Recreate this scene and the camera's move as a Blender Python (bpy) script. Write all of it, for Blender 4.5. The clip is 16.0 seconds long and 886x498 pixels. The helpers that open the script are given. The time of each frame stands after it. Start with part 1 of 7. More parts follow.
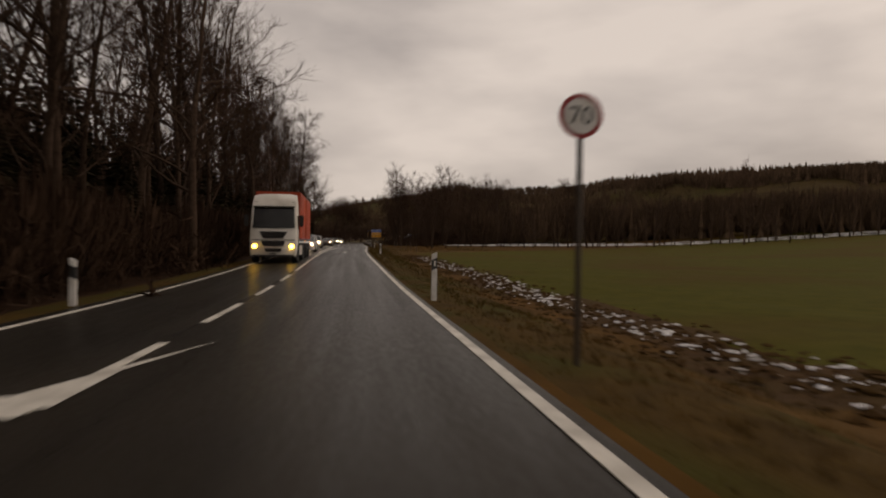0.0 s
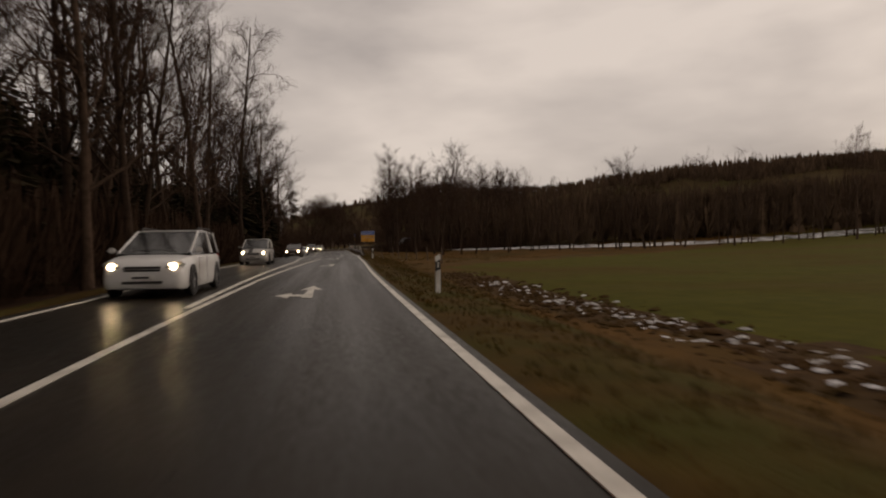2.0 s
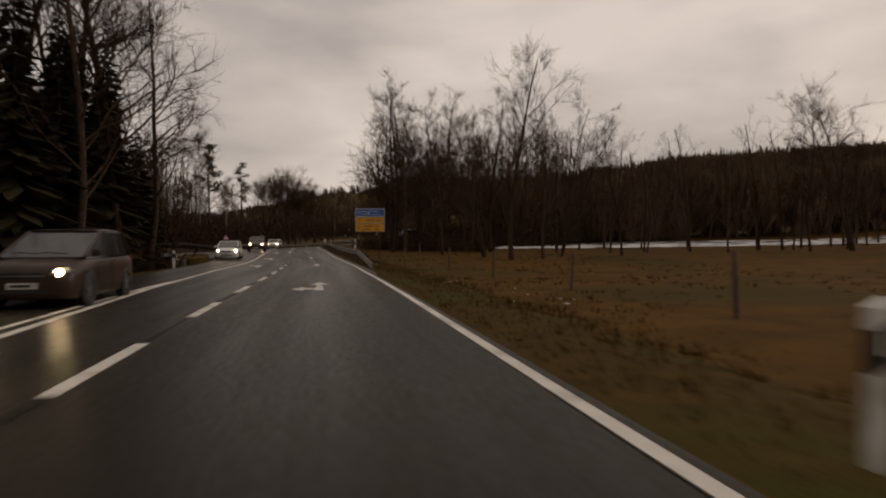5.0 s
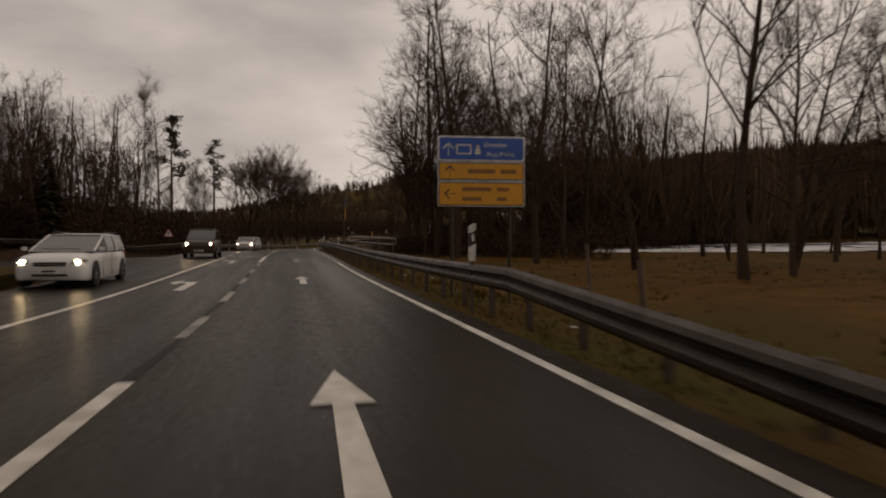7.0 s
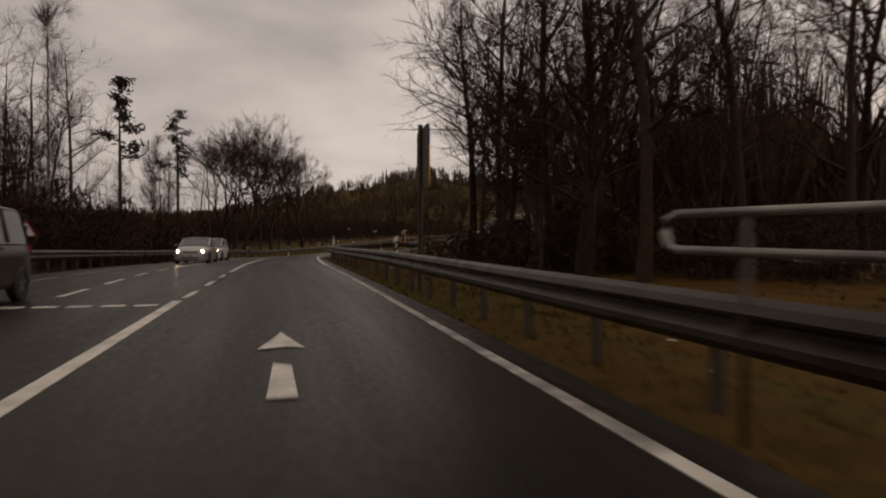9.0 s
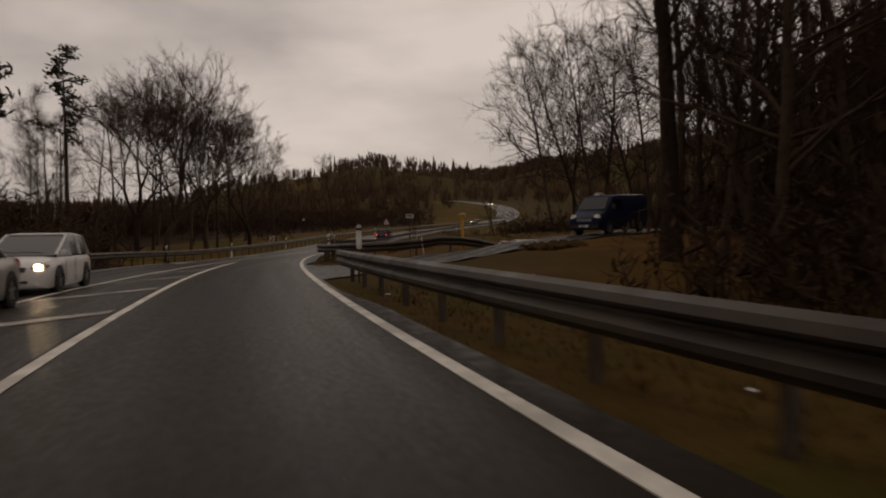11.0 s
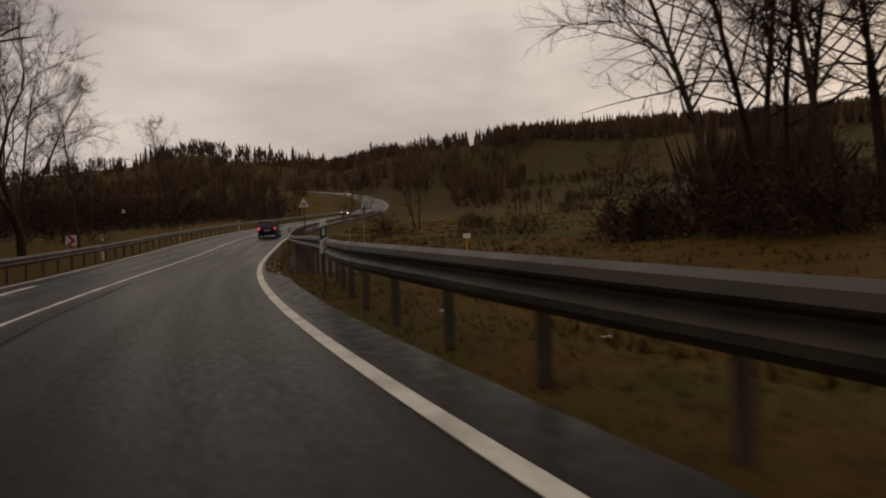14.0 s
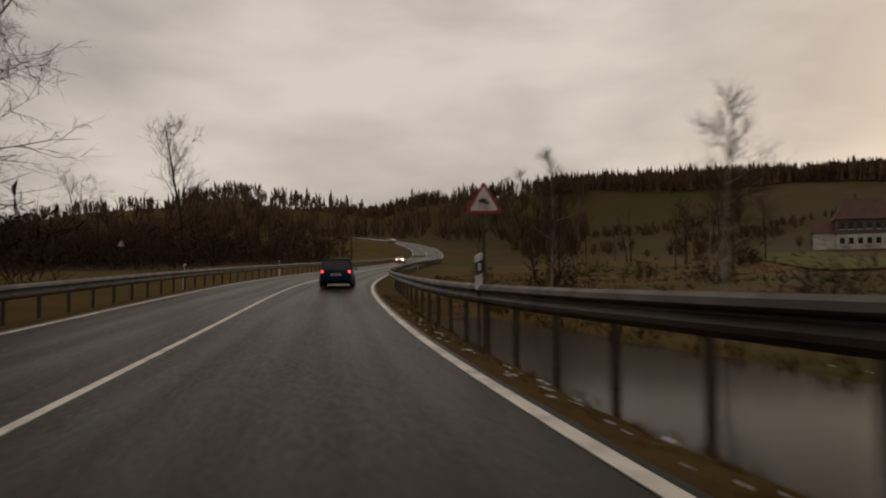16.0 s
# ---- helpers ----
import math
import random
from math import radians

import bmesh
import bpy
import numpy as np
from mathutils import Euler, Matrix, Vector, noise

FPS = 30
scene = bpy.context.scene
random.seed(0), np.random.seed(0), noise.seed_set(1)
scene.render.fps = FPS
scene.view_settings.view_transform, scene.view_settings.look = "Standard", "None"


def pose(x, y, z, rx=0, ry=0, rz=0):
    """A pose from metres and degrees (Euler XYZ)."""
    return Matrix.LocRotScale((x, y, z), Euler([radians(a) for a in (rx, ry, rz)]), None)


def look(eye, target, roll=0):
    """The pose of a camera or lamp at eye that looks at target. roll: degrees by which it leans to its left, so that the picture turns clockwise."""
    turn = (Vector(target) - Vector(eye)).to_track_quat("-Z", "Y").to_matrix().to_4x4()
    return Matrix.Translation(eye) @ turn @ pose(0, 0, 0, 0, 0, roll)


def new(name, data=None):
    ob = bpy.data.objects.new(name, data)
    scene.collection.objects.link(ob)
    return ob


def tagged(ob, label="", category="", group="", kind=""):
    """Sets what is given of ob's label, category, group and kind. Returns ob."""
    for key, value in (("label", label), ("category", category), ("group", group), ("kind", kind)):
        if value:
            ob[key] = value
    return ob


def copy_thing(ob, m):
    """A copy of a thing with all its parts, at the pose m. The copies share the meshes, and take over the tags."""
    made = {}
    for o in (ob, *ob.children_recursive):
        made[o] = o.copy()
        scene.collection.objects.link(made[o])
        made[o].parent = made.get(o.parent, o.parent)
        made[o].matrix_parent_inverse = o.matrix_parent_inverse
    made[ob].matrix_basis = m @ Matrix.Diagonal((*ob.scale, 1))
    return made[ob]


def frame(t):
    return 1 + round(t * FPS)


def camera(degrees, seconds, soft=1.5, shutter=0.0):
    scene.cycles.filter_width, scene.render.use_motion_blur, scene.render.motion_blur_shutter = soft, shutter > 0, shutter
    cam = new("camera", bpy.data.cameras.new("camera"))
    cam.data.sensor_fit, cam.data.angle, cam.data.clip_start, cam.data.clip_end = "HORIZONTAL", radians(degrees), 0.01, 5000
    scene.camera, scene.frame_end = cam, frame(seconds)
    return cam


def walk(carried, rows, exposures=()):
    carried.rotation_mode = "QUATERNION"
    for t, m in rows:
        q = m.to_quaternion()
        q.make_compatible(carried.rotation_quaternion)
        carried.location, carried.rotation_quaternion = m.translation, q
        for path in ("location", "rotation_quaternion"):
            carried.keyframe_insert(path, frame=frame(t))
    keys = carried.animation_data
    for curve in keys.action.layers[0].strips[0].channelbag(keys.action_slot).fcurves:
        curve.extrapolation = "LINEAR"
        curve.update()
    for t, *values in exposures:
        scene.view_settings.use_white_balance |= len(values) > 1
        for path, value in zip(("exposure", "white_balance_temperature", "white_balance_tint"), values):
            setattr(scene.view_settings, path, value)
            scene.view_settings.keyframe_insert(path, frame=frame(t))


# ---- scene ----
# ---------------- camera ----------------
cam = camera(66.3, 16.0, soft=2.0, shutter=0.3)
PATH = [
    (0.0, pose(-1.385, 0.566, 1.240, 89.356, -0.727, -7.236)),
    (0.5, pose(-1.445, 11.400, 1.099, 89.698, -0.199, -7.518)),
    (1.0, pose(-1.543, 22.327, 1.042, 89.884, 0.574, -7.785)),
    (1.5, pose(-1.584, 33.836, 1.129, 90.165, 1.239, -8.219)),
    (2.0, pose(-1.740, 45.166, 1.225, 89.686, 0.739, -8.730)),
    (2.5, pose(-1.915, 55.767, 1.306, 89.696, 0.404, -9.218)),
    (3.0, pose(-1.954, 66.298, 1.352, 89.651, 0.246, -9.850)),
    (5.5, pose(-1.652, 116.594, 1.312, 89.212, 0.051, -11.499)),
    (6.0, pose(-1.593, 125.579, 1.245, 89.371, -0.073, -11.555)),
    (6.5, pose(-1.516, 134.634, 1.154, 89.405, 0.071, -11.713)),
    (7.0, pose(-1.485, 143.120, 1.084, 89.347, -0.098, -11.966)),
    (7.5, pose(-1.466, 151.222, 1.026, 89.596, -0.509, -12.090)),
    (8.0, pose(-1.470, 159.630, 1.004, 89.848, 0.145, -12.058)),
    (8.5, pose(-1.512, 167.269, 1.050, 89.680, 0.014, -12.338)),
    (9.0, pose(-1.551, 174.575, 1.128, 89.588, -0.001, -12.663)),
    (11.3, pose(-1.865, 205.701, 1.367, 88.666, 0.594, -19.040)),
    (11.5, pose(-1.835, 208.003, 1.372, 88.613, 0.693, -20.299)),
    (12.0, pose(-1.566, 214.150, 1.378, 88.290, 1.327, -22.647)),
    (12.5, pose(-1.177, 221.638, 1.365, 88.133, 1.256, -25.279)),
    (13.0, pose(-0.749, 228.392, 1.323, 87.833, 2.191, -27.523)),
    (13.5, pose(-0.260, 234.311, 1.274, 88.130, 1.696, -29.604)),
    (14.0, pose(0.422, 240.098, 1.231, 88.052, 2.084, -31.775)),
    (14.5, pose(1.505, 246.452, 1.191, 88.837, 1.726, -32.455)),
    (15.0, pose(3.039, 253.596, 1.148, 90.400, 0.760, -31.048)),
    (15.5, pose(4.869, 260.953, 1.114, 91.655, 0.112, -30.223)),
    (16.0, pose(7.221, 268.907, 1.106, 92.620, 0.247, -29.432)),
]
walk(cam, PATH, [(0.0, -0.02, 7250, 19), (3.0, -0.03, 7250, 19), (5.5, -0.07, 7250, 19), (9.0, -0.12, 7250, 20), (12.5, -0.14, 7250, 20), (14.5, -0.08, 7200, 18), (16.0, -0.08, 7150, 16)])

# ---------------- light: dull overcast winter afternoon ----------------
SUN_EL, SUN_AZ = radians(16), radians(75)          # azimuth clockwise from +y
world = bpy.data.worlds.new("world")
scene.world = world
world.use_nodes = True
wt = world.node_tree
wt.nodes.clear()


def wnode(kind, **kw):
    n = wt.nodes.new(kind)
    for k, val in kw.items():
        n.inputs[k].default_value = val
    return n


sky = wt.nodes.new("ShaderNodeTexSky")
sky.sky_type = "NISHITA"
sky.sun_disc = False
sky.sun_elevation, sky.sun_rotation = SUN_EL, SUN_AZ
sky.dust_density = 4.0
coord = wt.nodes.new("ShaderNodeTexCoord")
stretch = wt.nodes.new("ShaderNodeMapping")
stretch.inputs["Scale"].default_value = (1.3, 1.3, 3.6)
stretch.inputs["Rotation"].default_value = (0.0, 0.12, 0.5)
wt.links.new(coord.outputs["Generated"], stretch.inputs["Vector"])
cl = wnode("ShaderNodeTexNoise", Scale=1.7, Detail=5.0, Roughness=0.48, Distortion=0.12)
wt.links.new(stretch.outputs["Vector"], cl.inputs["Vector"])
ramp = wt.nodes.new("ShaderNodeValToRGB")
ramp.color_ramp.elements[0].position, ramp.color_ramp.elements[0].color = 0.37, (0.385, 0.372, 0.356, 1)
ramp.color_ramp.elements[1].position, ramp.color_ramp.elements[1].color = 0.62, (0.635, 0.612, 0.570, 1)
wt.links.new(cl.outputs["Fac"], ramp.inputs["Fac"])
thin = wt.nodes.new("ShaderNodeMix")
thin.data_type = "RGBA"
thin.blend_type = "ADD"
thin.inputs["Factor"].default_value = 0.006
wt.links.new(ramp.outputs["Color"], thin.inputs["A"])
wt.links.new(sky.outputs["Color"], thin.inputs["B"])
bg = wnode("ShaderNodeBackground", Strength=1.0)
wt.links.new(thin.outputs["Result"], bg.inputs["Color"])
wout = wt.nodes.new("ShaderNodeOutputWorld")
wt.links.new(bg.outputs["Background"], wout.inputs["Surface"])

sun = new("sun", bpy.data.lights.new("sun", "SUN"))
sun.data.energy, sun.data.angle, sun.data.color = 0.5, radians(25), (1.0, 0.92, 0.82)
sun.matrix_world = look((200 * math.sin(SUN_AZ), 200 * math.cos(SUN_AZ), 200 * math.tan(SUN_EL)), (0, 0, 0))


# ---------------- materials ----------------
def mat(name, a, b, scale=4.0, rough=0.8, metal=0.0, bump=0.0, fine=40.0, c=None, cscale=0.4, island=False, rvar=0.0, spec=0.5, per_object=0.0, vary=0.4):
    """Two colours mixed by noise, a third in larger stains, fine bump."""
    m = bpy.data.materials.new(name)
    m.use_nodes = True
    t = m.node_tree
    p = t.nodes["Principled BSDF"]
    tc = t.nodes.new("ShaderNodeTexCoord")
    geo = t.nodes.new("ShaderNodeNewGeometry")
    n1 = t.nodes.new("ShaderNodeTexNoise")
    n1.inputs["Scale"].default_value, n1.inputs["Detail"].default_value = scale, 6.0
    t.links.new(geo.outputs["Position"], n1.inputs["Vector"])
    r = t.nodes.new("ShaderNodeMapRange")
    r.inputs["From Min"].default_value, r.inputs["From Max"].default_value = 0.32, 0.68
    t.links.new(n1.outputs["Fac"], r.inputs["Value"])
    mx = t.nodes.new("ShaderNodeMix")
    mx.data_type = "RGBA"
    mx.inputs["A"].default_value, mx.inputs["B"].default_value = (*a, 1), (*b, 1)
    t.links.new(r.outputs["Result"], mx.inputs["Factor"])
    col = mx.outputs["Result"]
    if c:
        n2 = t.nodes.new("ShaderNodeTexNoise")
        n2.inputs["Scale"].default_value, n2.inputs["Detail"].default_value = cscale, 4.0
        t.links.new(geo.outputs["Position"], n2.inputs["Vector"])
        r2 = t.nodes.new("ShaderNodeMapRange")
        r2.inputs["From Min"].default_value, r2.inputs["From Max"].default_value = 0.46, 0.64
        t.links.new(n2.outputs["Fac"], r2.inputs["Value"])
        mx2 = t.nodes.new("ShaderNodeMix")
        mx2.data_type = "RGBA"
        t.links.new(r2.outputs["Result"], mx2.inputs["Factor"])
        t.links.new(col, mx2.inputs["A"])
        mx2.inputs["B"].default_value = (*c, 1)
        col = mx2.outputs["Result"]
    if island or per_object:
        hs = t.nodes.new("ShaderNodeHueSaturation")
        src = geo.outputs["Random Per Island"]
        if per_object:
            src = t.nodes.new("ShaderNodeObjectInfo").outputs["Random"]
        vr = t.nodes.new("ShaderNodeMapRange")
        vr.inputs["To Min"].default_value, vr.inputs["To Max"].default_value = 1 - vary, 1 + vary
        t.links.new(src, vr.inputs["Value"])
        t.links.new(vr.outputs["Result"], hs.inputs["Value"])
        t.links.new(col, hs.inputs["Color"])
        col = hs.outputs["Color"]
    t.links.new(col, p.inputs["Base Color"])
    p.inputs["Metallic"].default_value = metal
    p.inputs["Roughness"].default_value = rough
    p.inputs["Specular IOR Level"].default_value = spec
    if rvar:
        rr = t.nodes.new("ShaderNodeMapRange")
        rr.inputs["To Min"].default_value, rr.inputs["To Max"].default_value = rough - rvar, rough + rvar
        t.links.new(r.outputs["Result"], rr.inputs["Value"])
        t.links.new(rr.outputs["Result"], p.inputs["Roughness"])
    if bump:
        n3 = t.nodes.new("ShaderNodeTexNoise")
        n3.inputs["Scale"].default_value, n3.inputs["Detail"].default_value = fine, 4.0
        t.links.new(geo.outputs["Position"], n3.inputs["Vector"])
        bp = t.nodes.new("ShaderNodeBump")
        bp.inputs["Strength"].default_value, bp.inputs["Distance"].default_value = bump, 0.02
        t.links.new(n3.outputs["Fac"], bp.inputs["Height"])
        t.links.new(bp.outputs["Normal"], p.inputs["Normal"])
    return m


def glow(name, colour, strength):
    m = bpy.data.materials.new(name)
    m.use_nodes = True
    p = m.node_tree.nodes["Principled BSDF"]
    p.inputs["Base Color"].default_value = (*colour, 1)
    p.inputs["Emission Color"].default_value = (*colour, 1)
    p.inputs["Emission Strength"].default_value = strength
    p.inputs["Roughness"].default_value = 0.2
    return m


M_ASPHALT = mat("wet_asphalt", (0.0172, 0.0134, 0.0090), (0.0224, 0.0175, 0.0120), 14.0, 0.38, bump=0.08, fine=90.0, c=(0.0146, 0.0115, 0.0080), cscale=0.25, rvar=0.08, spec=0.05)
M_ASPHALT_OLD = mat("worn_asphalt", (0.0210, 0.0165, 0.0115), (0.0275, 0.0215, 0.0152), 5.0, 0.42, bump=0.06, fine=70.0, c=(0.0178, 0.0138, 0.0098), cscale=0.22, rvar=0.10, spec=0.06)
M_PAINT = mat("road_paint", (0.52, 0.49, 0.43), (0.68, 0.64, 0.57), 9.0, 0.6, bump=0.3, fine=60.0, c=(0.40, 0.37, 0.32), cscale=2.0)
M_PAINT_WORN = mat("worn_road_paint", (0.16, 0.145, 0.125), (0.42, 0.39, 0.34), 5.0, 0.65, bump=0.3, c=(0.13, 0.12, 0.105), cscale=1.2)
M_GROUND = mat("winter_meadow", (0.058, 0.029, 0.0055), (0.098, 0.047, 0.009), 0.6, 0.95, bump=0.8, fine=9.0, c=(0.052, 0.034, 0.007), cscale=0.09, spec=0.05)
M_PASTURE = mat("green_brown_pasture", (0.056, 0.0325, 0.0056), (0.086, 0.0470, 0.0082), 0.5, 0.95, bump=0.8, fine=9.0, c=(0.046, 0.040, 0.0054), cscale=0.07, spec=0.05)
M_FIELD = mat("sown_field", (0.050, 0.048, 0.0036), (0.070, 0.062, 0.0054), 1.2, 0.95, bump=0.6, fine=12.0, c=(0.064, 0.042, 0.006), cscale=0.06, spec=0.04)
M_SOIL = mat("ploughed_soil", (0.040, 0.0215, 0.0085), (0.072, 0.039, 0.0150), 3.0, 0.95, bump=1.0, fine=8.0, c=(0.056, 0.033, 0.0110), cscale=0.5, spec=0.05)
M_VERGE = mat("verge_grass", (0.046, 0.0265, 0.0062), (0.072, 0.041, 0.0092), 2.0, 0.95, bump=1.0, fine=18.0, c=(0.046, 0.040, 0.0066), cscale=0.35, spec=0.05)
M_LEAFLITTER = mat("forest_floor", (0.026, 0.013, 0.007), (0.044, 0.021, 0.010), 2.0, 0.95, bump=1.0, fine=10.0, c=(0.020, 0.011, 0.006), cscale=0.4, spec=0.05)
M_GREENFIELD = mat("sown_green_field", (0.060, 0.056, 0.0090), (0.078, 0.070, 0.0110), 0.25, 0.95, bump=0.6, fine=6.0, c=(0.052, 0.045, 0.0080), cscale=0.05, spec=0.05)
M_HILLGRASS = mat("hill_pasture", (0.042, 0.0275, 0.0088), (0.056, 0.0365, 0.0115), 0.05, 0.95, c=(0.040, 0.0345, 0.0074), cscale=0.014, spec=0.05)
M_BLADE = mat("dry_grass", (0.062, 0.036, 0.0095), (0.104, 0.058, 0.0160), 1.0, 0.9, c=(0.050, 0.041, 0.0090), cscale=0.3, island=True, spec=0.05)
M_BARK = mat("dark_bark", (0.034, 0.0215, 0.0145), (0.064, 0.041, 0.028), 5.0, 0.9, bump=0.8, fine=14.0, per_object=1.0, spec=0.06)
M_TWIG = mat("bare_twigs", (0.036, 0.0210, 0.0135), (0.062, 0.0360, 0.0230), 1.5, 0.9, per_object=1.0, spec=0.04)
M_BIRCH = mat("birch_bark", (0.30, 0.28, 0.25), (0.10, 0.09, 0.08), 3.0, 0.8, bump=0.5, per_object=1.0)
M_NEEDLE = mat("conifer_needles", (0.024, 0.0195, 0.0105), (0.041, 0.0320, 0.0170), 1.5, 0.9, island=True, spec=0.05)
M_WOODS = mat("distant_woods", (0.060, 0.0385, 0.0235), (0.092, 0.060, 0.0370), 0.06, 0.95, island=True, spec=0.03, vary=0.28)
M_BRUSH = mat("leafless_brush", (0.066, 0.0405, 0.0215), (0.104, 0.065, 0.0345), 0.5, 0.95, island=True, spec=0.03, vary=0.3)
M_STEEL = mat("galvanised_steel", (0.036, 0.0262, 0.0188), (0.062, 0.046, 0.0335), 2.5, 0.5, metal=0.2, bump=0.15, c=(0.030, 0.0205, 0.0142), cscale=0.8, rvar=0.12, spec=0.3)
M_GALV = mat("bright_galvanised_tube", (0.17, 0.155, 0.135), (0.26, 0.24, 0.21), 3.0, 0.4, metal=0.4, c=(0.12, 0.10, 0.085), cscale=0.8)
M_STEEL_POST = mat("weathered_steel_post", (0.050, 0.035, 0.025), (0.085, 0.062, 0.045), 4.0, 0.7, metal=0.2, c=(0.050, 0.028, 0.017), cscale=2.0)
M_WHITE = mat("white_plastic", (0.62, 0.60, 0.57), (0.74, 0.72, 0.68), 6.0, 0.5, c=(0.45, 0.42, 0.37), cscale=3.0)
M_BLACK = mat("black_plastic", (0.012, 0.012, 0.012), (0.022, 0.021, 0.02), 6.0, 0.5)
M_REFLECT = mat("reflector", (0.72, 0.70, 0.64), (0.80, 0.78, 0.7), 8.0, 0.2)
M_YELLOW = mat("yellow_sign_face", (0.60, 0.265, 0.006), (0.66, 0.295, 0.008), 2.0, 0.45)
M_DIM_TEXT = mat("sign_lettering", (0.20, 0.085, 0.012), (0.24, 0.10, 0.014), 4.0, 0.5)
M_BLUE = mat("blue_sign_face", (0.016, 0.075, 0.31), (0.020, 0.085, 0.35), 2.0, 0.45)
M_RED = mat("red_sign_face", (0.27, 0.016, 0.016), (0.32, 0.021, 0.019), 3.0, 0.45)
M_WOODPOST = mat("weathered_wood", (0.070, 0.045, 0.028), (0.115, 0.075, 0.048), 5.0, 0.9, bump=0.6, fine=25.0)
M_SNOW = mat("old_snow", (0.52, 0.51, 0.52), (0.70, 0.69, 0.70), 1.2, 0.8, bump=0.5, fine=6.0, c=(0.30, 0.28, 0.26), cscale=0.35)
M_WATER = mat("puddle_water", (0.030, 0.026, 0.022), (0.040, 0.035, 0.030), 0.5, 0.06, spec=0.6)
M_FLOOD = mat("flood_water", (0.026, 0.018, 0.011), (0.036, 0.026, 0.016), 0.4, 0.13, bump=0.01, fine=3.0, spec=0.02)
M_GLASS = mat("dark_car_glass", (0.010, 0.010, 0.010), (0.016, 0.015, 0.015), 2.0, 0.08, spec=0.32)
M_LAMPGLASS = mat("headlight_glass", (0.20, 0.19, 0.18), (0.30, 0.29, 0.27), 8.0, 0.12, spec=0.5)
M_TYRE = mat("tyre_rubber", (0.014, 0.013, 0.013), (0.024, 0.023, 0.022), 9.0, 0.8)
M_RIM = mat("alloy_rim", (0.30, 0.30, 0.30), (0.42, 0.42, 0.42), 6.0, 0.35, metal=0.8)
M_CARWHITE = mat("white_car_paint", (0.60, 0.59, 0.57), (0.68, 0.67, 0.65), 1.0, 0.25, c=(0.50, 0.48, 0.45), cscale=0.8)
M_CARBLUE = mat("dark_blue_car_paint", (0.008, 0.014, 0.045), (0.011, 0.019, 0.055), 1.0, 0.3, c=(0.015, 0.018, 0.034), cscale=0.8, spec=0.08)
M_CARSILVER = mat("silver_car_paint", (0.36, 0.34, 0.31), (0.44, 0.42, 0.39), 1.0, 0.3, metal=0.4, c=(0.30, 0.28, 0.25), cscale=0.8)
M_CARDARK = mat("dark_car_paint", (0.040, 0.024, 0.016), (0.055, 0.034, 0.022), 1.0, 0.3, c=(0.030, 0.020, 0.014), cscale=0.8, spec=0.15)
M_TARP = mat("orange_tarpaulin", (0.42, 0.048, 0.007), (0.52, 0.066, 0.010), 0.6, 0.55, bump=0.3, fine=3.0, c=(0.33, 0.036, 0.006), cscale=0.4)
M_TRUCKWHITE = mat("truck_cab_paint", (0.66, 0.62, 0.55), (0.74, 0.70, 0.63), 1.0, 0.35, c=(0.50, 0.45, 0.38), cscale=0.6)
M_CHASSIS = mat("chassis_black", (0.016, 0.014, 0.013), (0.030, 0.027, 0.025), 3.0, 0.7)
M_PLASTER = mat("white_plaster", (0.36, 0.335, 0.30), (0.46, 0.43, 0.39), 0.6, 0.85, c=(0.28, 0.25, 0.22), cscale=0.2)
M_TIMBER = mat("dark_timber", (0.050, 0.034, 0.026), (0.080, 0.056, 0.042), 0.8, 0.8)
M_TILE = mat("red_roof_tiles", (0.055, 0.022, 0.017), (0.085, 0.034, 0.025), 0.9, 0.85, bump=0.5, fine=4.0)
# pale kerb tone, also painting the sky's reflection in the gutter
M_CONCRETE = mat("kerb_and_gutter_shine", (0.20, 0.185, 0.16), (0.30, 0.28, 0.24), 3.0, 0.4, c=(0.16, 0.14, 0.11), cscale=0.7)
M_HEAD = glow("headlight_on", (1.0, 0.80, 0.46), 90.0)
M_HEAD_WARM = glow("warm_headlight_on", (1.0, 0.60, 0.055), 22.0)
M_TAIL = glow("tail_light_on", (1.0, 0.04, 0.06), 5.0)
M_AMBER = glow("amber_marker_on", (1.0, 0.32, 0.04), 2.5)


def wheel_tracks(m):
    """Long faint wet streaks along the road, from its own lengthwise coordinates."""
    t = m.node_tree
    p = t.nodes["Principled BSDF"]
    tc = t.nodes.new("ShaderNodeTexCoord")
    mp = t.nodes.new("ShaderNodeMapping")
    mp.inputs["Scale"].default_value = (1.5, 0.045, 1.0)
    t.links.new(tc.outputs["UV"], mp.inputs["Vector"])
    n = t.nodes.new("ShaderNodeTexNoise")
    n.inputs["Scale"].default_value, n.inputs["Detail"].default_value = 1.0, 5.0
    t.links.new(mp.outputs["Vector"], n.inputs["Vector"])
    for sock, lo, hi in (("Base Color", 0.82, 1.20), ("Roughness", 0.82, 1.15)):
        src = p.inputs[sock].links[0].from_socket
        mr = t.nodes.new("ShaderNodeMapRange")
        mr.inputs["From Min"].default_value, mr.inputs["From Max"].default_value = 0.32, 0.68
        mr.inputs["To Min"].default_value, mr.inputs["To Max"].default_value = lo, hi
        t.links.new(n.outputs["Fac"], mr.inputs["Value"])
        vm = t.nodes.new("ShaderNodeVectorMath")
        vm.operation = "MULTIPLY"
        t.links.new(src, vm.inputs[0])
        t.links.new(mr.outputs["Result"], vm.inputs[1])
        t.links.new(vm.outputs["Vector"], p.inputs[sock])


wheel_tracks(M_ASPHALT)


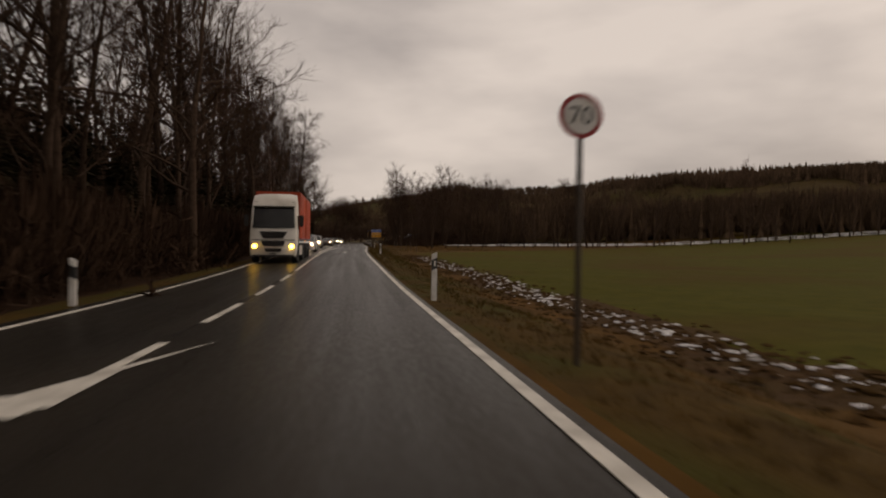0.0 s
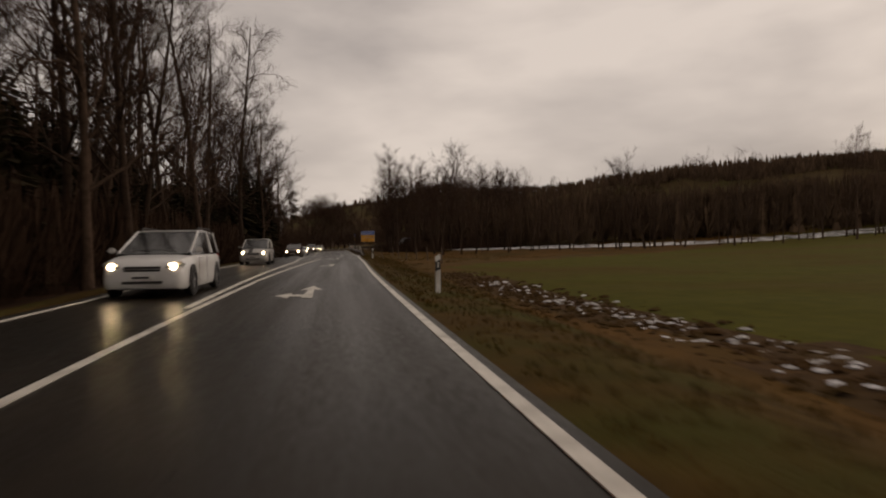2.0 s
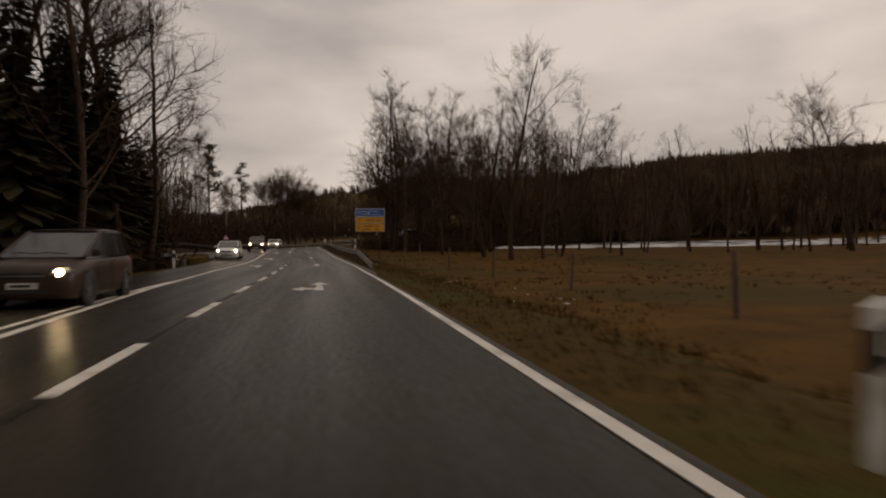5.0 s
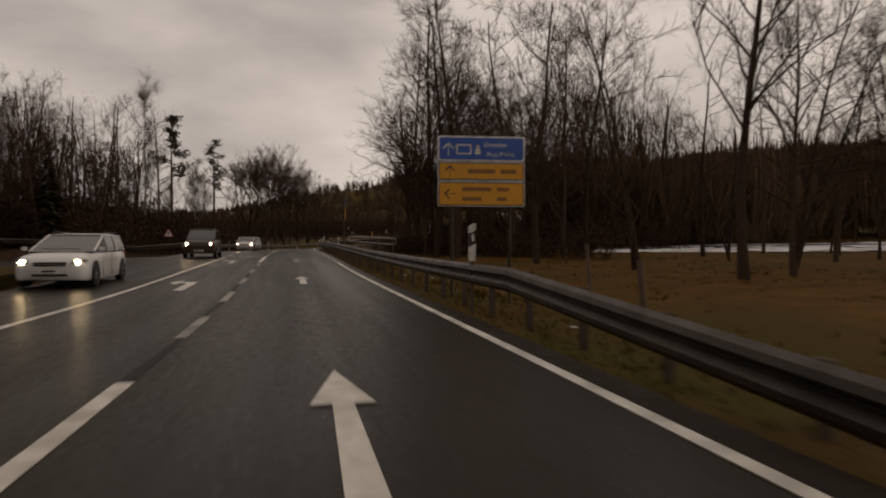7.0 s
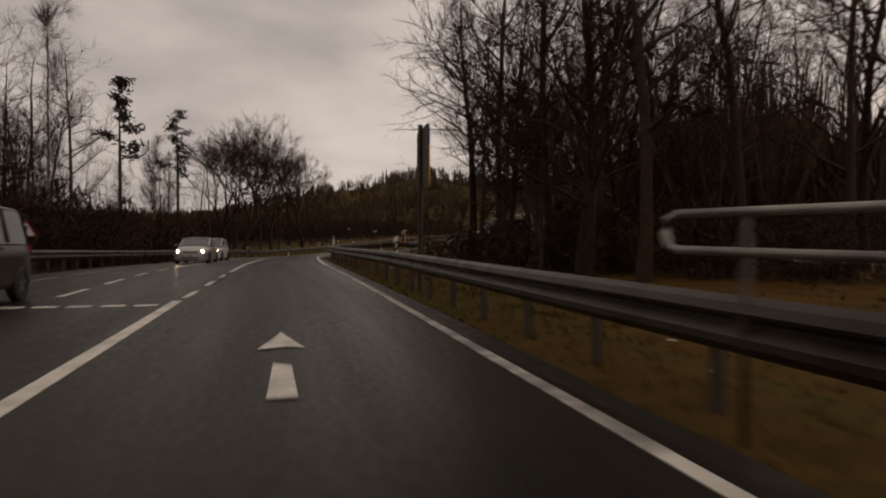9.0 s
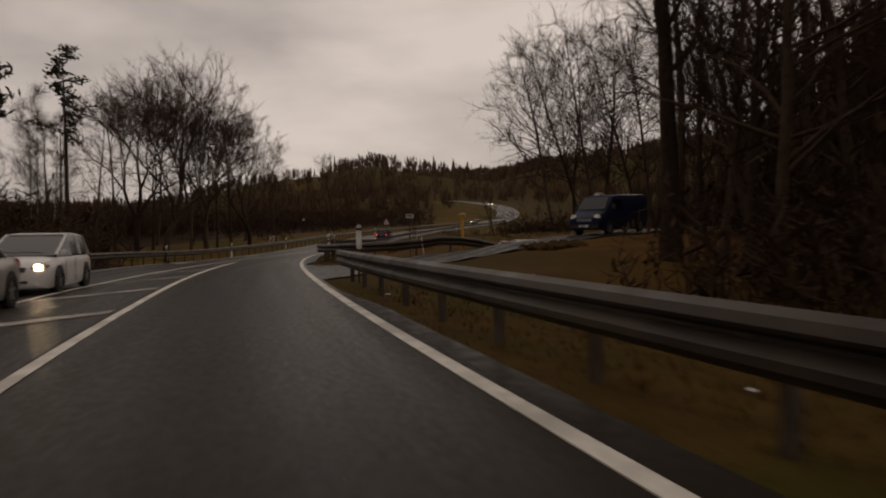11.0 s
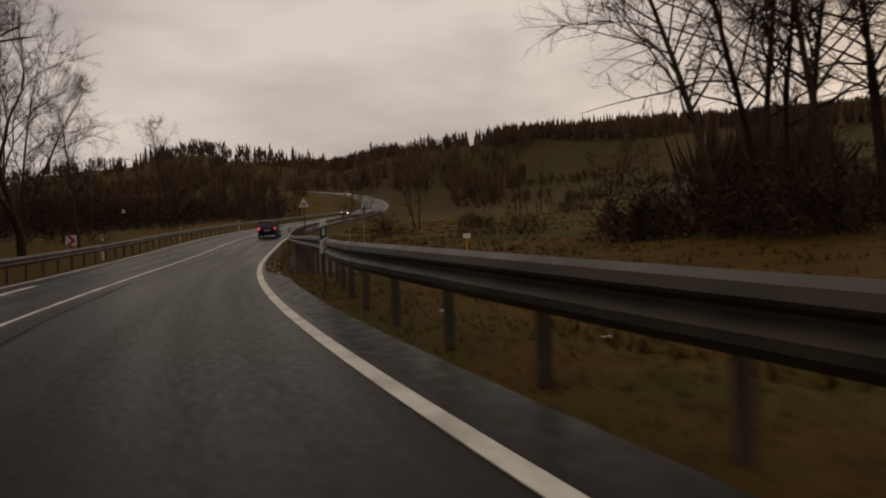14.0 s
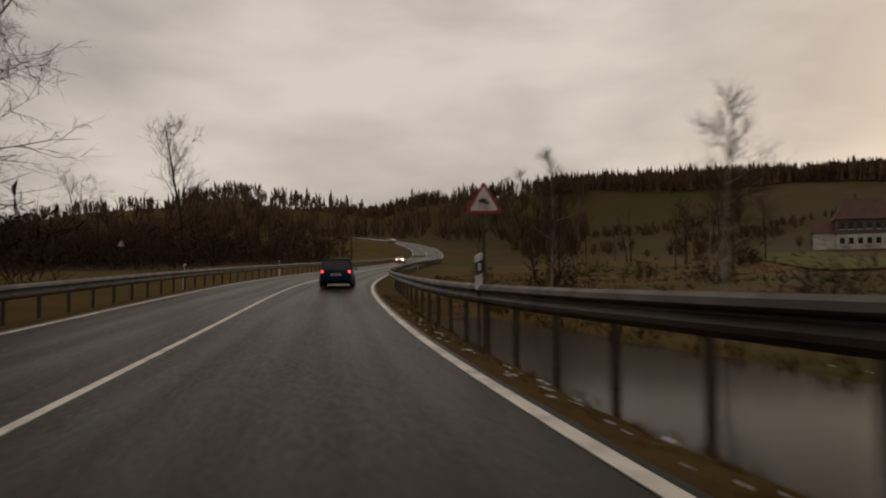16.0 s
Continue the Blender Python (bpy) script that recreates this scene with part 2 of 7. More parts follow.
# ---------------- helpers of this scene ----------------
def mesh(name, verts, faces, material, smooth=False):
    me = bpy.data.meshes.new(name)
    me.from_pydata([tuple(v) for v in verts], [], faces)
    me.materials.append(material)
    if smooth:
        me.polygons.foreach_set("use_smooth", [True] * len(me.polygons))
    me.update()
    return me


def mesh_of(name, bm, material, smooth=False):
    me = bpy.data.meshes.new(name)
    bmesh.ops.recalc_face_normals(bm, faces=bm.faces)
    if smooth:
        for e in bm.edges:
            e.smooth = not (len(e.link_faces) == 2 and e.calc_face_angle(0.0) > 0.62)
    bm.to_mesh(me)
    bm.free()
    me.materials.append(material)
    if smooth:
        me.polygons.foreach_set("use_smooth", [True] * len(me.polygons))
    return me


def part(name, data, parent, label="", at=None):
    """data: a bmesh-made mesh; one mesh object under a thing or a part."""
    ob = new(name, data)
    ob.parent = parent
    if at is not None:
        ob.matrix_basis = at
    if label:
        tagged(ob, label)
    return ob


def thing(name, label, category, group="", kind="", at=None):
    ob = tagged(new(name), label, category, group, kind)
    ob.empty_display_size = 0.3
    if at is not None:
        ob.matrix_basis = at
    return ob


def box(bm, size, at=(0, 0, 0), bevel=0.0, turn=None):
    r = bmesh.ops.create_cube(bm, size=1.0)
    vs = r["verts"]
    bmesh.ops.scale(bm, vec=size, verts=vs)
    if bevel:
        es = list({e for v in vs for e in v.link_edges})
        r2 = bmesh.ops.bevel(bm, geom=es, offset=bevel, segments=2, affect="EDGES", clamp_overlap=True)
        vs = list({v for f in r2["faces"] for v in f.verts} | {v for v in vs if v.is_valid})
    if turn is not None:
        bmesh.ops.transform(bm, matrix=turn, verts=vs)
    bmesh.ops.translate(bm, vec=at, verts=vs)
    return vs


def cyl(bm, r, h, at=(0, 0, 0), n=12, r2=None, turn=None):
    """Cylinder along z, its middle at at."""
    d = bmesh.ops.create_cone(bm, cap_ends=True, segments=n, radius1=r, radius2=r if r2 is None else r2, depth=h)
    if turn is not None:
        bmesh.ops.transform(bm, matrix=turn, verts=d["verts"])
    bmesh.ops.translate(bm, vec=at, verts=d["verts"])
    return d["verts"]


def boxmesh(name, size, material, at=(0, 0, 0), bevel=0.0, turn=None):
    bm = bmesh.new()
    box(bm, size, at, bevel, turn)
    return mesh_of(name, bm, material)


def cylmesh(name, r, h, material, at=(0, 0, 0), n=12, r2=None, turn=None):
    bm = bmesh.new()
    cyl(bm, r, h, at, n, r2, turn)
    return mesh_of(name, bm, material, smooth=False)


TURN_X = Matrix.Rotation(math.pi / 2, 4, "X")
TURN_Y = Matrix.Rotation(math.pi / 2, 4, "Y")

# ---------------- the line of the road: its edge line, by distance along it ----------------
KNOT = 20.0
HEADING = [0.5, 0.2, -0.6, -0.9, 0.05, 1.1, 0.6, 1.46, 0.9, -1.1, -0.7, -1.2, 2.6, 7.8, 16.3, 19.8, 22.1, 27.6, 31.1, 31.3, 30.6, 32.3, 33.8, 31.7, 25.9, 16.7, 5.6, -5.3, -13.0, -16.0]
LEVEL = [0.42, 0.095, -0.137, 0.016, 0.154, 0.167, 0.179, 0.126, -0.075, -0.165, -0.015, 0.184, 0.244, 0.088, 0.045, 0.031, 0.5, 1.18, 1.98, 2.78, 3.47, 4.21, 5.2, 6.64, 8.66, 11.0, 13.4, 15.6, 17.5, 19.2]
BANK = [0, -0.01, 0, -0.005, 0, 0.012, 0.004, -0.005, 0.001, -0.005, 0.005, -0.009, -0.033, -0.03, -0.05, -0.015, 0.007, 0.012, 0.005, 0, 0, 0, 0, 0, 0, 0, 0, 0, 0, 0]
STEP = 1.0
S_AXIS = np.arange(-20.0, 556.01, STEP)


def glide(x, v):
    v = np.array(v, float)
    u = np.clip((np.asarray(x, float) + 20.0) / KNOT, 0, len(v) - 1.0001)
    i = u.astype(int)
    f = u - i
    a, b, c, d = v[np.clip(i - 1, 0, None)], v[i], v[i + 1], v[np.clip(i + 2, None, len(v) - 1)]
    return b + 0.5 * f * (c - a + f * (2 * a - 5 * b + 4 * c - d + f * (3 * (b - c) + d - a)))


R_TH = np.radians(glide(S_AXIS, HEADING))
R_X = np.concatenate([[0], np.cumsum(np.sin((R_TH[1:] + R_TH[:-1]) / 2) * STEP)])
R_Y = np.concatenate([[0], np.cumsum(np.cos((R_TH[1:] + R_TH[:-1]) / 2) * STEP)])
R_X -= R_X[20]
R_Y -= R_Y[20]
R_Z = glide(S_AXIS, LEVEL)
R_B = glide(S_AXIS, BANK)


def on_road(s, lat, dz=0.0):
    """World point at s along the right-hand edge line and lat metres to its left."""
    th = np.interp(s, S_AXIS, R_TH)
    x, y = np.interp(s, S_AXIS, R_X), np.interp(s, S_AXIS, R_Y)
    z = np.interp(s, S_AXIS, R_Z) + np.clip(lat, -3, 14) * np.interp(s, S_AXIS, R_B)
    return Vector((x - lat * math.cos(th), y + lat * math.sin(th), z + dz))


def heading(s):
    return -math.degrees(float(np.interp(s, S_AXIS, R_TH)))


def left_edge(s):
    return np.interp(s, [-20, 60, 100, 125, 150, 200, 225, 250, 270, 300, 500], [6.75, 6.75, 8.2, 9.0, 9.3, 10.2, 10.2, 9.4, 8.8, 8.5, 8.2])


# side road to the right climbs past the van; the side road to the left opens opposite
SIDE_R = [(-0.2, 224.5), (4.5, 226.0), (9.0, 228.2), (14.0, 231.5), (22.0, 236.0), (40.0, 243.0)]
SIDE_R_Z = [0.22, 0.45, 0.85, 1.25, 1.6, 2.0]
SIDE_L = [(-8.0, 176.0), (-14.0, 176.0), (-24.0, 172.0), (-40.0, 160.0), (-70.0, 135.0)]
SIDE_L_Z = [-0.02, 0.0, 0.1, 0.2, 0.3]


def along(line, n):
    pts = np.array(line, float)
    d = np.concatenate([[0], np.cumsum(np.hypot(*np.diff(pts[:, :2], axis=0).T))])
    q = np.linspace(0, d[-1], n)
    return np.stack([np.interp(q, d, pts[:, k]) for k in range(pts.shape[1])], 1)


SIDE_R_LINE = along([(x, y, z) for (x, y), z in zip(SIDE_R, SIDE_R_Z)], 50)
SIDE_L_LINE = along([(x, y, z) for (x, y), z in zip(SIDE_L, SIDE_L_Z)], 50)


def smooth(a, b, x):
    t = np.clip((x - a) / (b - a), 0, 1)
    return t * t * (3 - 2 * t)


RIDGE_AZ = [-180, -120, -70, -40, -20, -4, 7, 12, 15, 24, 27, 33, 40, 50, 62, 90, 130, 180]
RIDGE_H = [20, 26, 24, 20, 16, 16, 29, 37, 36, 39, 50, 55, 60, 60, 58, 50, 34, 20]


def ground_z(x, y):
    """Height of the land at x, y (arrays)."""
    x, y = np.asarray(x, float), np.asarray(y, float)
    shape = x.shape
    x, y = x.ravel(), y.ravel()
    z = np.empty_like(x)
    for k in range(0, len(x), 4000):
        px, py = x[k:k + 4000], y[k:k + 4000]
        i = ((px[:, None] - R_X) ** 2 + (py[:, None] - R_Y) ** 2).argmin(1)
        s = S_AXIS[i]
        u = (px - R_X[i]) * np.cos(R_TH[i]) - (py - R_Y[i]) * np.sin(R_TH[i])      # to the right
        zr = R_Z[i] - np.clip(u, -12, 2) * R_B[i]
        le = left_edge(s)
        v = -u - le                                                              # beyond the left edge
        far = np.maximum(u - 5, 0)
        # right side: verge, then a shallow drop to field and meadow
        away = np.abs(u)
        fade = smooth(30, 130, away)
        zr = zr * (1 - fade) + np.minimum(zr, 1.0) * fade
        drop = np.interp(s, [-20, 100, 130, 215, 232, 250, 260, 296, 330, 500], [0.75, 0.75, 0.45, 0.35, 0.5, 0.5, 0.05, 0.05, 0.6, 0.6])
        rise = np.interp(s, [-20, 130, 215, 240, 300, 500], [0.008, 0.006, 0.012, 0.030, 0.038, 0.05])
        zr_r = zr - 0.04 - 0.10 * smooth(0.3, 1.2, u) - drop * smooth(1.2, 5.0, u) + np.minimum(far * rise, 2.5)
        zr_r = zr_r - 0.30 * smooth(0.75, 1.6, u) * (1 - smooth(3.3, 4.8, u)) * smooth(258, 265, s) * (1 - smooth(291, 297, s))
        # left side: verge, ditch, forest floor
        zl = zr - 0.05 - 0.25 * smooth(0.6, 2.5, v) + 0.55 * smooth(3.0, 9.0, v) + np.clip(v - 9, 0, 80) * 0.02
        g = np.where(u > 0, zr_r, zl)
        g = np.where((u < 0.16) & (v < 0.0), zr - 0.10, g)
        dx, dy = px - 7.0, py - 269.0
        dist = np.hypot(dx, dy)
        az = np.degrees(np.arctan2(dx, dy))
        top = np.interp(az, RIDGE_AZ, RIDGE_H)
        hill = top * (0.18 * smooth(60, 240, dist) + 0.82 * smooth(170, 500, dist)) * np.maximum(smooth(25, 150, away), smooth(300, 430, dist))
        hill = hill + 44 * smooth(560, 880, dist) * smooth(-6, 8, az) * (1 - smooth(30, 44, az))
        g = g + hill + smooth(400, 900, away) * 4 * np.sin(px / 170.0) * np.cos(py / 210.0)
        # the side roads lie on the land
        for line, half in ((SIDE_R_LINE, 7.4), (SIDE_L_LINE, 5.5)):
            dd = (px[:, None] - line[:, 0]) ** 2 + (py[:, None] - line[:, 1]) ** 2
            j = dd.argmin(1)
            d = np.sqrt(dd[np.arange(len(px)), j])
            w = 1 - smooth(half, half + 7, d)
            w = np.where((u > 0.6) | (v > 0.4), w, 0)
            e = np.maximum(u - 0.3, v)
            q = smooth(0.0, 4.5, e)
            g = g * (1 - w) + (line[j, 2] * q + (zr - 0.02) * (1 - q) - 0.05) * w
        z[k:k + 4000] = g
    return z.reshape(shape)


def gz(x, y):
    return float(ground_z(np.array([x]), np.array([y]))[0])


def spaced(near0, near1, step, far0, far1):
    out = list(np.arange(near0, near1 + 0.01, step))
    a, d = near1, step
    while a < far1:
        d *= 1.22
        a += d
        out.append(a)
    a, d = near0, step
    while a > far0:
        d *= 1.22
        a -= d
        out.insert(0, a)
    return np.array(out)


# ---------------- ground: one sheet to the horizon ----------------
GX = spaced(-30, 48, 0.8, -2600, 2600)
GY = spaced(-12, 330, 1.6, -1500, 3000)
XX, YY = np.meshgrid(GX, GY)
ZZ = ground_z(XX, YY)
bumpy = np.array([noise.noise((a * 0.35, b * 0.35, 0.0)) for a, b in zip(XX.ravel(), YY.ravel())]).reshape(XX.shape)
near_i = ((XX.ravel()[:, None] - R_X[::4]) ** 2 + (YY.ravel()[:, None] - R_Y[::4]) ** 2).argmin(1).reshape(XX.shape) * 4
U = (XX - R_X[near_i]) * np.cos(R_TH[near_i]) - (YY - R_Y[near_i]) * np.sin(R_TH[near_i])
S_AT = S_AXIS[near_i]
V = -U - left_edge(S_AT)
side_d = np.minimum(np.sqrt(((XX[..., None] - SIDE_R_LINE[::2, 0]) ** 2 + (YY[..., None] - SIDE_R_LINE[::2, 1]) ** 2).min(-1)),
                    np.sqrt(((XX[..., None] - SIDE_L_LINE[::2, 0]) ** 2 + (YY[..., None] - SIDE_L_LINE[::2, 1]) ** 2).min(-1)))
ZZ = ZZ + bumpy * 0.10 * (smooth(1.0, 4.0, U) + smooth(0.8, 4.0, V)) * smooth(4.5, 9, side_d)
ny, nx = XX.shape
verts = np.stack([XX, YY, ZZ], -1).reshape(-1, 3)
faces = [(j * nx + i, j * nx + i + 1, (j + 1) * nx + i + 1, (j + 1) * nx + i) for j in range(ny - 1) for i in range(nx - 1)]
ground_me = mesh("ground", verts, faces, M_GROUND, True)
for m in (M_FIELD, M_SOIL, M_VERGE, M_LEAFLITTER, M_HILLGRASS, M_PASTURE):
    ground_me.materials.append(m)
mid = lambda a: (a[:-1, :-1] + a[1:, 1:]) / 2
mu, mv, ms, mx_, my_ = mid(U), mid(V), mid(S_AT), mid(XX), mid(YY)
kind = np.zeros(mu.shape, int)
wob = mid(bumpy) * 1.2
kind[(mu > 0) & (mu < 3.0)] = 3
in_field = (mu > 7.4 + wob) & (ms < 97 + 1.0 * mu) & (mu < 170)
kind[in_field] = 1
kind[(mu > 5.0 + wob) & (mu <= 7.4 + wob) & (ms < 92)] = 2
kind[(mv > 0) & (mv < 1.5)] = 3
kind[(mv >= 1.5) & (mv < 90) & (my_ < 420)] = 4
kind[(mv >= 1.5) & (mv < 17) & (ms > 252)] = 6
dist_h = np.hypot(mx_ - 7, my_ - 269)
kind[(dist_h + 22 * wob > 130) & (my_ > 262) & (kind == 0)] = 5
kind[(mu > 0) & (ms + 6 * wob > 238) & (kind == 0)] = 6
ground_me.polygons.foreach_set("material_index", kind.ravel().tolist())
tagged(new("ground", ground_me), "winter meadow, sown field and forest floor rolling up to hills", "ground", kind="structure")


def draped(name, corners, n, m, lift, material, label, category):
    """A sheet over the hillside between four plan corners."""
    a, b, c, d = [np.array(q, float) for q in corners]
    pts = [(a * (1 - u) + b * u) * (1 - v) + (d * (1 - u) + c * u) * v for v in np.linspace(0, 1, m + 1) for u in np.linspace(0, 1, n + 1)]
    xs, ys = np.array([p[0] for p in pts]), np.array([p[1] for p in pts])
    zs = ground_z(xs, ys) + lift
    fs = [(j * (n + 1) + i, j * (n + 1) + i + 1, (j + 1) * (n + 1) + i + 1, (j + 1) * (n + 1) + i) for j in range(m) for i in range(n)]
    return tagged(new(name, mesh(name, [Vector((float(x), float(y), float(z))) for x, y, z in zip(xs, ys, zs)], fs, material, True)), label, category, kind="structure")


draped("sown_field", [(56.0, 298.0), (64.0, 293.0), (120.0, 337.0), (108.0, 347.0)], 8, 24, 0.12, M_GREENFIELD, "young green crop on the field below the farmhouse", "field")


# ---------------- road, markings ----------------
def strip(s0, s1, lat0, lat1, dz=0.0, step=2.0, thick=0.0):
    """A ribbon along the road between two lateral lines (numbers or functions of s)."""
    n = max(1, int(math.ceil((s1 - s0) / step)))
    vs, fs = [], []
    for i in range(n + 1):
        s = s0 + (s1 - s0) * i / n
        a = lat0(s) if callable(lat0) else lat0
        b = lat1(s) if callable(lat1) else lat1
        vs += [on_road(s, a, dz), on_road(s, b, dz)]
    for i in range(n):
        fs.append((2 * i, 2 * i + 2, 2 * i + 3, 2 * i + 1))
    if thick:
        k = len(vs)
        vs += [v - Vector((0, 0, thick)) for v in vs]
        for i in range(n):
            a = 2 * i
            fs.append((a, a + k, a + 2 + k, a + 2))
            fs.append((a + 1, a + 3, a + 3 + k, a + 1 + k))
        fs.append((0, 1, 1 + k, k))
        fs.append((2 * n, 2 * n + k, 2 * n + 1 + k, 2 * n + 1))
    return vs, fs


vs, fs = [], []
ROAD_ACROSS = (0.0, 0.12, 0.25, 0.38, 0.5, 0.62, 0.75, 0.88, 1.0)
for i, s in enumerate(np.arange(-20, 554.5, 1.0)):
    row = [on_road(s, -0.18 + (left_edge(s) + 0.18) * q) for q in ROAD_ACROSS]
    vs += [row[0] - Vector((0, 0, 0.2))] + row + [row[-1] - Vector((0, 0, 0.2))]
    if i:
        b = (i - 1) * 11
        fs += [(b + k, b + 11 + k, b + 12 + k, b + 1 + k) for k in range(10)]
road_me = mesh("road", vs, fs, M_ASPHALT)
road_uv = road_me.uv_layers.new(name="along")
S_OF = np.repeat(np.arange(-20, 554.5, 1.0), 11)
L_OF = np.tile(np.array([-0.05] + [9.0 * q for q in ROAD_ACROSS] + [9.05]), len(S_OF) // 11)
li = np.empty(len(road_me.loops), int)
road_me.loops.foreach_get("vertex_index", li)
road_uv.data.foreach_set("uv", np.stack([L_OF[li], S_OF[li]], 1).ravel())
road = tagged(new("road", road_me), "wet grey asphalt country road with white markings", "road", kind="structure")

PAINT_OFF = 0.012


def marking(s0, s1, lat0, lat1, worn=False, name="lane_marking"):
    vs, fs = strip(s0, s1, lat0, lat1, PAINT_OFF, 1.0, 0.010)
    ob = part(name, mesh(name, vs, fs, M_PAINT_WORN if worn else M_PAINT), road)
    return ob


def line_at(lat, half=0.06):
    if callable(lat):
        return (lambda s: lat(s) - half), (lambda s: lat(s) + half)
    return lat - half, lat + half


marking(-20, 178, *line_at(0.0, 0.065), name="edge_line")
marking(178, 204, *line_at(0.0, 0.07), worn=True, name="edge_line")
marking(204, 340, *line_at(0.0, 0.075), name="edge_line")
marking(340, 554, *line_at(0.0, 0.065), name="edge_line")
marking(-20, 108, *line_at(lambda s: left_edge(s) - 0.35, 0.05), name="edge_line")
marking(232, 554, *line_at(lambda s: left_edge(s) - 0.3, 0.06), name="edge_line")
# broken centre line, then a solid one
for k in range(-4, 5):
    s0 = 11.6 + 5.9 * k
    if s0 + 3.6 < 30:
        marking(s0, s0 + 3.6, *line_at(3.75, 0.06))
marking(30.1, 66, *line_at(3.75, 0.06))


def isl_right(s):
    return np.interp(s, [58, 66, 90, 103], [3.8, 3.78, 3.6, 3.3])


def isl_left(s):
    return np.interp(s, [58, 70, 92, 110, 127, 140, 176, 190], [3.95, 4.2, 4.6, 5.4, 6.4, 6.75, 6.3, 6.2])


marking(66, 103, *line_at(isl_right, 0.06))
marking(58, 186, *line_at(isl_left, 0.07))
marking(112, 130, *line_at(lambda s: isl_left(s) + np.interp(s, [112, 130], [0.45, 0.12]), 0.05))
for k in range(6):                                               # hatched island
    s0 = 79 + 4.0 * k
    vs = [on_road(s0, isl_right(s0) + 0.1, PAINT_OFF), on_road(s0 + 0.9, isl_right(s0) + 0.1, PAINT_OFF),
          on_road(s0 + 2.4, isl_left(s0) - 0.1, PAINT_OFF), on_road(s0 + 1.5, isl_left(s0) - 0.1, PAINT_OFF)]
    part("hatch_bar", mesh("hatch_bar", vs, [(0, 1, 2, 3)], M_PAINT_WORN), road)
for k in range(14):                                              # between through lane and turning lane
    s0 = 107.1 + 5.65 * k
    if s0 < 177:
        marking(s0, s0 + 2.75, *line_at(3.84, 0.075), worn=k > 7)
marking(179.1, 187.9, *line_at(3.9, 0.085))
for k in range(5):                                               # waiting line across the turning lane
    marking(187.0, 187.3, 4.12 + 0.52 * k, 4.12 + 0.52 * k + 0.36)
for k in range(7):                                               # guiding dashes through the junction
    marking(189.3 + 4.2 * k, 191.4 + 4.2 * k, *line_at(lambda s: np.interp(s, [186, 200, 222], [6.2, 6.45, 6.1]), 0.06))
    marking(188.6 + 3.6 * k, 190.2 + 3.6 * k, *line_at(lambda s: np.interp(s, [186, 200, 215], [3.9, 3.65, 3.55]), 0.06))
for k in range(6):
    marking(186 + 4.5 * k, 188.6 + 4.5 * k, *line_at(8.6, 0.05), worn=True)
marking(200, 240.6, *line_at(lambda s: np.interp(s, [200, 215, 240], [3.62, 3.56, 3.68]), 0.075))
marking(207, 262, *line_at(lambda s: np.interp(s, [207, 221, 230, 240, 250, 262], [6.4, 6.1, 5.6, 4.9, 4.35, 4.3]), 0.06))
marking(262, 554, *line_at(4.28, 0.06))
for k in range(4):
    s0 = 212 + 5.5 * k
    a, b = 3.75, np.interp(s0, [207, 221, 230, 240], [6.2, 5.9, 5.4, 4.7])
    vs = [on_road(s0 + 2, a, PAINT_OFF), on_road(s0 + 2.6, a, PAINT_OFF), on_road(s0 + 0.6, b, PAINT_OFF), on_road(s0, b, PAINT_OFF)]
    part("hatch_bar", mesh("hatch_bar", vs, [(0, 1, 2, 3)], M_PAINT_WORN), road)


M_TAR = mat("tar_seam", (0.0140, 0.0116, 0.0086), (0.0175, 0.0145, 0.0106), 6.0, 0.5, bump=0.2, spec=0.04)
for s0, s1, lat in ((110, 178, 3.86), (10, 66, 3.80), (192, 262, 3.66)):
    vs, fs = strip(s0, s1, lambda s: lat - 0.05 + 0.03 * math.sin(s * 0.7), lambda s: lat + 0.045 + 0.03 * math.sin(s * 0.9), 0.004, 1.0)
    part("tar_seam", mesh("tar_seam", vs, fs, M_TAR), road, "dark tar seam")


def shape_on_road(name, s, lat, polys, worn=False):
    """Flat painted shape; points are (to the left, ahead) from s, lat."""
    vs, fs = [], []
    for poly in polys:
        k = len(vs)
        vs += [on_road(s + b, lat + a, PAINT_OFF + 0.002) for a, b in poly]
        fs.append(tuple(range(k, k + len(poly))))
    return part(name, mesh(name, vs, fs, M_PAINT_WORN if worn else M_PAINT), road)


UP = [[(-0.18, -3.7), (0.18, -3.7), (0.13, -1.4), (-0.13, -1.4)], [(-0.40, -1.4), (0.40, -1.4), (0, 0)]]
UP_BROKEN = [[(-0.20, -3.7), (0.17, -3.7), (0.12, -2.25), (-0.15, -2.4)], [(-0.40, -1.4), (-0.10, -1.3), (0.40, -1.45), (0.10, -0.5), (0, -0.1), (-0.10, -0.5)]]
UP_SHORT = [[(-0.20, -3.4), (0.20, -3.4), (0.11, -0.9), (-0.11, -0.9)], [(-0.45, -0.9), (0.45, -0.9), (0, 0.6)]]
LEFT_WING = [[(0.08, -3.0), (0.62, -2.9), (0.62, -2.4), (0.08, -2.5)], [(0.62, -3.5), (0.62, -1.9), (1.15, -2.7)]]
TURN_LEFT = [[(-0.3, -4.6), (0.1, -4.6), (0.1, -1.4), (-0.3, -1.4)], [(0.1, -1.9), (0.55, -1.7), (0.55, -1.2), (-0.3, -1.4)], [(0.5, -2.4), (0.5, -0.5), (1.0, -1.4)]]
UP, UP_BROKEN, UP_SHORT, LEFT_WING, TURN_LEFT = [[[(a * 0.62, b) for a, b in poly] for poly in shp] for shp in (UP, UP_BROKEN, UP_SHORT, LEFT_WING, TURN_LEFT)]
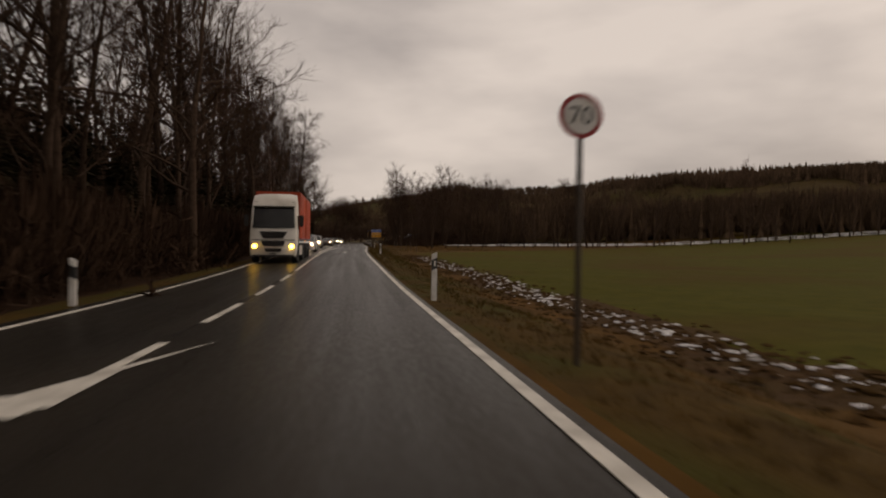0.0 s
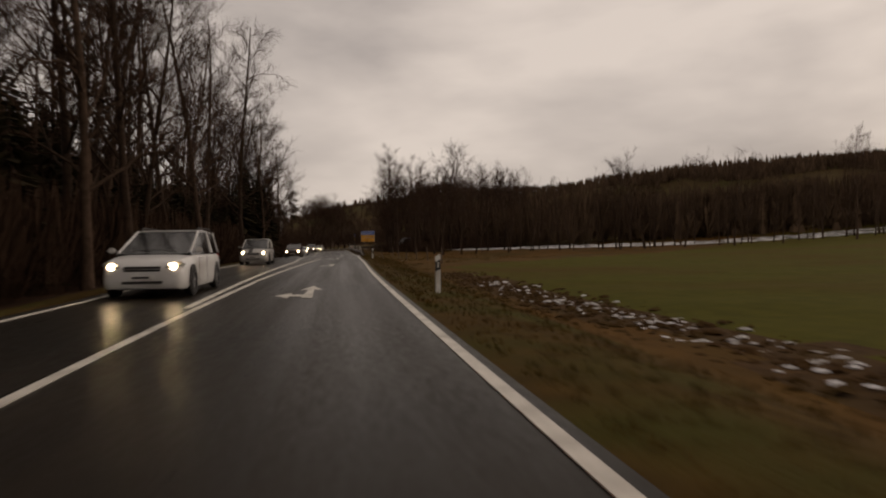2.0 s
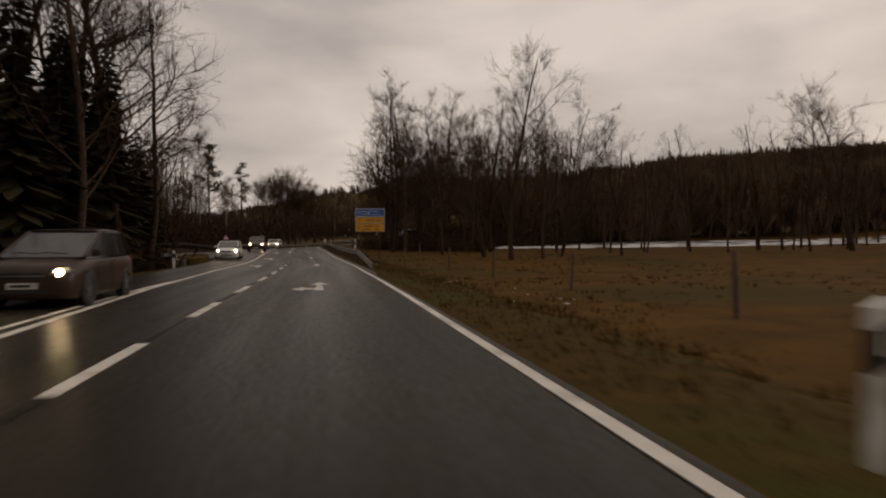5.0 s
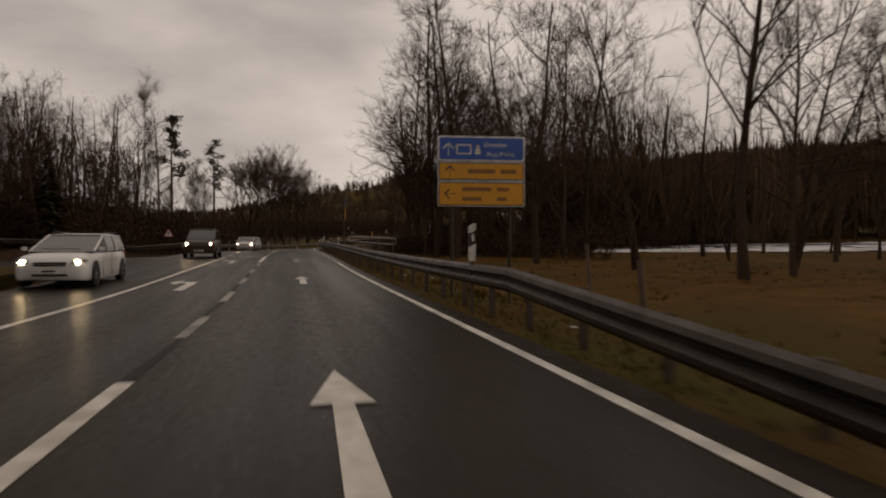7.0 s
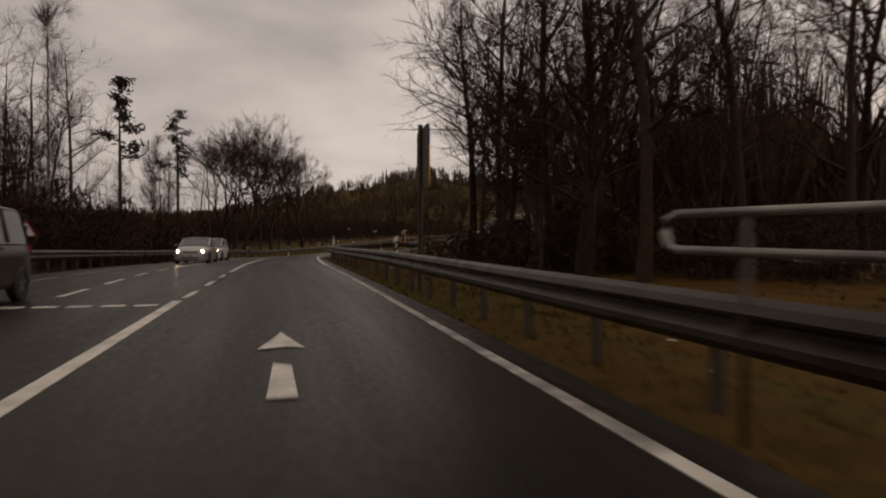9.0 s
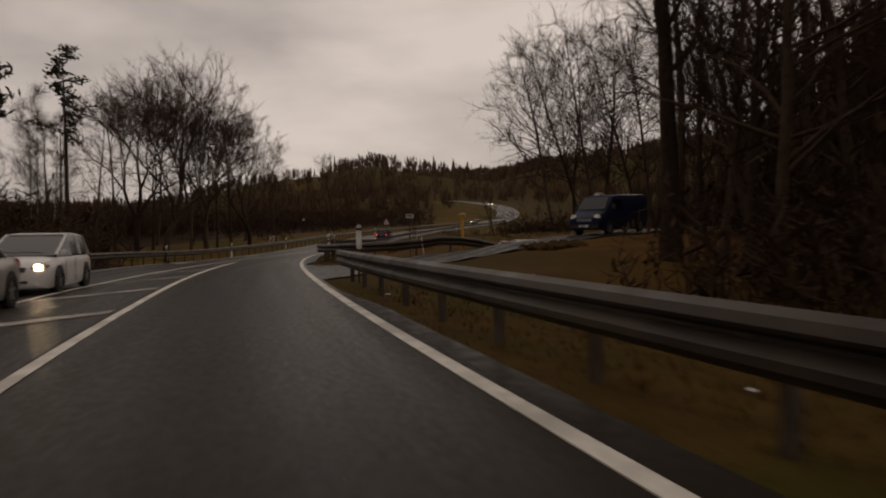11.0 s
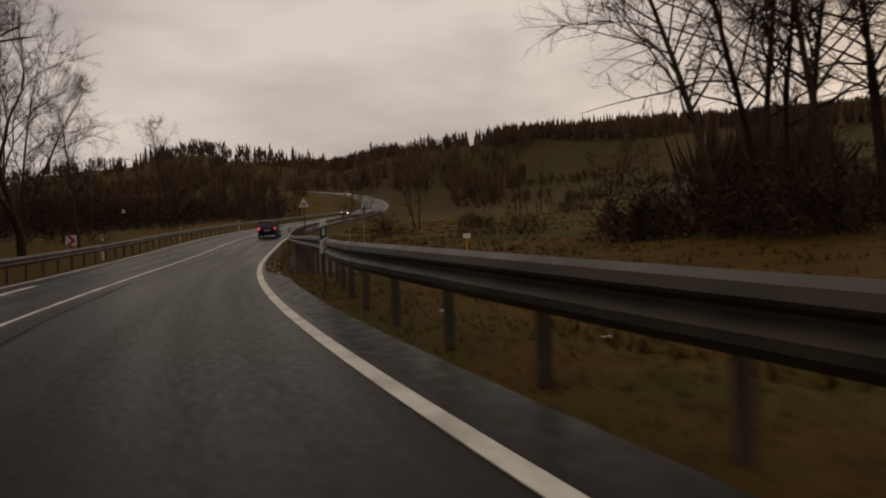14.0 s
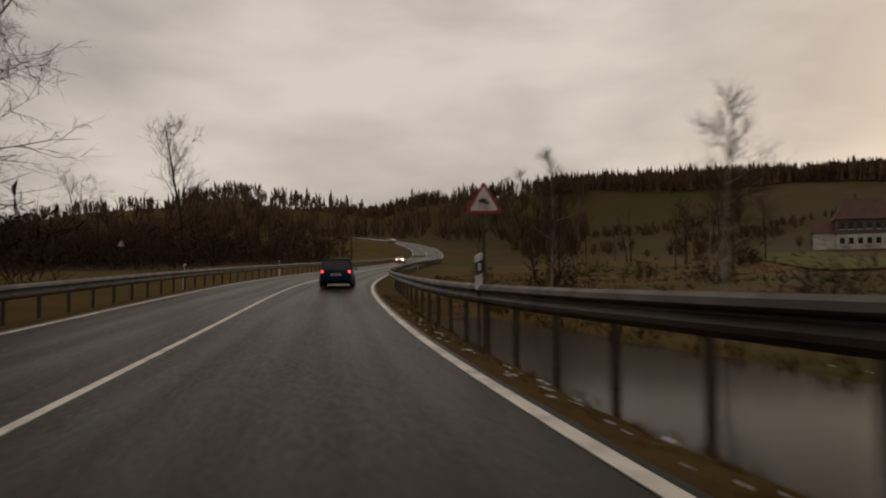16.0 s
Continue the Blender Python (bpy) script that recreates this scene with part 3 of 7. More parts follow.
for s_tip in (63.0, 84.5, 105.5, 127.6):
    shape_on_road("direction_arrow", s_tip, 1.9, UP_SHORT + LEFT_WING)
for s_tip, worn in ((149.6, False), (166.8, False), (183.4, True)):
    shape_on_road("direction_arrow", s_tip, 2.05, UP_BROKEN if worn else UP)
for s_tip in (149.2, 166.0, 182.2):
    shape_on_road("direction_arrow", s_tip, 5.3, TURN_LEFT)
shape_on_road("direction_arrow", 8.6, 3.7, [[(-0.1, -2.8), (0.35, -2.8), (0.35, -2.3), (-0.6, 0.8), (-0.1, -1.2)], [(0.0, -3.1), (0.75, -3.1), (0.75, -2.5), (0.0, -2.2)]])
for s_tip in (244.0, 262.0):
    shape_on_road("direction_arrow", s_tip, 7.3, [[(-0.1, 0), (0.1, 0), (0.16, 3.2), (-0.16, 3.2)], [(-0.45, 0), (0.45, 0), (0, -1.3)]])


# side roads
def lane(name, line, halves, label, material):
    vs, fs = [], []
    n = len(line)
    for i in range(n):
        d = line[min(i + 1, n - 1)] - line[max(i - 1, 0)]
        d = d / np.hypot(d[0], d[1])
        h = np.interp(i / (n - 1), [a for a, b in halves], [b for a, b in halves])
        for sgn in (-1, -0.5, 0, 0.5, 1):
            p = line[i] + np.array([-d[1], d[0], 0]) * h * sgn
            k = int(((p[0] - R_X) ** 2 + (p[1] - R_Y) ** 2).argmin())
            u = (p[0] - R_X[k]) * math.cos(R_TH[k]) - (p[1] - R_Y[k]) * math.sin(R_TH[k])
            le = left_edge(S_AXIS[k])
            if u < 0 and u > -le + 0.0:
                over = u + le
                p = p - np.array([math.cos(R_TH[k]), -math.sin(R_TH[k]), 0]) * over if u < -4 else p + np.array([math.cos(R_TH[k]), -math.sin(R_TH[k]), 0]) * (0.18 - u)
            elif 0 <= u < 0.18:
                p = p + np.array([math.cos(R_TH[k]), -math.sin(R_TH[k]), 0]) * (0.18 - u)
            u = (p[0] - R_X[k]) * math.cos(R_TH[k]) - (p[1] - R_Y[k]) * math.sin(R_TH[k])
            q = float(smooth(0.0, 4.5, max(u - 0.3, -u - le)))
            zr = R_Z[k] - max(-12, min(2, u)) * R_B[k]
            vs.append((p[0], p[1], p[2] * q + (zr - 0.012) * (1 - q) - 0.02 * abs(sgn) * q))
    for i in range(n - 1):
        for k in range(4):
            a = i * 5 + k
            fs.append((a, a + 5, a + 6, a + 1))
    for edge in (0, 4):
        k0 = len(vs)
        vs += [(vs[i * 5 + edge][0], vs[i * 5 + edge][1], vs[i * 5 + edge][2] - 0.25) for i in range(n)]
        fs += [(i * 5 + edge, i * 5 + 5 + edge, k0 + i + 1, k0 + i) if edge == 0 else (i * 5 + 5 + edge, i * 5 + edge, k0 + i, k0 + i + 1) for i in range(n - 1)]
    ob = new(name, mesh(name, vs, fs, material))
    return tagged(ob, label, "road", kind="structure")


def right_lane():
    near = [tuple(on_road(219.7, -0.17))[:2], (1.7, 221.5), (3.2, 223.0), (7.0, 225.4), (11.0, 228.0), (15.0, 230.4), (23.0, 234.2), (41.0, 241.2)]
    far = [tuple(on_road(231.2, -0.17))[:2], (1.9, 228.7), (4.3, 227.7), (6.2, 227.8), (7.8, 228.7), (9.8, 230.1), (12.4, 231.9), (20.0, 237.4), (40.0, 245.4)]
    a, b = along(near, 70), along(far, 70)
    pts = []
    for i in range(70):
        for k in range(9):
            q = k / 8
            p = on_road(219.7 + 11.5 * q, -0.17)[:2] if i == 0 else a[i] * (1 - q) + b[i] * q
            pts.append((float(p[0]), float(p[1])))
    zs = ground_z(np.array([p[0] for p in pts]), np.array([p[1] for p in pts])) + 0.05
    for k in range(9):
        zs[k] = on_road(219.7 + 11.5 * k / 8, -0.17, -0.01)[2]
    vs = [(x, y, z) for (x, y), z in zip(pts, zs)]
    fs = [(i * 9 + k, (i + 1) * 9 + k, (i + 1) * 9 + k + 1, i * 9 + k + 1) for i in range(69) for k in range(8)]
    for edge in (0, 8):
        k0 = len(vs)
        vs += [(vs[i * 9 + edge][0], vs[i * 9 + edge][1], vs[i * 9 + edge][2] - 0.25) for i in range(70)]
        fs += [(i * 9 + edge, i * 9 + 9 + edge, k0 + i + 1, k0 + i) for i in range(69)]
    return tagged(new("side_road", mesh("side_road", vs, fs, M_ASPHALT_OLD, False)), "worn narrow asphalt lane climbing off the main road", "road", kind="structure")


right_lane()
lane("side_road", SIDE_L_LINE[1:], [(0, 13.0), (0.1, 9.0), (0.25, 5.6), (1, 4.6)], "wet asphalt side road joining the main road", M_ASPHALT)


# ---------------- guard rails ----------------
PROFILE = [(0.00, -0.10), (0.025, -0.07), (0.075, -0.035), (0.080, 0.020), (0.030, 0.065), (0.000, 0.090), (0.000, 0.115), (0.070, 0.150), (0.085, 0.175), (0.060, 0.235), (-0.010, 0.275)]


def rail_thing(points, side, label, post_every=2.0, sunk=0):
    """W-profile rail along world points (x, y, ground z); side: +1 when the face looks to the left of travel."""
    rail = thing("guard_rail", label, "guard rail", "guard rails along the road")
    pts = [Vector(p) for p in points]
    n = len(pts)
    nrm = []
    for i in range(n):
        d = pts[min(i + 1, n - 1)] - pts[max(i - 1, 0)]
        d.z = 0
        d.normalize()
        nrm.append(Vector((-d.y, d.x, 0)) * side)
    vs, fs = [], []
    K = len(PROFILE)
    for layer in (0.0, -0.006):
        for i in range(n):
            low = max(0.0, 1 - i / sunk) * 0.62 if sunk else 0.0
            for o_, h in PROFILE:
                vs.append(pts[i] + nrm[i] * (0.06 + o_ + layer) + Vector((0, 0, 0.56 + h - low)))
    for layer in (0, 1):
        b = layer * n * K
        for i in range(n - 1):
            for k in range(K - 1):
                q = (b + i * K + k, b + (i + 1) * K + k, b + (i + 1) * K + k + 1, b + i * K + k + 1)
                fs.append(q if layer else q[::-1])
    b = n * K
    for i in range(n - 1):
        for k in (0, K - 1):
            fs.append((i * K + k, (i + 1) * K + k, b + (i + 1) * K + k, b + i * K + k))
    part("beam", mesh("beam", vs, fs, M_STEEL, False), rail)
    bm = bmesh.new()
    box(bm, (0.055, 0.10, 1.25), (0, -0.26, 0.14))
    box(bm, (0.09, 0.34, 0.14), (0, -0.09, 0.66))
    post_me = mesh_of("post", bm, M_STEEL_POST)
    gone, nxt = 0.0, 0.6
    for i in range(n - 1):
        seg = (pts[i + 1] - pts[i]).length
        while nxt < gone + seg:
            t = (nxt - gone) / seg
            p = pts[i].lerp(pts[i + 1], t)
            low = max(0.0, 1 - (i + t) / sunk) * 0.62 if sunk else 0.0
            m = Matrix.LocRotScale(p - nrm[i] * 0.02 - Vector((0, 0, low)), nrm[i].to_track_quat("Y", "Z"), None)
            if low < 0.45:
                part("post", post_me, rail, at=m)
            nxt += post_every
        gone += seg
    return rail


rail_thing([on_road(s, -0.85 + 0.25 * float(smooth(202, 217, s)), -0.075 * float(smooth(190, 206, s))) for s in np.linspace(142.5, 219.15, 52)], 1, "galvanised steel guard rail on posts, sunk at its start", 2.0, sunk=7)
corner = [(10.8, 231.5, -0.20), (9.7, 230.8, 0.12), (8.5, 230.0, 0.34), (7.4, 229.3, 0.46), (6.4, 228.8, 0.50), (5.4, 228.6, 0.38), (4.4, 228.8, 0.29), (3.4, 229.6, 0.24), (2.6, 231.0, 0.20)]
rail_thing([Vector(p) for p in corner] + [on_road(s, -0.85 - 0.65 * float(smooth(248, 258, s)) + 0.45 * float(smooth(270, 290, s)), 0.13 * float(smooth(236, 250, s)) * (1 - float(smooth(300, 330, s)))) for s in np.arange(234, 420, 1.5)], 1, "galvanised steel guard rail curving out of the side road", 1.9)
bend_l = [(-36.0, 187.5), (-31.0, 191.5), (-26.0, 194.8), (-21.0, 197.2), (-17.0, 198.6), (-14.0, 199.8)]
rail_thing([Vector((x, y, gz(x, y))) for x, y in bend_l] + [on_road(s, left_edge(s) + 0.75, 0.10 * float(smooth(250, 270, s))) for s in np.arange(202, 430, 1.5)], -1, "galvanised steel guard rail on the far side of the road", 2.0)


# ---------------- roadside posts and signs ----------------
def delineator(on_rail=False):
    d = thing("delineator_post", "white plastic roadside post with black band and reflector", "marker post", "roadside marker posts")
    bm = bmesh.new()
    low = 0.30 if on_rail else -0.35
    prof = [(-0.06, low), (0.06, low), (0.06, 0.62), (-0.06, 0.56)]
    fr = [bm.verts.new((x, -0.045 if abs(x) < 0.07 else 0, z)) for x, z in prof]
    f = bm.faces.new(fr)
    r = bmesh.ops.extrude_face_region(bm, geom=[f])
    bmesh.ops.translate(bm, vec=(0, 0.09, 0), verts=[v for v in r["geom"] if isinstance(v, bmesh.types.BMVert)])
    part("foot", mesh_of("foot", bm, M_WHITE), d)
    bm = bmesh.new()
    prof = [(-0.06, 0.56), (0.06, 0.62), (0.06, 0.87), (-0.06, 0.81)]
    f = bm.faces.new([bm.verts.new((x, -0.046, z)) for x, z in prof])
    r = bmesh.ops.extrude_face_region(bm, geom=[f])
    bmesh.ops.translate(bm, vec=(0, 0.092, 0), verts=[v for v in r["geom"] if isinstance(v, bmesh.types.BMVert)])
    band = part("band", mesh_of("band", bm, M_BLACK), d, "black band")
    part("reflector", boxmesh("reflector", (0.034, 0.006, 0.13), M_REFLECT, (0.004, -0.051, 0.73)), band)
    bm = bmesh.new()
    prof = [(-0.06, 0.81), (0.06, 0.87), (0.06, 1.0), (-0.06, 0.94)]
    f = bm.faces.new([bm.verts.new((x, -0.045, z)) for x, z in prof])
    r = bmesh.ops.extrude_face_region(bm, geom=[f])
    bmesh.ops.translate(bm, vec=(0, 0.09, 0), verts=[v for v in r["geom"] if isinstance(v, bmesh.types.BMVert)])
    part("cap", mesh_of("cap", bm, M_WHITE), d)
    if on_rail:
        part("stem", boxmesh("stem", (0.05, 0.05, 1.1), M_STEEL_POST, (0, 0.0, -0.22)), d, "dark steel stem")
    return d


def stand(p, rz=0.0, scale=1.0):
    return Matrix.LocRotScale(Vector(p), Euler((0, 0, radians(rz))), (scale, scale, scale))


base_post = delineator()
base_post.matrix_basis = stand((0.45, 16.6, gz(0.45, 16.6) + 0.16))
POSTS = [(0.75, 62.3, None), (1.45, 110.5, None), (1.62, 155.2, 0.42), (1.35, 193.6, 0.36), (2.45, 233.6, 0.5), (5.5, 252.85, 0.47), (14.05, 279.65, 0.62)]
base_rail_post = delineator(True)
base_rail_post.matrix_basis = stand((1.62, 155.2, 0.42), heading(155.2))
for x, y, z in POSTS:
    if (x, y) != (1.62, 155.2):
        copy_thing(base_post if z is None else base_rail_post, stand((x, y, gz(x, y) - 0.02 if z is None else z), heading(y)))
for s in (15.3, 57.5, 100.0, 145.7):
    p = on_road(s, left_edge(s) + 0.35 if s < 120 else 9.6)
    copy_thing(base_post, stand((p.x, p.y, gz(p.x, p.y) - 0.02), 180))
for s in (232, 252, 266, 284, 306, 330):
    p = on_road(s, left_edge(s) + 1.3)
    copy_thing(base_post, stand((p.x, p.y, p.z + 0.25), heading(s)))
for s in (318, 352):
    p = on_road(s, -1.2)
    copy_thing(base_post, stand((p.x, p.y, p.z + 0.1), heading(s)))


rm = thing("delineator_post", "short white marker mounted on a guard rail post", "marker post", "roadside marker posts")
rm.matrix_basis = stand((1.14, 218.6, 0.12), heading(218.6))
part("stem", boxmesh("stem", (0.05, 0.04, 1.0), M_STEEL_POST, (0, 0.02, 0.5)), rm, "dark steel stem")
rb = part("board", boxmesh("board", (0.13, 0.05, 0.46), M_WHITE, (0, 0, 1.15), 0.015), rm, "white plastic board")
part("reflector", boxmesh("reflector", (0.04, 0.006, 0.14), M_REFLECT, (0, -0.03, 1.12)), rb)
part("cap", boxmesh("cap", (0.12, 0.05, 0.09), M_WHITE, (0, 0, 1.47), 0.02), rm)
part("band", boxmesh("band", (0.128, 0.048, 0.06), M_BLACK, (0, 0, 1.405)), rm, "black band")


def pole(parent, x, y, z1, r=0.035, z0=-0.3):
    return part("pole", cylmesh("pole", r, z1 - z0, M_STEEL, (x, y, (z0 + z1) / 2), 12), parent, "grey steel pole")


def text_part(name, words, size, parent, material, at):
    cu = bpy.data.curves.new(name, "FONT")
    cu.body, cu.size, cu.align_x, cu.align_y, cu.extrude = words, size, "CENTER", "CENTER", 0.002
    tmp = bpy.data.objects.new(name, cu)
    scene.collection.objects.link(tmp)
    me = bpy.data.meshes.new_from_object(tmp.evaluated_get(bpy.context.evaluated_depsgraph_get()))
    bpy.data.objects.remove(tmp)
    me.materials.clear()
    me.materials.append(material)
    ob = part(name, me, parent)
    ob.matrix_basis = at
    return ob


# speed limit sign; its face looks to -y
sp = thing("speed_limit_sign", "round white speed limit sign with red rim on a steel pole", "road sign")
sp.matrix_basis = stand((1.08, 7.9, gz(1.08, 7.9)), -3)
pole(sp, 0, 0.03, 2.9)
disc = part("disc", cylmesh("disc", 0.25, 0.01, M_RED, (0, 0, 2.81), 40, turn=TURN_X), sp, "red rimmed round plate")
disc.data.transform(Matrix.Translation((0, 0, 0)))
part("face", cylmesh("face", 0.20, 0.004, M_WHITE, (0, -0.008, 2.81), 40, turn=TURN_X), disc)
text_part("numerals", "70", 0.28, disc, M_BLACK, pose(0, -0.012, 2.805, 90, 0, 0))


def rounded_plate(w, h, t, r, material, at):
    bm = bmesh.new()
    pts = []
    for cx, cz, a0 in ((w / 2 - r, h / 2 - r, 0), (-w / 2 + r, h / 2 - r, 90), (-w / 2 + r, -h / 2 + r, 180), (w / 2 - r, -h / 2 + r, 270)):
        for k in range(5):
            a = radians(a0 + 22.5 * k)
            pts.append((cx + r * math.cos(a), cz + r * math.sin(a)))
    f = bm.faces.new([bm.verts.new((x + at[0], at[1] - t / 2, z + at[2])) for x, z in pts])
    g = bmesh.ops.extrude_face_region(bm, geom=[f])
    bmesh.ops.translate(bm, vec=(0, t, 0), verts=[v for v in g["geom"] if isinstance(v, bmesh.types.BMVert)])
    return mesh_of("plate", bm, material)


def flat_poly(name, polys, material, y, parent, label=""):
    vs, fs = [], []
    for poly in polys:
        k = len(vs)
        vs += [(a, y, b) for a, b in poly]
        fs.append(tuple(range(k, k + len(poly))))
    return part(name, mesh(name, vs, fs, material), parent, label)


def arrow_up(cx, cz, k):
    return [[(cx - 0.03 * k, cz - 0.5 * k), (cx + 0.03 * k, cz - 0.5 * k), (cx + 0.03 * k, cz + 0.4 * k), (cx - 0.03 * k, cz + 0.4 * k)],
            [(cx, cz + 0.5 * k), (cx - 0.42 * k, cz + 0.12 * k), (cx - 0.42 * k, cz - 0.04 * k), (cx, cz + 0.34 * k)],
            [(cx, cz + 0.5 * k), (cx, cz + 0.34 * k), (cx + 0.42 * k, cz - 0.04 * k), (cx + 0.42 * k, cz + 0.12 * k)]]


def bars(rows, parent, material, y=-0.03):
    for x0, x1, z, h in rows:
        part("text_bar", boxmesh("text_bar", (x1 - x0, 0.004, h), material, ((x0 + x1) / 2, y, z)), parent)


dsn = thing("direction_sign", "large blue and yellow direction sign on two steel poles", "road sign")
dsn.matrix_basis = stand((3.1, 160.0, gz(3.1, 160.0)), -6)
g0 = gz(3.1, 160.0)
for x in (-0.75, 0.75):
    pole(dsn, x, 0.08, 3.75 - g0, 0.045)
top, low = 3.78 - g0, 1.98 - g0
pb = part("blue_panel", rounded_plate(2.26, 0.64, 0.03, 0.06, M_WHITE, (0, 0, top - 0.32)), dsn, "blue motorway panel with white border")
part("face", rounded_plate(2.18, 0.56, 0.006, 0.05, M_BLUE, (0, -0.019, top - 0.32)), pb)
flat_poly("arrow", arrow_up(-0.86, top - 0.34, 0.34), M_WHITE, -0.026, pb)
text_part("place_name", "Dresden", 0.17, pb, M_WHITE, pose(0.36, -0.025, top - 0.22, 90, 0, 0))
text_part("place_name", "Prag (Praha)", 0.15, pb, M_WHITE, pose(0.50, -0.025, top - 0.46, 90, 0, 0))
part("emblem", rounded_plate(0.40, 0.26, 0.006, 0.05, M_WHITE, (-0.46, -0.024, top - 0.34)), pb, "white outlined road number field")
part("emblem_field", rounded_plate(0.33, 0.19, 0.006, 0.04, M_BLUE, (-0.46, -0.028, top - 0.34)), pb)
flat_poly("motorway_symbol", [[(-0.18, top - 0.46), (-0.02, top - 0.46), (-0.07, top - 0.22), (-0.13, top - 0.22)]], M_WHITE, -0.026, pb)
for name, z1, z0, arrow in (("upper_panel", top - 0.66, top - 1.14, "up"), ("lower_panel", top - 1.16, low, "left")):
    zc = (z1 + z0) / 2
    yp = part(name, rounded_plate(2.26, z1 - z0, 0.03, 0.05, M_WHITE, (0, 0, zc)), dsn, "yellow direction panel")
    part("rim", rounded_plate(2.22, z1 - z0 - 0.04, 0.006, 0.05, M_BLACK, (0, -0.017, zc)), yp)
    part("face", rounded_plate(2.17, z1 - z0 - 0.09, 0.006, 0.045, M_YELLOW, (0, -0.021, zc)), yp)
    if arrow == "up":
        flat_poly("arrow", arrow_up(-0.82, zc, 0.30), M_BLACK, -0.026, yp)
        bars([(-0.35, 0.35, zc, 0.11), (0.5, 0.9, zc, 0.11)], yp, M_DIM_TEXT, -0.026)
    else:
        a = flat_poly("arrow", [[(-0.82 - (q[1] - zc), zc + (q[0] + 0.82)) for q in poly] for poly in arrow_up(-0.82, zc, 0.30)], M_BLACK, -0.026, yp)
        bars([(-0.5, 0.25, zc + 0.12, 0.10), (0.4, 0.72, zc + 0.12, 0.10), (-0.5, 0.0, zc - 0.13, 0.10), (0.4, 0.66, zc - 0.13, 0.10)], yp, M_DIM_TEXT, -0.026)

# direction sign for the side road, seen edge-on
ds2 = thing("direction_sign", "blue and yellow direction sign facing the side road", "road sign")
ds2.matrix_basis = stand((1.65, 191.0, gz(1.65, 191.0)), 88)
pole(ds2, 0.0, 0.08, 4.1, 0.06)
part("backing", rounded_plate(1.72, 1.5, 0.02, 0.05, M_STEEL_POST, (0, 0.03, 3.26)), ds2, "grey backing plate")
part("blue_panel", rounded_plate(1.7, 0.5, 0.03, 0.05, M_BLUE, (0, 0, 3.75)), ds2, "blue panel")
part("yellow_panel", rounded_plate(1.7, 0.95, 0.03, 0.05, M_YELLOW, (0, 0, 3.0)), ds2, "yellow panel")


def triangle_sign(p, rz, z, size=0.9, label="triangular warning sign with red border on a steel pole"):
    t = thing("warning_sign", label, "road sign", "triangular warning signs")
    t.matrix_basis = stand(p, rz)
    pole(t, 0, 0.03, z + size * 0.6)
    h = size * 0.866
    for nm, k, y, m in (("plate", 1.0, 0.0, M_RED), ("face", 0.76, -0.012, M_WHITE)):
        bm = bmesh.new()
        cz = z + h / 3
        tri = [(-size / 2 * k, cz - h / 3 * k), (size / 2 * k, cz - h / 3 * k), (0, cz + 2 * h / 3 * k)]
        f = bm.faces.new([bm.verts.new((a, y - 0.005, b)) for a, b in tri])
        g = bmesh.ops.extrude_face_region(bm, geom=[f])
        bmesh.ops.translate(bm, vec=(0, 0.01, 0), verts=[v for v in g["geom"] if isinstance(v, bmesh.types.BMVert)])
        bmesh.ops.bevel(bm, geom=[e for e in bm.edges if abs(e.verts[0].co.y - e.verts[1].co.y) > 0.005], offset=0.05 * size * k, segments=3, affect="EDGES")
        if nm == "plate":
            plate = part("plate", mesh_of("plate", bm, m), t)
        else:
            part("face", mesh_of("face", bm, m), plate)
    return t, plate


_, plate = triangle_sign((16.15, 282.7, 0.15), -28, 2.72 - 0.15, 0.92, "triangular skidding warning sign with red border on a pole")
bm = bmesh.new()
box(bm, (0.26, 0.004, 0.06), (0.0, -0.02, 2.57 + 0.27), 0.0, Matrix.Rotation(0.2, 4, "Y"))
box(bm, (0.14, 0.004, 0.06), (0.0, -0.02, 2.57 + 0.325), 0.0, Matrix.Rotation(0.2, 4, "Y"))
part("car_symbol", mesh_of("car_symbol", bm, M_BLACK), plate)
bm = bmesh.new()
for k in range(2):
    for j in range(4):
        box(bm, (0.035, 0.004, 0.02), (-0.10 + 0.13 * k + 0.03 * (j % 2), -0.02, 2.57 + 0.21 - 0.035 * j))
part("skid_marks", mesh_of("skid_marks", bm, M_BLACK), plate)
_, plate_l = triangle_sign((-13.0, 208.0, gz(-13.0, 208.0)), 6, 1.75, 0.9)
flat_poly("mark", [[(-0.03, 1.9), (0.03, 1.9), (0.06, 2.25), (-0.06, 2.25)]], M_BLACK, -0.02, plate_l)
triangle_sign((12.6, 345.0, gz(12.6, 345.0)), -20, 2.2, 0.9)


def chevron(p, rz):
    c = thing("chevron_board", "red and white chevron bend board on a pole", "road sign", "bend boards on the outer side")
    c.matrix_basis = stand(p, rz)
    pole(c, 0, 0.03, 1.6)
    b = part("board", boxmesh("board", (0.62, 0.012, 0.62), M_WHITE, (0, 0, 1.45), 0.004), c)
    for sgn, m in ((1, M_RED),):
        flat_poly("chevron", [[(-0.30, 1.75), (-0.05, 1.75), (0.27, 1.45), (0.02, 1.45)], [(0.02, 1.45), (0.27, 1.45), (-0.05, 1.15), (-0.30, 1.15)]], m, -0.012, b, "red chevron")
    return c


chevron((2.9, 287.0, gz(2.9, 287.0)), heading(287) - 4)

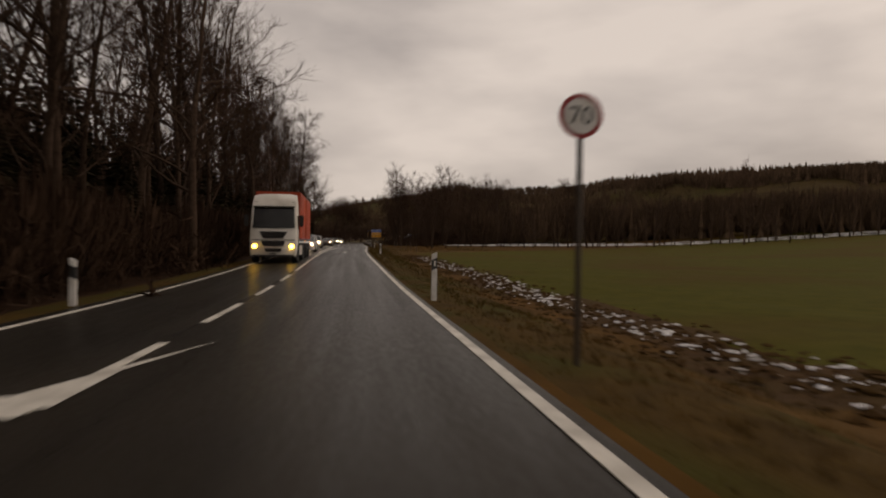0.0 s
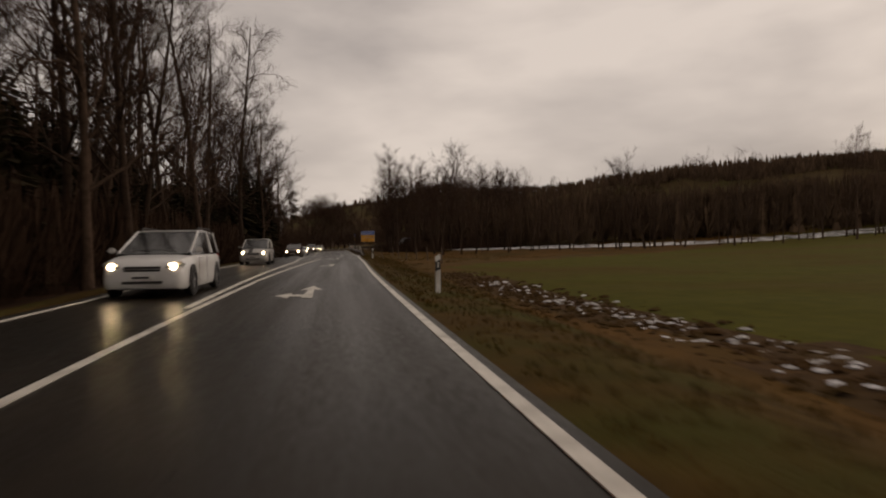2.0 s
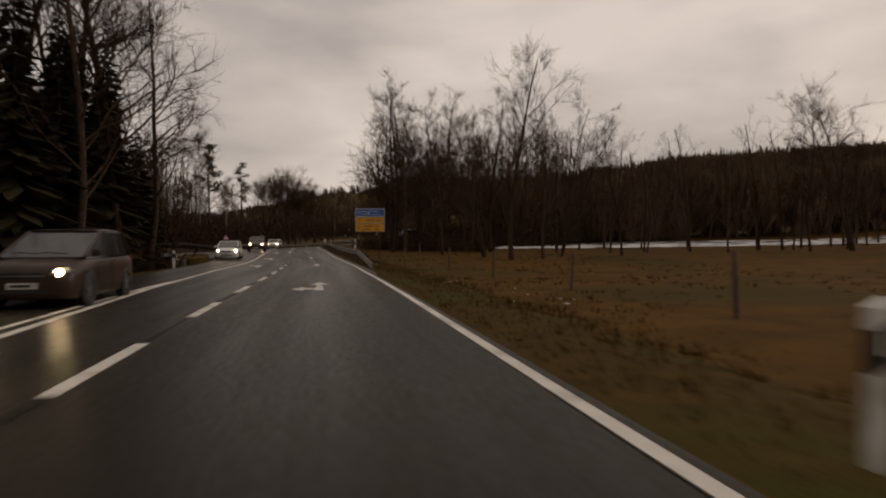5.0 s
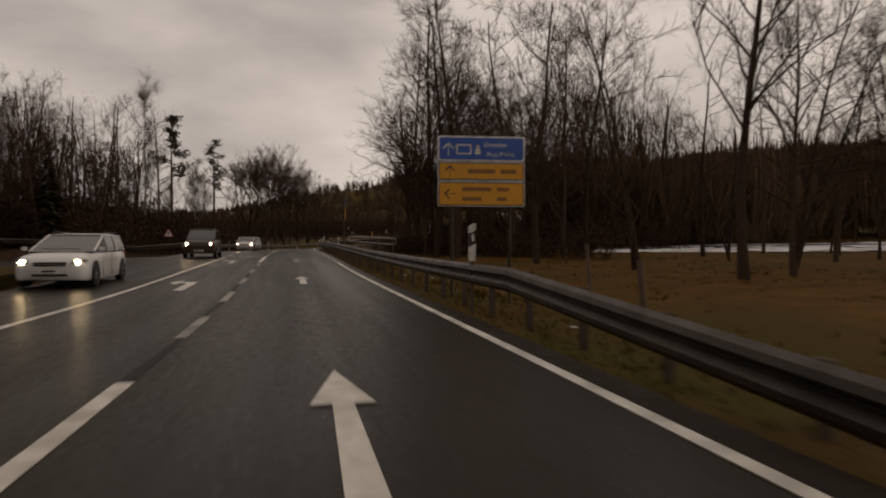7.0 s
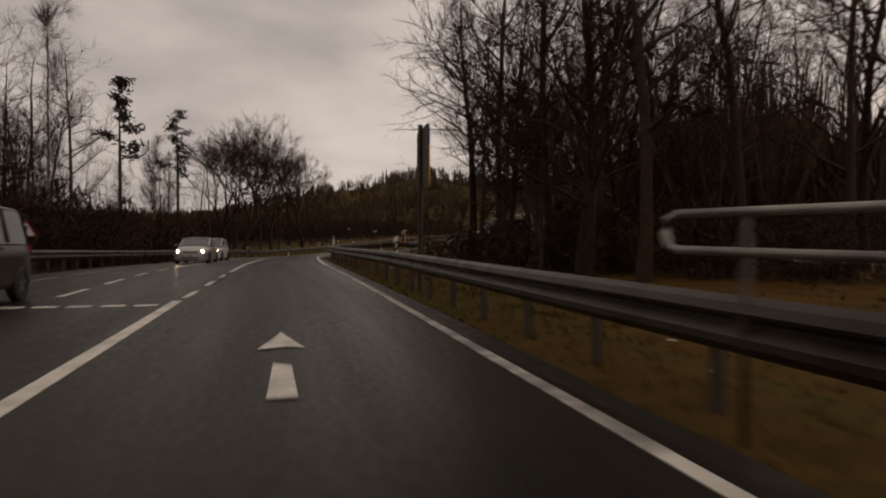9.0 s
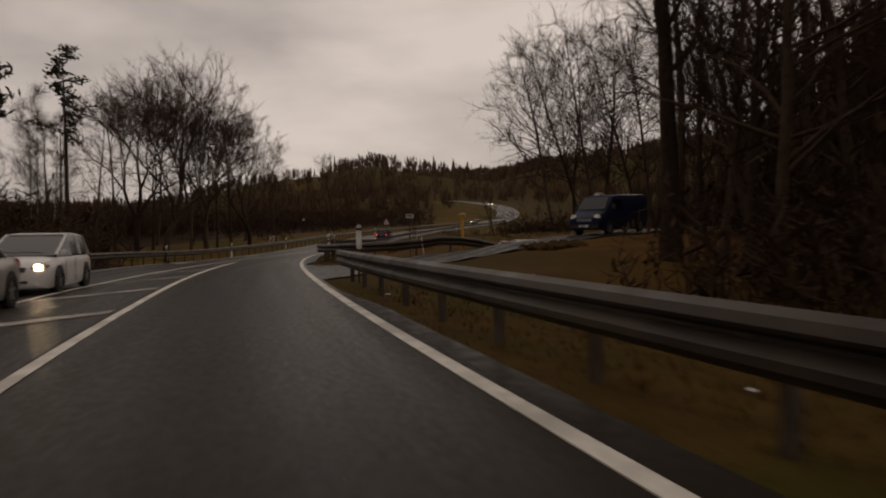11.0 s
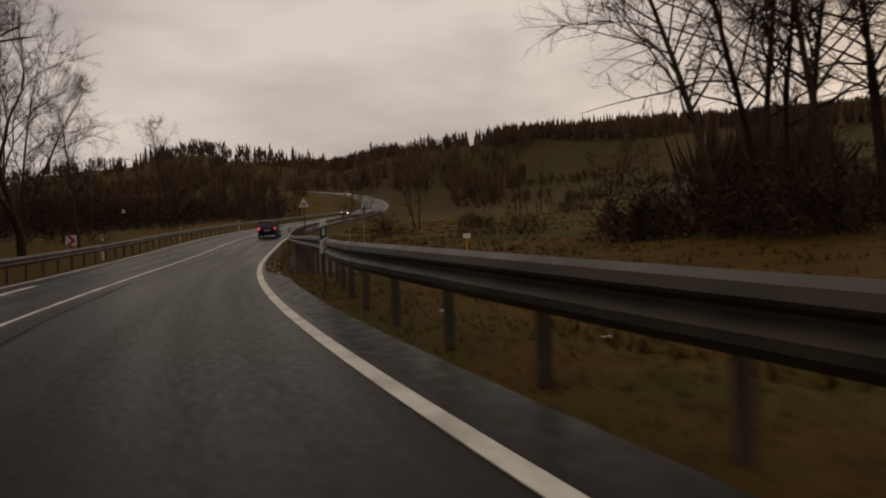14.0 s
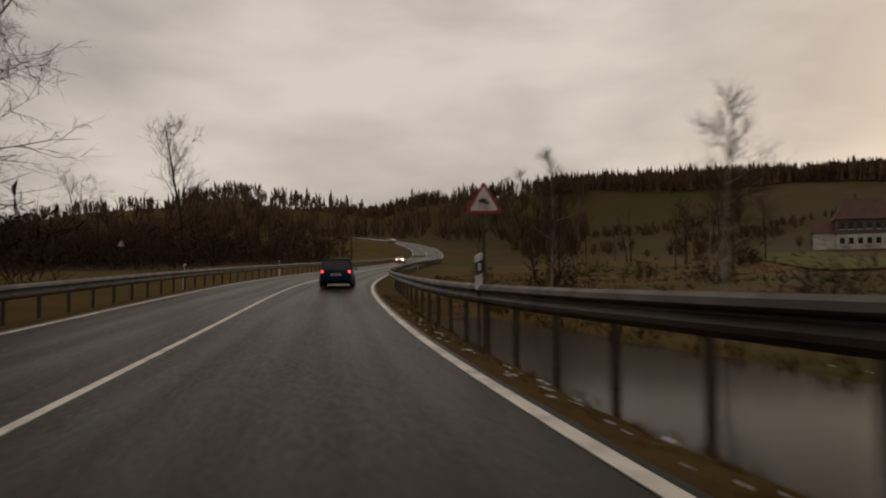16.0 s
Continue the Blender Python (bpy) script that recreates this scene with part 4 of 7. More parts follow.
# yellow stop post and white street-name plate at the side road
yp = thing("stop_post", "yellow post with a small white box on top", "post")
yp.matrix_basis = stand((7.62, 229.6, gz(7.62, 229.6) - 0.05), -20)
yh = 2.21 - gz(7.62, 229.6)
part("post", boxmesh("post", (0.09, 0.08, yh), M_YELLOW, (0, 0, yh / 2), 0.01), yp)
yb = part("box", boxmesh("box", (0.25, 0.18, 0.07), M_YELLOW, (0, -0.02, yh + 0.03), 0.012), yp, "yellow box")
part("lid", boxmesh("lid", (0.27, 0.20, 0.06), M_WHITE, (0, -0.02, yh + 0.095), 0.015), yb, "white lid")
np_ = thing("name_plate_sign", "white place-name plate on a steel pole", "road sign")
np_.matrix_basis = stand((4.98, 228.42, gz(4.98, 228.42)), -25)
nz_ = 2.14 - gz(4.98, 228.42)
pole(np_, 0, 0.03, nz_ + 0.04, 0.018)
pl = part("plate", boxmesh("plate", (0.31, 0.010, 0.15), M_WHITE, (0, 0, nz_), 0.003), np_)
bars([(-0.12, 0.12, nz_ + 0.005, 0.05)], pl, M_CHASSIS, -0.009)
stk = thing("marker_stake", "thin white stake with red band leaning on the guard rail", "stake")
stk.matrix_basis = Matrix.LocRotScale(Vector((5.5, 228.12, gz(5.5, 228.12) - 0.05)), Euler((radians(-5), radians(-7), radians(20))), None)
part("stem", cylmesh("stem", 0.014, 0.85, M_WHITE, (0, 0, 0.42)), stk)
part("band", cylmesh("band", 0.016, 0.12, M_RED, (0, 0, 0.62)), stk, "red band")
lp = thing("location_marker", "low yellow post with a white plate in the meadow", "post")
lp.matrix_basis = stand((17.4, 265.5, gz(17.4, 265.5)), -40)
lz = 0.75 - gz(17.4, 265.5)
part("post", cylmesh("post", 0.035, lz, M_YELLOW, (0, 0, lz / 2)), lp)
part("plate", boxmesh("plate", (0.34, 0.02, 0.22), M_WHITE, (0, -0.06, lz), 0.006), lp, "white plate")

# fence posts in the meadow
FENCE_ME = cylmesh("post", 0.075, 1.75, M_WOODPOST, (0, 0, 0.65), 8, r2=0.065)
for k, (x, y) in enumerate([(8.0, 131.2), (7.7, 141.0), (7.5, 151.0), (5.2, 155.4), (7.6, 163.3), (8.2, 121.5), (8.4, 112.0)]):
    ob = tagged(new("fence_post", FENCE_ME), "weathered wooden fence post in the meadow", "fence post", "meadow fence posts")
    ob.matrix_basis = Matrix.LocRotScale((x, y, gz(x, y)), Euler((radians(random.uniform(-5, 5)), radians(random.uniform(-6, 6)), random.random() * 3)), (1, 1, random.uniform(0.85, 1.15)))


# tubular railing beside the culvert
def tube(pts, r, n=8):
    vs, fs = [], []
    m = len(pts)
    for i, p in enumerate(pts):
        d = (Vector(pts[min(i + 1, m - 1)]) - Vector(pts[max(i - 1, 0)])).normalized()
        a = d.cross(Vector((0, 0, 1)))
        if a.length < 0.1:
            a = Vector((1, 0, 0))
        a.normalize()
        b = d.cross(a)
        for k in range(n):
            w = 2 * math.pi * k / n
            vs.append(Vector(p) + (a * math.cos(w) + b * math.sin(w)) * r)
    for i in range(m - 1):
        for k in range(n):
            fs.append((i * n + k, i * n + (k + 1) % n, (i + 1) * n + (k + 1) % n, (i + 1) * n + k))
    fs += [tuple(range(n))[::-1], tuple(range((m - 1) * n, m * n))]
    return vs, fs


rl = thing("tubular_railing", "galvanised tubular railing with rounded ends beside the culvert", "railing")
TUBE_A, TUBE_B = Vector((2.32, 170.2, 1.19)), Vector((1.05, 178.95, 1.34))      # upper tube, from end to end
DROP = Vector((0, 0, 0.25))


def on_tube(q, down=0.0):
    return TUBE_A.lerp(TUBE_B, q) - DROP * down


loop = [on_tube(q) for q in np.linspace(0.985, 0.015, 14)] + [on_tube(0.004, 0.15), on_tube(0.0, 0.5), on_tube(0.004, 0.85)]
loop += [on_tube(q, 1.0) for q in np.linspace(0.015, 0.985, 14)] + [on_tube(0.996, 0.85), on_tube(1.0, 0.5), on_tube(0.996, 0.15), on_tube(0.985)]
vs, fs = tube(loop, 0.03)
part("rail_loop", mesh("rail_loop", vs, fs, M_GALV, True), rl)
for q in (0.07, 0.29, 0.5, 0.71, 0.92):
    foot = on_tube(q)
    vs, fs = tube([Vector((foot.x + 0.03, foot.y, gz(foot.x, foot.y) - 0.3)), foot + Vector((0.03, 0, -0.01))], 0.024)
    part("post", mesh("post", vs, fs, M_STEEL, True), rl)


# traffic island of the left side road
def blob(cx, cy, rx, ry, turn, z0, z1, n=28):
    bm = bmesh.new()
    vs = []
    for k in range(n):
        a = 2 * math.pi * k / n
        x, y = rx * math.copysign(abs(math.cos(a)) ** 0.8, math.cos(a)), ry * math.sin(a)
        vs.append(bm.verts.new((cx + x * math.cos(turn) - y * math.sin(turn), cy + x * math.sin(turn) + y * math.cos(turn), z0)))
    f = bm.faces.new(vs)
    r = bmesh.ops.extrude_face_region(bm, geom=[f])
    bmesh.ops.translate(bm, vec=(0, 0, z1 - z0), verts=[v for v in r["geom"] if isinstance(v, bmesh.types.BMVert)])
    return bm


isl = thing("traffic_island", "kerbed grass traffic island in the side road mouth", "traffic island", kind="structure")
# kerb set to the left; its pale colour imitates sky reflected in the gutter
part("kerb", mesh_of("kerb", blob(-10.75, 163.3, 9.3, 1.15, radians(97), -0.3, 0.10), M_CONCRETE), isl, "pale concrete kerb standing in for sky reflected in the wet gutter")
part("grass_top", mesh_of("grass_top", blob(-10.35, 163.0, 9.0, 1.1, radians(97), -0.3, 0.14), M_VERGE), isl, "short brown grass")


# ---------------- trees ----------------
def ring_tube(vs, fs, pts, radii, n):
    base = len(vs)
    m = len(pts)
    for i in range(m):
        d = (pts[min(i + 1, m - 1)] - pts[max(i - 1, 0)])
        d.normalize()
        a = d.cross(Vector((0.31, 0.17, 0.93)))
        if a.length < 0.05:
            a = d.cross(Vector((1, 0, 0)))
        a.normalize()
        b = d.cross(a)
        for k in range(n):
            w = 2 * math.pi * k / n
            vs.append(pts[i] + (a * math.cos(w) + b * math.sin(w)) * radii[i])
    for i in range(m - 1):
        for k in range(n):
            fs.append((base + i * n + k, base + i * n + (k + 1) % n, base + (i + 1) * n + (k + 1) % n, base + (i + 1) * n + k))


def bare_tree(name, seed, height, first=0.3, limbs=20, spread=0.34, rise=0.55, stems=1, lean=0.0, bark=None, twig_len=1.0, r0=None, label="", sub=7, twigs=8, thick=0.42):
    rnd = random.Random(seed)
    tv, tf, cv, cf = [], [], [], []

    def bend(p, d, length, r, segs, wander, up):
        pts, rad = [p.copy()], [r]
        for i in range(segs):
            d = (d + Vector((rnd.gauss(0, wander), rnd.gauss(0, wander), rnd.gauss(0, wander) + up))).normalized()
            p = p + d * (length / segs)
            pts.append(p.copy())
            rad.append(r * (1 - 0.82 * (i + 1) / segs))
        return pts, rad

    def pick(pts, t):
        f = t * (len(pts) - 1)
        i = min(int(f), len(pts) - 2)
        return pts[i].lerp(pts[i + 1], f - i), (pts[i + 1] - pts[i]).normalized()

    def side(d, ang):
        w = rnd.uniform(0, 2 * math.pi)
        a = d.cross(Vector((0.3, 0.9, 0.2))).normalized()
        b = d.cross(a)
        return (d * math.cos(ang) + (a * math.cos(w) + b * math.sin(w)) * math.sin(ang)).normalized()

    for st in range(stems):
        h = height * rnd.uniform(0.8, 1.0) if st else height
        d0 = Vector((rnd.gauss(0, 0.12) * (stems > 1) + lean, rnd.gauss(0, 0.12) * (stems > 1), 1)).normalized()
        r = (r0 or height * 0.0112) * (1 if stems == 1 else 0.75)
        pts, rad = bend(Vector((rnd.gauss(0, 0.35) * (stems > 1), rnd.gauss(0, 0.35) * (stems > 1), -0.4)), d0, h, r, 9, 0.05, 0.02)
        rad[0] *= 1.35
        ring_tube(tv, tf, pts, rad, 7)
        for k in range(limbs // stems):
            t = first + (1 - first) * (k + rnd.random()) / (limbs // stems) * 0.97
            p, d = pick(pts, t)
            q = (t - first) / (1 - first)
            ln = height * spread * (0.55 + 0.75 * math.sin(math.pi * min(1, 0.22 + 0.72 * q))) * rnd.uniform(0.65, 1.15) * (1 - 0.45 * q)
            rr = r * (1 - 0.85 * t) * thick + 0.008
            lp_, lr = bend(p, side(d, rnd.uniform(0.65, 1.15)), ln, rr, 5, 0.145, 0.10 * rise)
            ring_tube(tv, tf, lp_, lr, 4)
            for j in range(sub):
                p2, d2 = pick(lp_, rnd.uniform(0.18, 1.0))
                bp, br = bend(p2, side(d2, rnd.uniform(0.4, 0.95)), ln * rnd.uniform(0.24, 0.52), rr * 0.42, 2, 0.20, 0.10 * rise)
                ring_tube(cv, cf, bp, br, 3)
                for i in range(twigs):
                    p3, d3 = pick(bp, rnd.uniform(0.1, 1.0))
                    e3 = side(d3, rnd.uniform(0.35, 0.9))
                    l3 = rnd.uniform(0.40, 1.15) * twig_len * height / 15
                    w = 0.0045 + 0.0003 * height
                    sidev = e3.cross(Vector((rnd.random() - 0.5, rnd.random() - 0.5, rnd.random()))).normalized() * w
                    b0 = len(cv)
                    mid_ = p3 + e3 * l3 * 0.55 + Vector((rnd.gauss(0, 0.06), rnd.gauss(0, 0.06), 0.06)) * l3
                    e4 = side(e3, 0.7) * l3 * 0.55
                    cv.extend([p3 - sidev, p3 + sidev, mid_ - sidev * 0.7, mid_ + sidev * 0.7, p3 + e3 * l3 + Vector((0, 0, 0.12 * l3)), mid_ + e4, p3 + e3 * l3 * 0.3 - sidev * 0.6, p3 + e3 * l3 * 0.3 + sidev * 0.6, p3 + e3 * l3 * 0.3 + side(e3, 0.8) * l3 * 0.6])
                    cf.extend([(b0, b0 + 1, b0 + 3, b0 + 2), (b0 + 2, b0 + 3, b0 + 4), (b0 + 2, b0 + 3, b0 + 5), (b0 + 6, b0 + 7, b0 + 8)])
    ob = thing(name, label or "bare leafless tree with dark bark", "tree")
    part("trunk", mesh("trunk", tv, tf, bark or M_BARK, True), ob)
    part("crown", mesh("crown", cv, cf, M_TWIG), ob)
    return ob


def oak_tree(name, seed, height, width, label):
    """Old spreading tree: a short trunk that forks again and again into a dome of fine branches."""
    rnd = random.Random(seed)
    tv, tf, cv, cf = [], [], [], []
    centre = Vector((0, 0, height * 0.52))

    def inside(p):
        q = p - centre
        return (q.x / (width * 0.5)) ** 2 + (q.y / (width * 0.5)) ** 2 + (q.z / (height * 0.48)) ** 2 < 1.0

    def twig(p, d, ln):
        w = 0.009
        for _ in range(3):
            e = (d + Vector((rnd.gauss(0, 0.5), rnd.gauss(0, 0.5), rnd.gauss(0.08, 0.4)))).normalized() * ln * rnd.uniform(0.5, 1.1)
            sv = e.cross(Vector((rnd.random() - 0.5, rnd.random() - 0.5, rnd.random()))).normalized() * w
            b = len(cv)
            fork = e * 0.45 + Vector((rnd.gauss(0, 0.25), rnd.gauss(0, 0.25), rnd.gauss(0.1, 0.2))) * ln
            cv.extend([p - sv, p + sv, p + e, p + e * 0.4 - sv * 0.7, p + e * 0.4 + sv * 0.7, p + fork])
            cf.extend([(b, b + 1, b + 2), (b + 3, b + 4, b + 5)])

    def grow(p, d, ln, r, level):
        pts, rad = [p.copy()], [r]
        for i in range(3):
            d = (d + Vector((rnd.gauss(0, 0.13), rnd.gauss(0, 0.13), rnd.gauss(0.03, 0.10)))).normalized()
            p = p + d * ln / 3
            pts.append(p.copy())
            rad.append(r * (1 - 0.20 * (i + 1) / 3))
        thick_one = r > 0.035
        ring_tube(tv if thick_one else cv, tf if thick_one else cf, pts, rad, 6 if r > 0.12 else 4 if thick_one else 3)
        if level >= 2:
            for q in pts[1:]:
                twig(q, d, 0.85)
        if level >= 7 or r < 0.004 or not inside(p):
            twig(p, d, 1.1)
            return
        kids = 3 if level in (0, 1, 3, 4) else 2
        turn = rnd.uniform(0, 6.28)
        for k in range(kids):
            w = turn + k * 6.283 / kids + rnd.gauss(0, 0.3)
            a = d.cross(Vector((0.31, 0.9, 0.2))).normalized()
            ang = rnd.uniform(0.30, 0.66) if k else rnd.uniform(0.10, 0.34)
            e = d * math.cos(ang) + (a * math.cos(w) + d.cross(a) * math.sin(w)) * math.sin(ang)
            grow(p, e.normalized(), ln * rnd.uniform(0.72, 0.92), rad[-1] * (0.84 if k == 0 else rnd.uniform(0.56, 0.74)), level + 1)

    grow(Vector((0, 0, -0.5)), Vector((0, 0, 1)), height * 0.20, height * 0.0165, 0)
    ob = thing(name, label, "tree")
    part("trunk", mesh("trunk", tv, tf, M_BARK, True), ob)
    part("crown", mesh("crown", cv, cf, M_TWIG), ob)
    return ob


def conifer(name, seed, height, label="dark green spruce among the bare trees"):
    rnd = random.Random(seed)
    tv, tf, cv, cf = [], [], [], []
    ring_tube(tv, tf, [Vector((0, 0, -0.4)), Vector((0, 0, height * 0.5)), Vector((0, 0, height))], [height * 0.013, height * 0.008, 0.01], 7)
    z = height * 0.10
    while z < height * 0.985:
        q = 1 - z / height
        ln = height * 0.21 * q ** 0.75 + 0.15
        for k in range(7):
            a = rnd.uniform(0, 2 * math.pi)
            l2 = ln * rnd.uniform(0.7, 1.1)
            d = Vector((math.cos(a), math.sin(a), -0.22 - 0.25 * q))
            s_ = Vector((-math.sin(a), math.cos(a), 0))
            p = Vector((0, 0, z + rnd.uniform(-0.15, 0.15)))
            b0 = len(cv)
            cv += [p, p + d * l2 * 0.45 + s_ * l2 * 0.20, p + d * l2, p + d * l2 * 0.45 - s_ * l2 * 0.20, p + d * l2 * 0.5 - Vector((0, 0, 0.22 * l2))]
            cf += [(b0, b0 + 1, b0 + 2), (b0, b0 + 2, b0 + 3), (b0, b0 + 1, b0 + 4), (b0 + 1, b0 + 2, b0 + 4), (b0 + 2, b0 + 3, b0 + 4), (b0, b0 + 4, b0 + 3)]
        z += height * 0.028
    ob = thing(name, label, "tree")
    part("trunk", mesh("trunk", tv, tf, M_BARK, True), ob)
    part("crown", mesh("crown", cv, cf, M_NEEDLE), ob)
    return ob


def pine(name, seed, height):
    rnd = random.Random(seed)
    tv, tf, cv, cf = [], [], [], []
    top = Vector((0.3, 0.1, height))
    ring_tube(tv, tf, [Vector((0, 0, -0.4)), Vector((0.1, 0, height * 0.5)), top], [height * 0.012, height * 0.009, 0.03], 7)
    for k in range(16):
        z = height * (0.55 + 0.45 * k / 15)
        a = rnd.uniform(0, 6.28)
        ln = height * rnd.uniform(0.06, 0.13) * (1.25 - 0.7 * k / 15)
        p = Vector((0.2, 0.05, z))
        e = p + Vector((math.cos(a) * ln, math.sin(a) * ln, ln * 0.25))
        ring_tube(tv, tf, [p, e], [0.05, 0.015], 4)
        for j in range(46):
            c = p.lerp(e, rnd.uniform(0.3, 1.1)) + Vector((rnd.gauss(0, 0.32), rnd.gauss(0, 0.32), rnd.gauss(0, 0.2)))
            d1 = Vector((rnd.gauss(0, 1), rnd.gauss(0, 1), rnd.gauss(0.4, 0.6))).normalized() * rnd.uniform(0.18, 0.42)
            d2 = d1.cross(Vector((rnd.random(), rnd.random(), 0.4))).normalized() * 0.09
            b0 = len(cv)
            cv += [c - d1 - d2 * 0.2, c + d2, c + d1, c - d2]
            cf += [(b0, b0 + 1, b0 + 2, b0 + 3)]
    ob = thing(name, "tall pine with a dark ragged crown", "tree")
    part("trunk", mesh("trunk", tv, tf, M_BARK, True), ob)
    part("crown", mesh("crown", cv, cf, M_NEEDLE), ob)
    return ob


def thicket(seed, w, h, n, label, name="shrub"):
    """Leafless scrub: many arching stems with side twigs."""
    rnd = random.Random(seed)
    vs, fs, sv, sf = [], [], [], []
    for k in range(n):
        p = Vector((rnd.gauss(0, w * 0.32), rnd.gauss(0, w * 0.28), -0.2))
        hh = h * rnd.uniform(0.45, 1.05) * max(0.25, 1 - (p.length / w) ** 2 * 0.6)
        d = Vector((rnd.gauss(0, 0.35), rnd.gauss(0, 0.35), 1)).normalized()
        pts = [p, p + d * hh * 0.5, p + d * hh + Vector((rnd.gauss(0, 0.25), rnd.gauss(0, 0.25), 0)) * hh * 0.5]
        ring_tube(sv, sf, pts, [0.018, 0.012, 0.004], 3)
        for j in range(13):
            t = rnd.uniform(0.15, 1)
            q = pts[0].lerp(pts[1], t * 2) if t < 0.5 else pts[1].lerp(pts[2], t * 2 - 1)
            e = Vector((rnd.gauss(0, 1), rnd.gauss(0, 1), rnd.uniform(0.1, 1.2))).normalized() * rnd.uniform(0.3, 1.0) * h / 4
            s_ = e.cross(Vector((rnd.random(), rnd.random(), 0.5))).normalized() * 0.017
            b0 = len(vs)
            vs += [q - s_, q + s_, q + e * 0.6, q + e + Vector((rnd.gauss(0, 0.1), rnd.gauss(0, 0.1), 0.05)), q + e * 0.8 + Vector((rnd.gauss(0, 0.3), rnd.gauss(0, 0.3), 0.1))]
            fs += [(b0, b0 + 1, b0 + 2), (b0 + 1, b0 + 3, b0 + 2)]
            vs += [q + e * 0.45 - s_ * 0.7, q + e * 0.45 + s_ * 0.7]
            fs += [(b0 + 5, b0 + 6, b0 + 4)]
    ob = thing(name, label, "shrub")
    tagged(part("stem", mesh("stem", sv, sf, M_BARK), ob), kind="stuff")
    part("crown", mesh("crown", vs, fs, M_TWIG), ob)
    return ob


class Stock:
    """Kinds of plants: the first call places the source itself, later calls copies of it."""
    def __init__(self, sources, group):
        self.sources, self.group, self.fresh = sources, group, set(range(len(sources)))
        for o_ in sources:
            tagged(o_, group=group)

    def put(self, k, x, y, scale=1.0, rz=None, tilt=0.0, sz=None):
        k %= len(self.sources)
        src = self.sources[k]
        m = Matrix.LocRotScale((x, y, gz(x, y) - 0.1), Euler((radians(random.uniform(-1.5, 1.5)), radians(random.uniform(-1.5, 1.5) + tilt), random.uniform(0, 6.28) if rz is None else rz)), (1, 1, 1))
        if k in self.fresh:
            self.fresh.discard(k)
            src.matrix_basis = m @ Matrix.Diagonal((scale, scale, sz or scale, 1))
            return src
        ob = copy_thing(src, m)
        ob.matrix_basis = m @ Matrix.Diagonal((scale, scale, sz or scale, 1))
        return ob


FOREST = Stock([bare_tree("forest_tree", 10 + k, 15 + k % 3, first=0.2, limbs=21, spread=0.25, rise=0.6, sub=6, twigs=8, label="tall bare forest tree with dark trunk") for k in range(5)], "bare trees of the roadside wood")
BACKWOOD = Stock([bare_tree("woodland_tree", 20 + k, 16, first=0.22, limbs=15, spread=0.27, rise=0.6, sub=3, twigs=6, label="bare forest tree deep in the wood") for k in range(4)], "bare trees deep in the wood")
ALDER = Stock([bare_tree("alder_tree", 40 + k, 14, first=0.3, limbs=30, spread=0.30, rise=-0.1, lean=-0.17, sub=5, twigs=8, r0=0.13, label="slender bare alder with thin dark trunk") for k in range(3)], "alders along the stream")
BROAD = Stock([bare_tree("broad_tree", 60 + k, 14, first=0.2, limbs=32, spread=0.34, rise=0.3, sub=6, twigs=9, stems=1 + k % 2, label="broad bare tree with a rounded crown") for k in range(3)], "broad bare trees")
TALL = Stock([bare_tree("poplar_tree", 80, 18, first=0.3, limbs=22, spread=0.26, rise=1.4, label="tall bare tree with upswept branches"), bare_tree("poplar_tree", 81, 17, first=0.25, limbs=20, spread=0.16, rise=1.6, stems=2, label="tall bare double-stemmed tree")], "tall bare trees")
BIRCH = Stock([bare_tree("birch_tree", 90 + k, 15, first=0.3, limbs=22, spread=0.17, rise=0.9, bark=M_BIRCH, r0=0.11, twig_len=1.3, label="bare birch with pale trunk") for k in range(2)], "birches")
SPRUCE = Stock([conifer("spruce_tree", 100 + k, 15) for k in range(2)], "conifers")
PINE = Stock([pine("pine_tree", 110 + k, 17) for k in range(2)], "pines")
SCRUB = Stock([thicket(120 + k, 4.5, 4.2, 38, "dense leafless brown undergrowth") for k in range(3)], "undergrowth")

rng = random.Random(5)


def open_meadow(x, y):
    """The strip of grass that stays clear between the road and the farmhouse."""
    return x > 40 and abs((y - 265.0) - (x - 5.0) * 0.61) < 9


def clear_of_lanes(x, y, gap):
    return min(np.hypot(SIDE_L_LINE[:, 0] - x, SIDE_L_LINE[:, 1] - y).min(), np.hypot(SIDE_R_LINE[:, 0] - x, SIDE_R_LINE[:, 1] - y).min()) > gap


# roadside wood on the left
for row, (l0, n, s0, s1) in enumerate(((3.0, 15, -14, 112), (6.5, 20, -12, 150), (11, 28, -14, 188), (17, 28, -18, 190), (25, 18, -20, 190), (36, 14, -20, 190))):
    for k in range(n):
        s = s0 + (s1 - s0) * (k + rng.uniform(0.15, 0.85)) / n
        extra = 3.5 * float(smooth(108, 140, s))
        p = on_road(s, left_edge(s) + l0 + extra + rng.uniform(-1.2, 1.2))
        if clear_of_lanes(p.x, p.y, 8.5):
            (FOREST if row < 2 else BACKWOOD).put(rng.randrange(5), p.x, p.y, rng.uniform(1.0, 1.5))
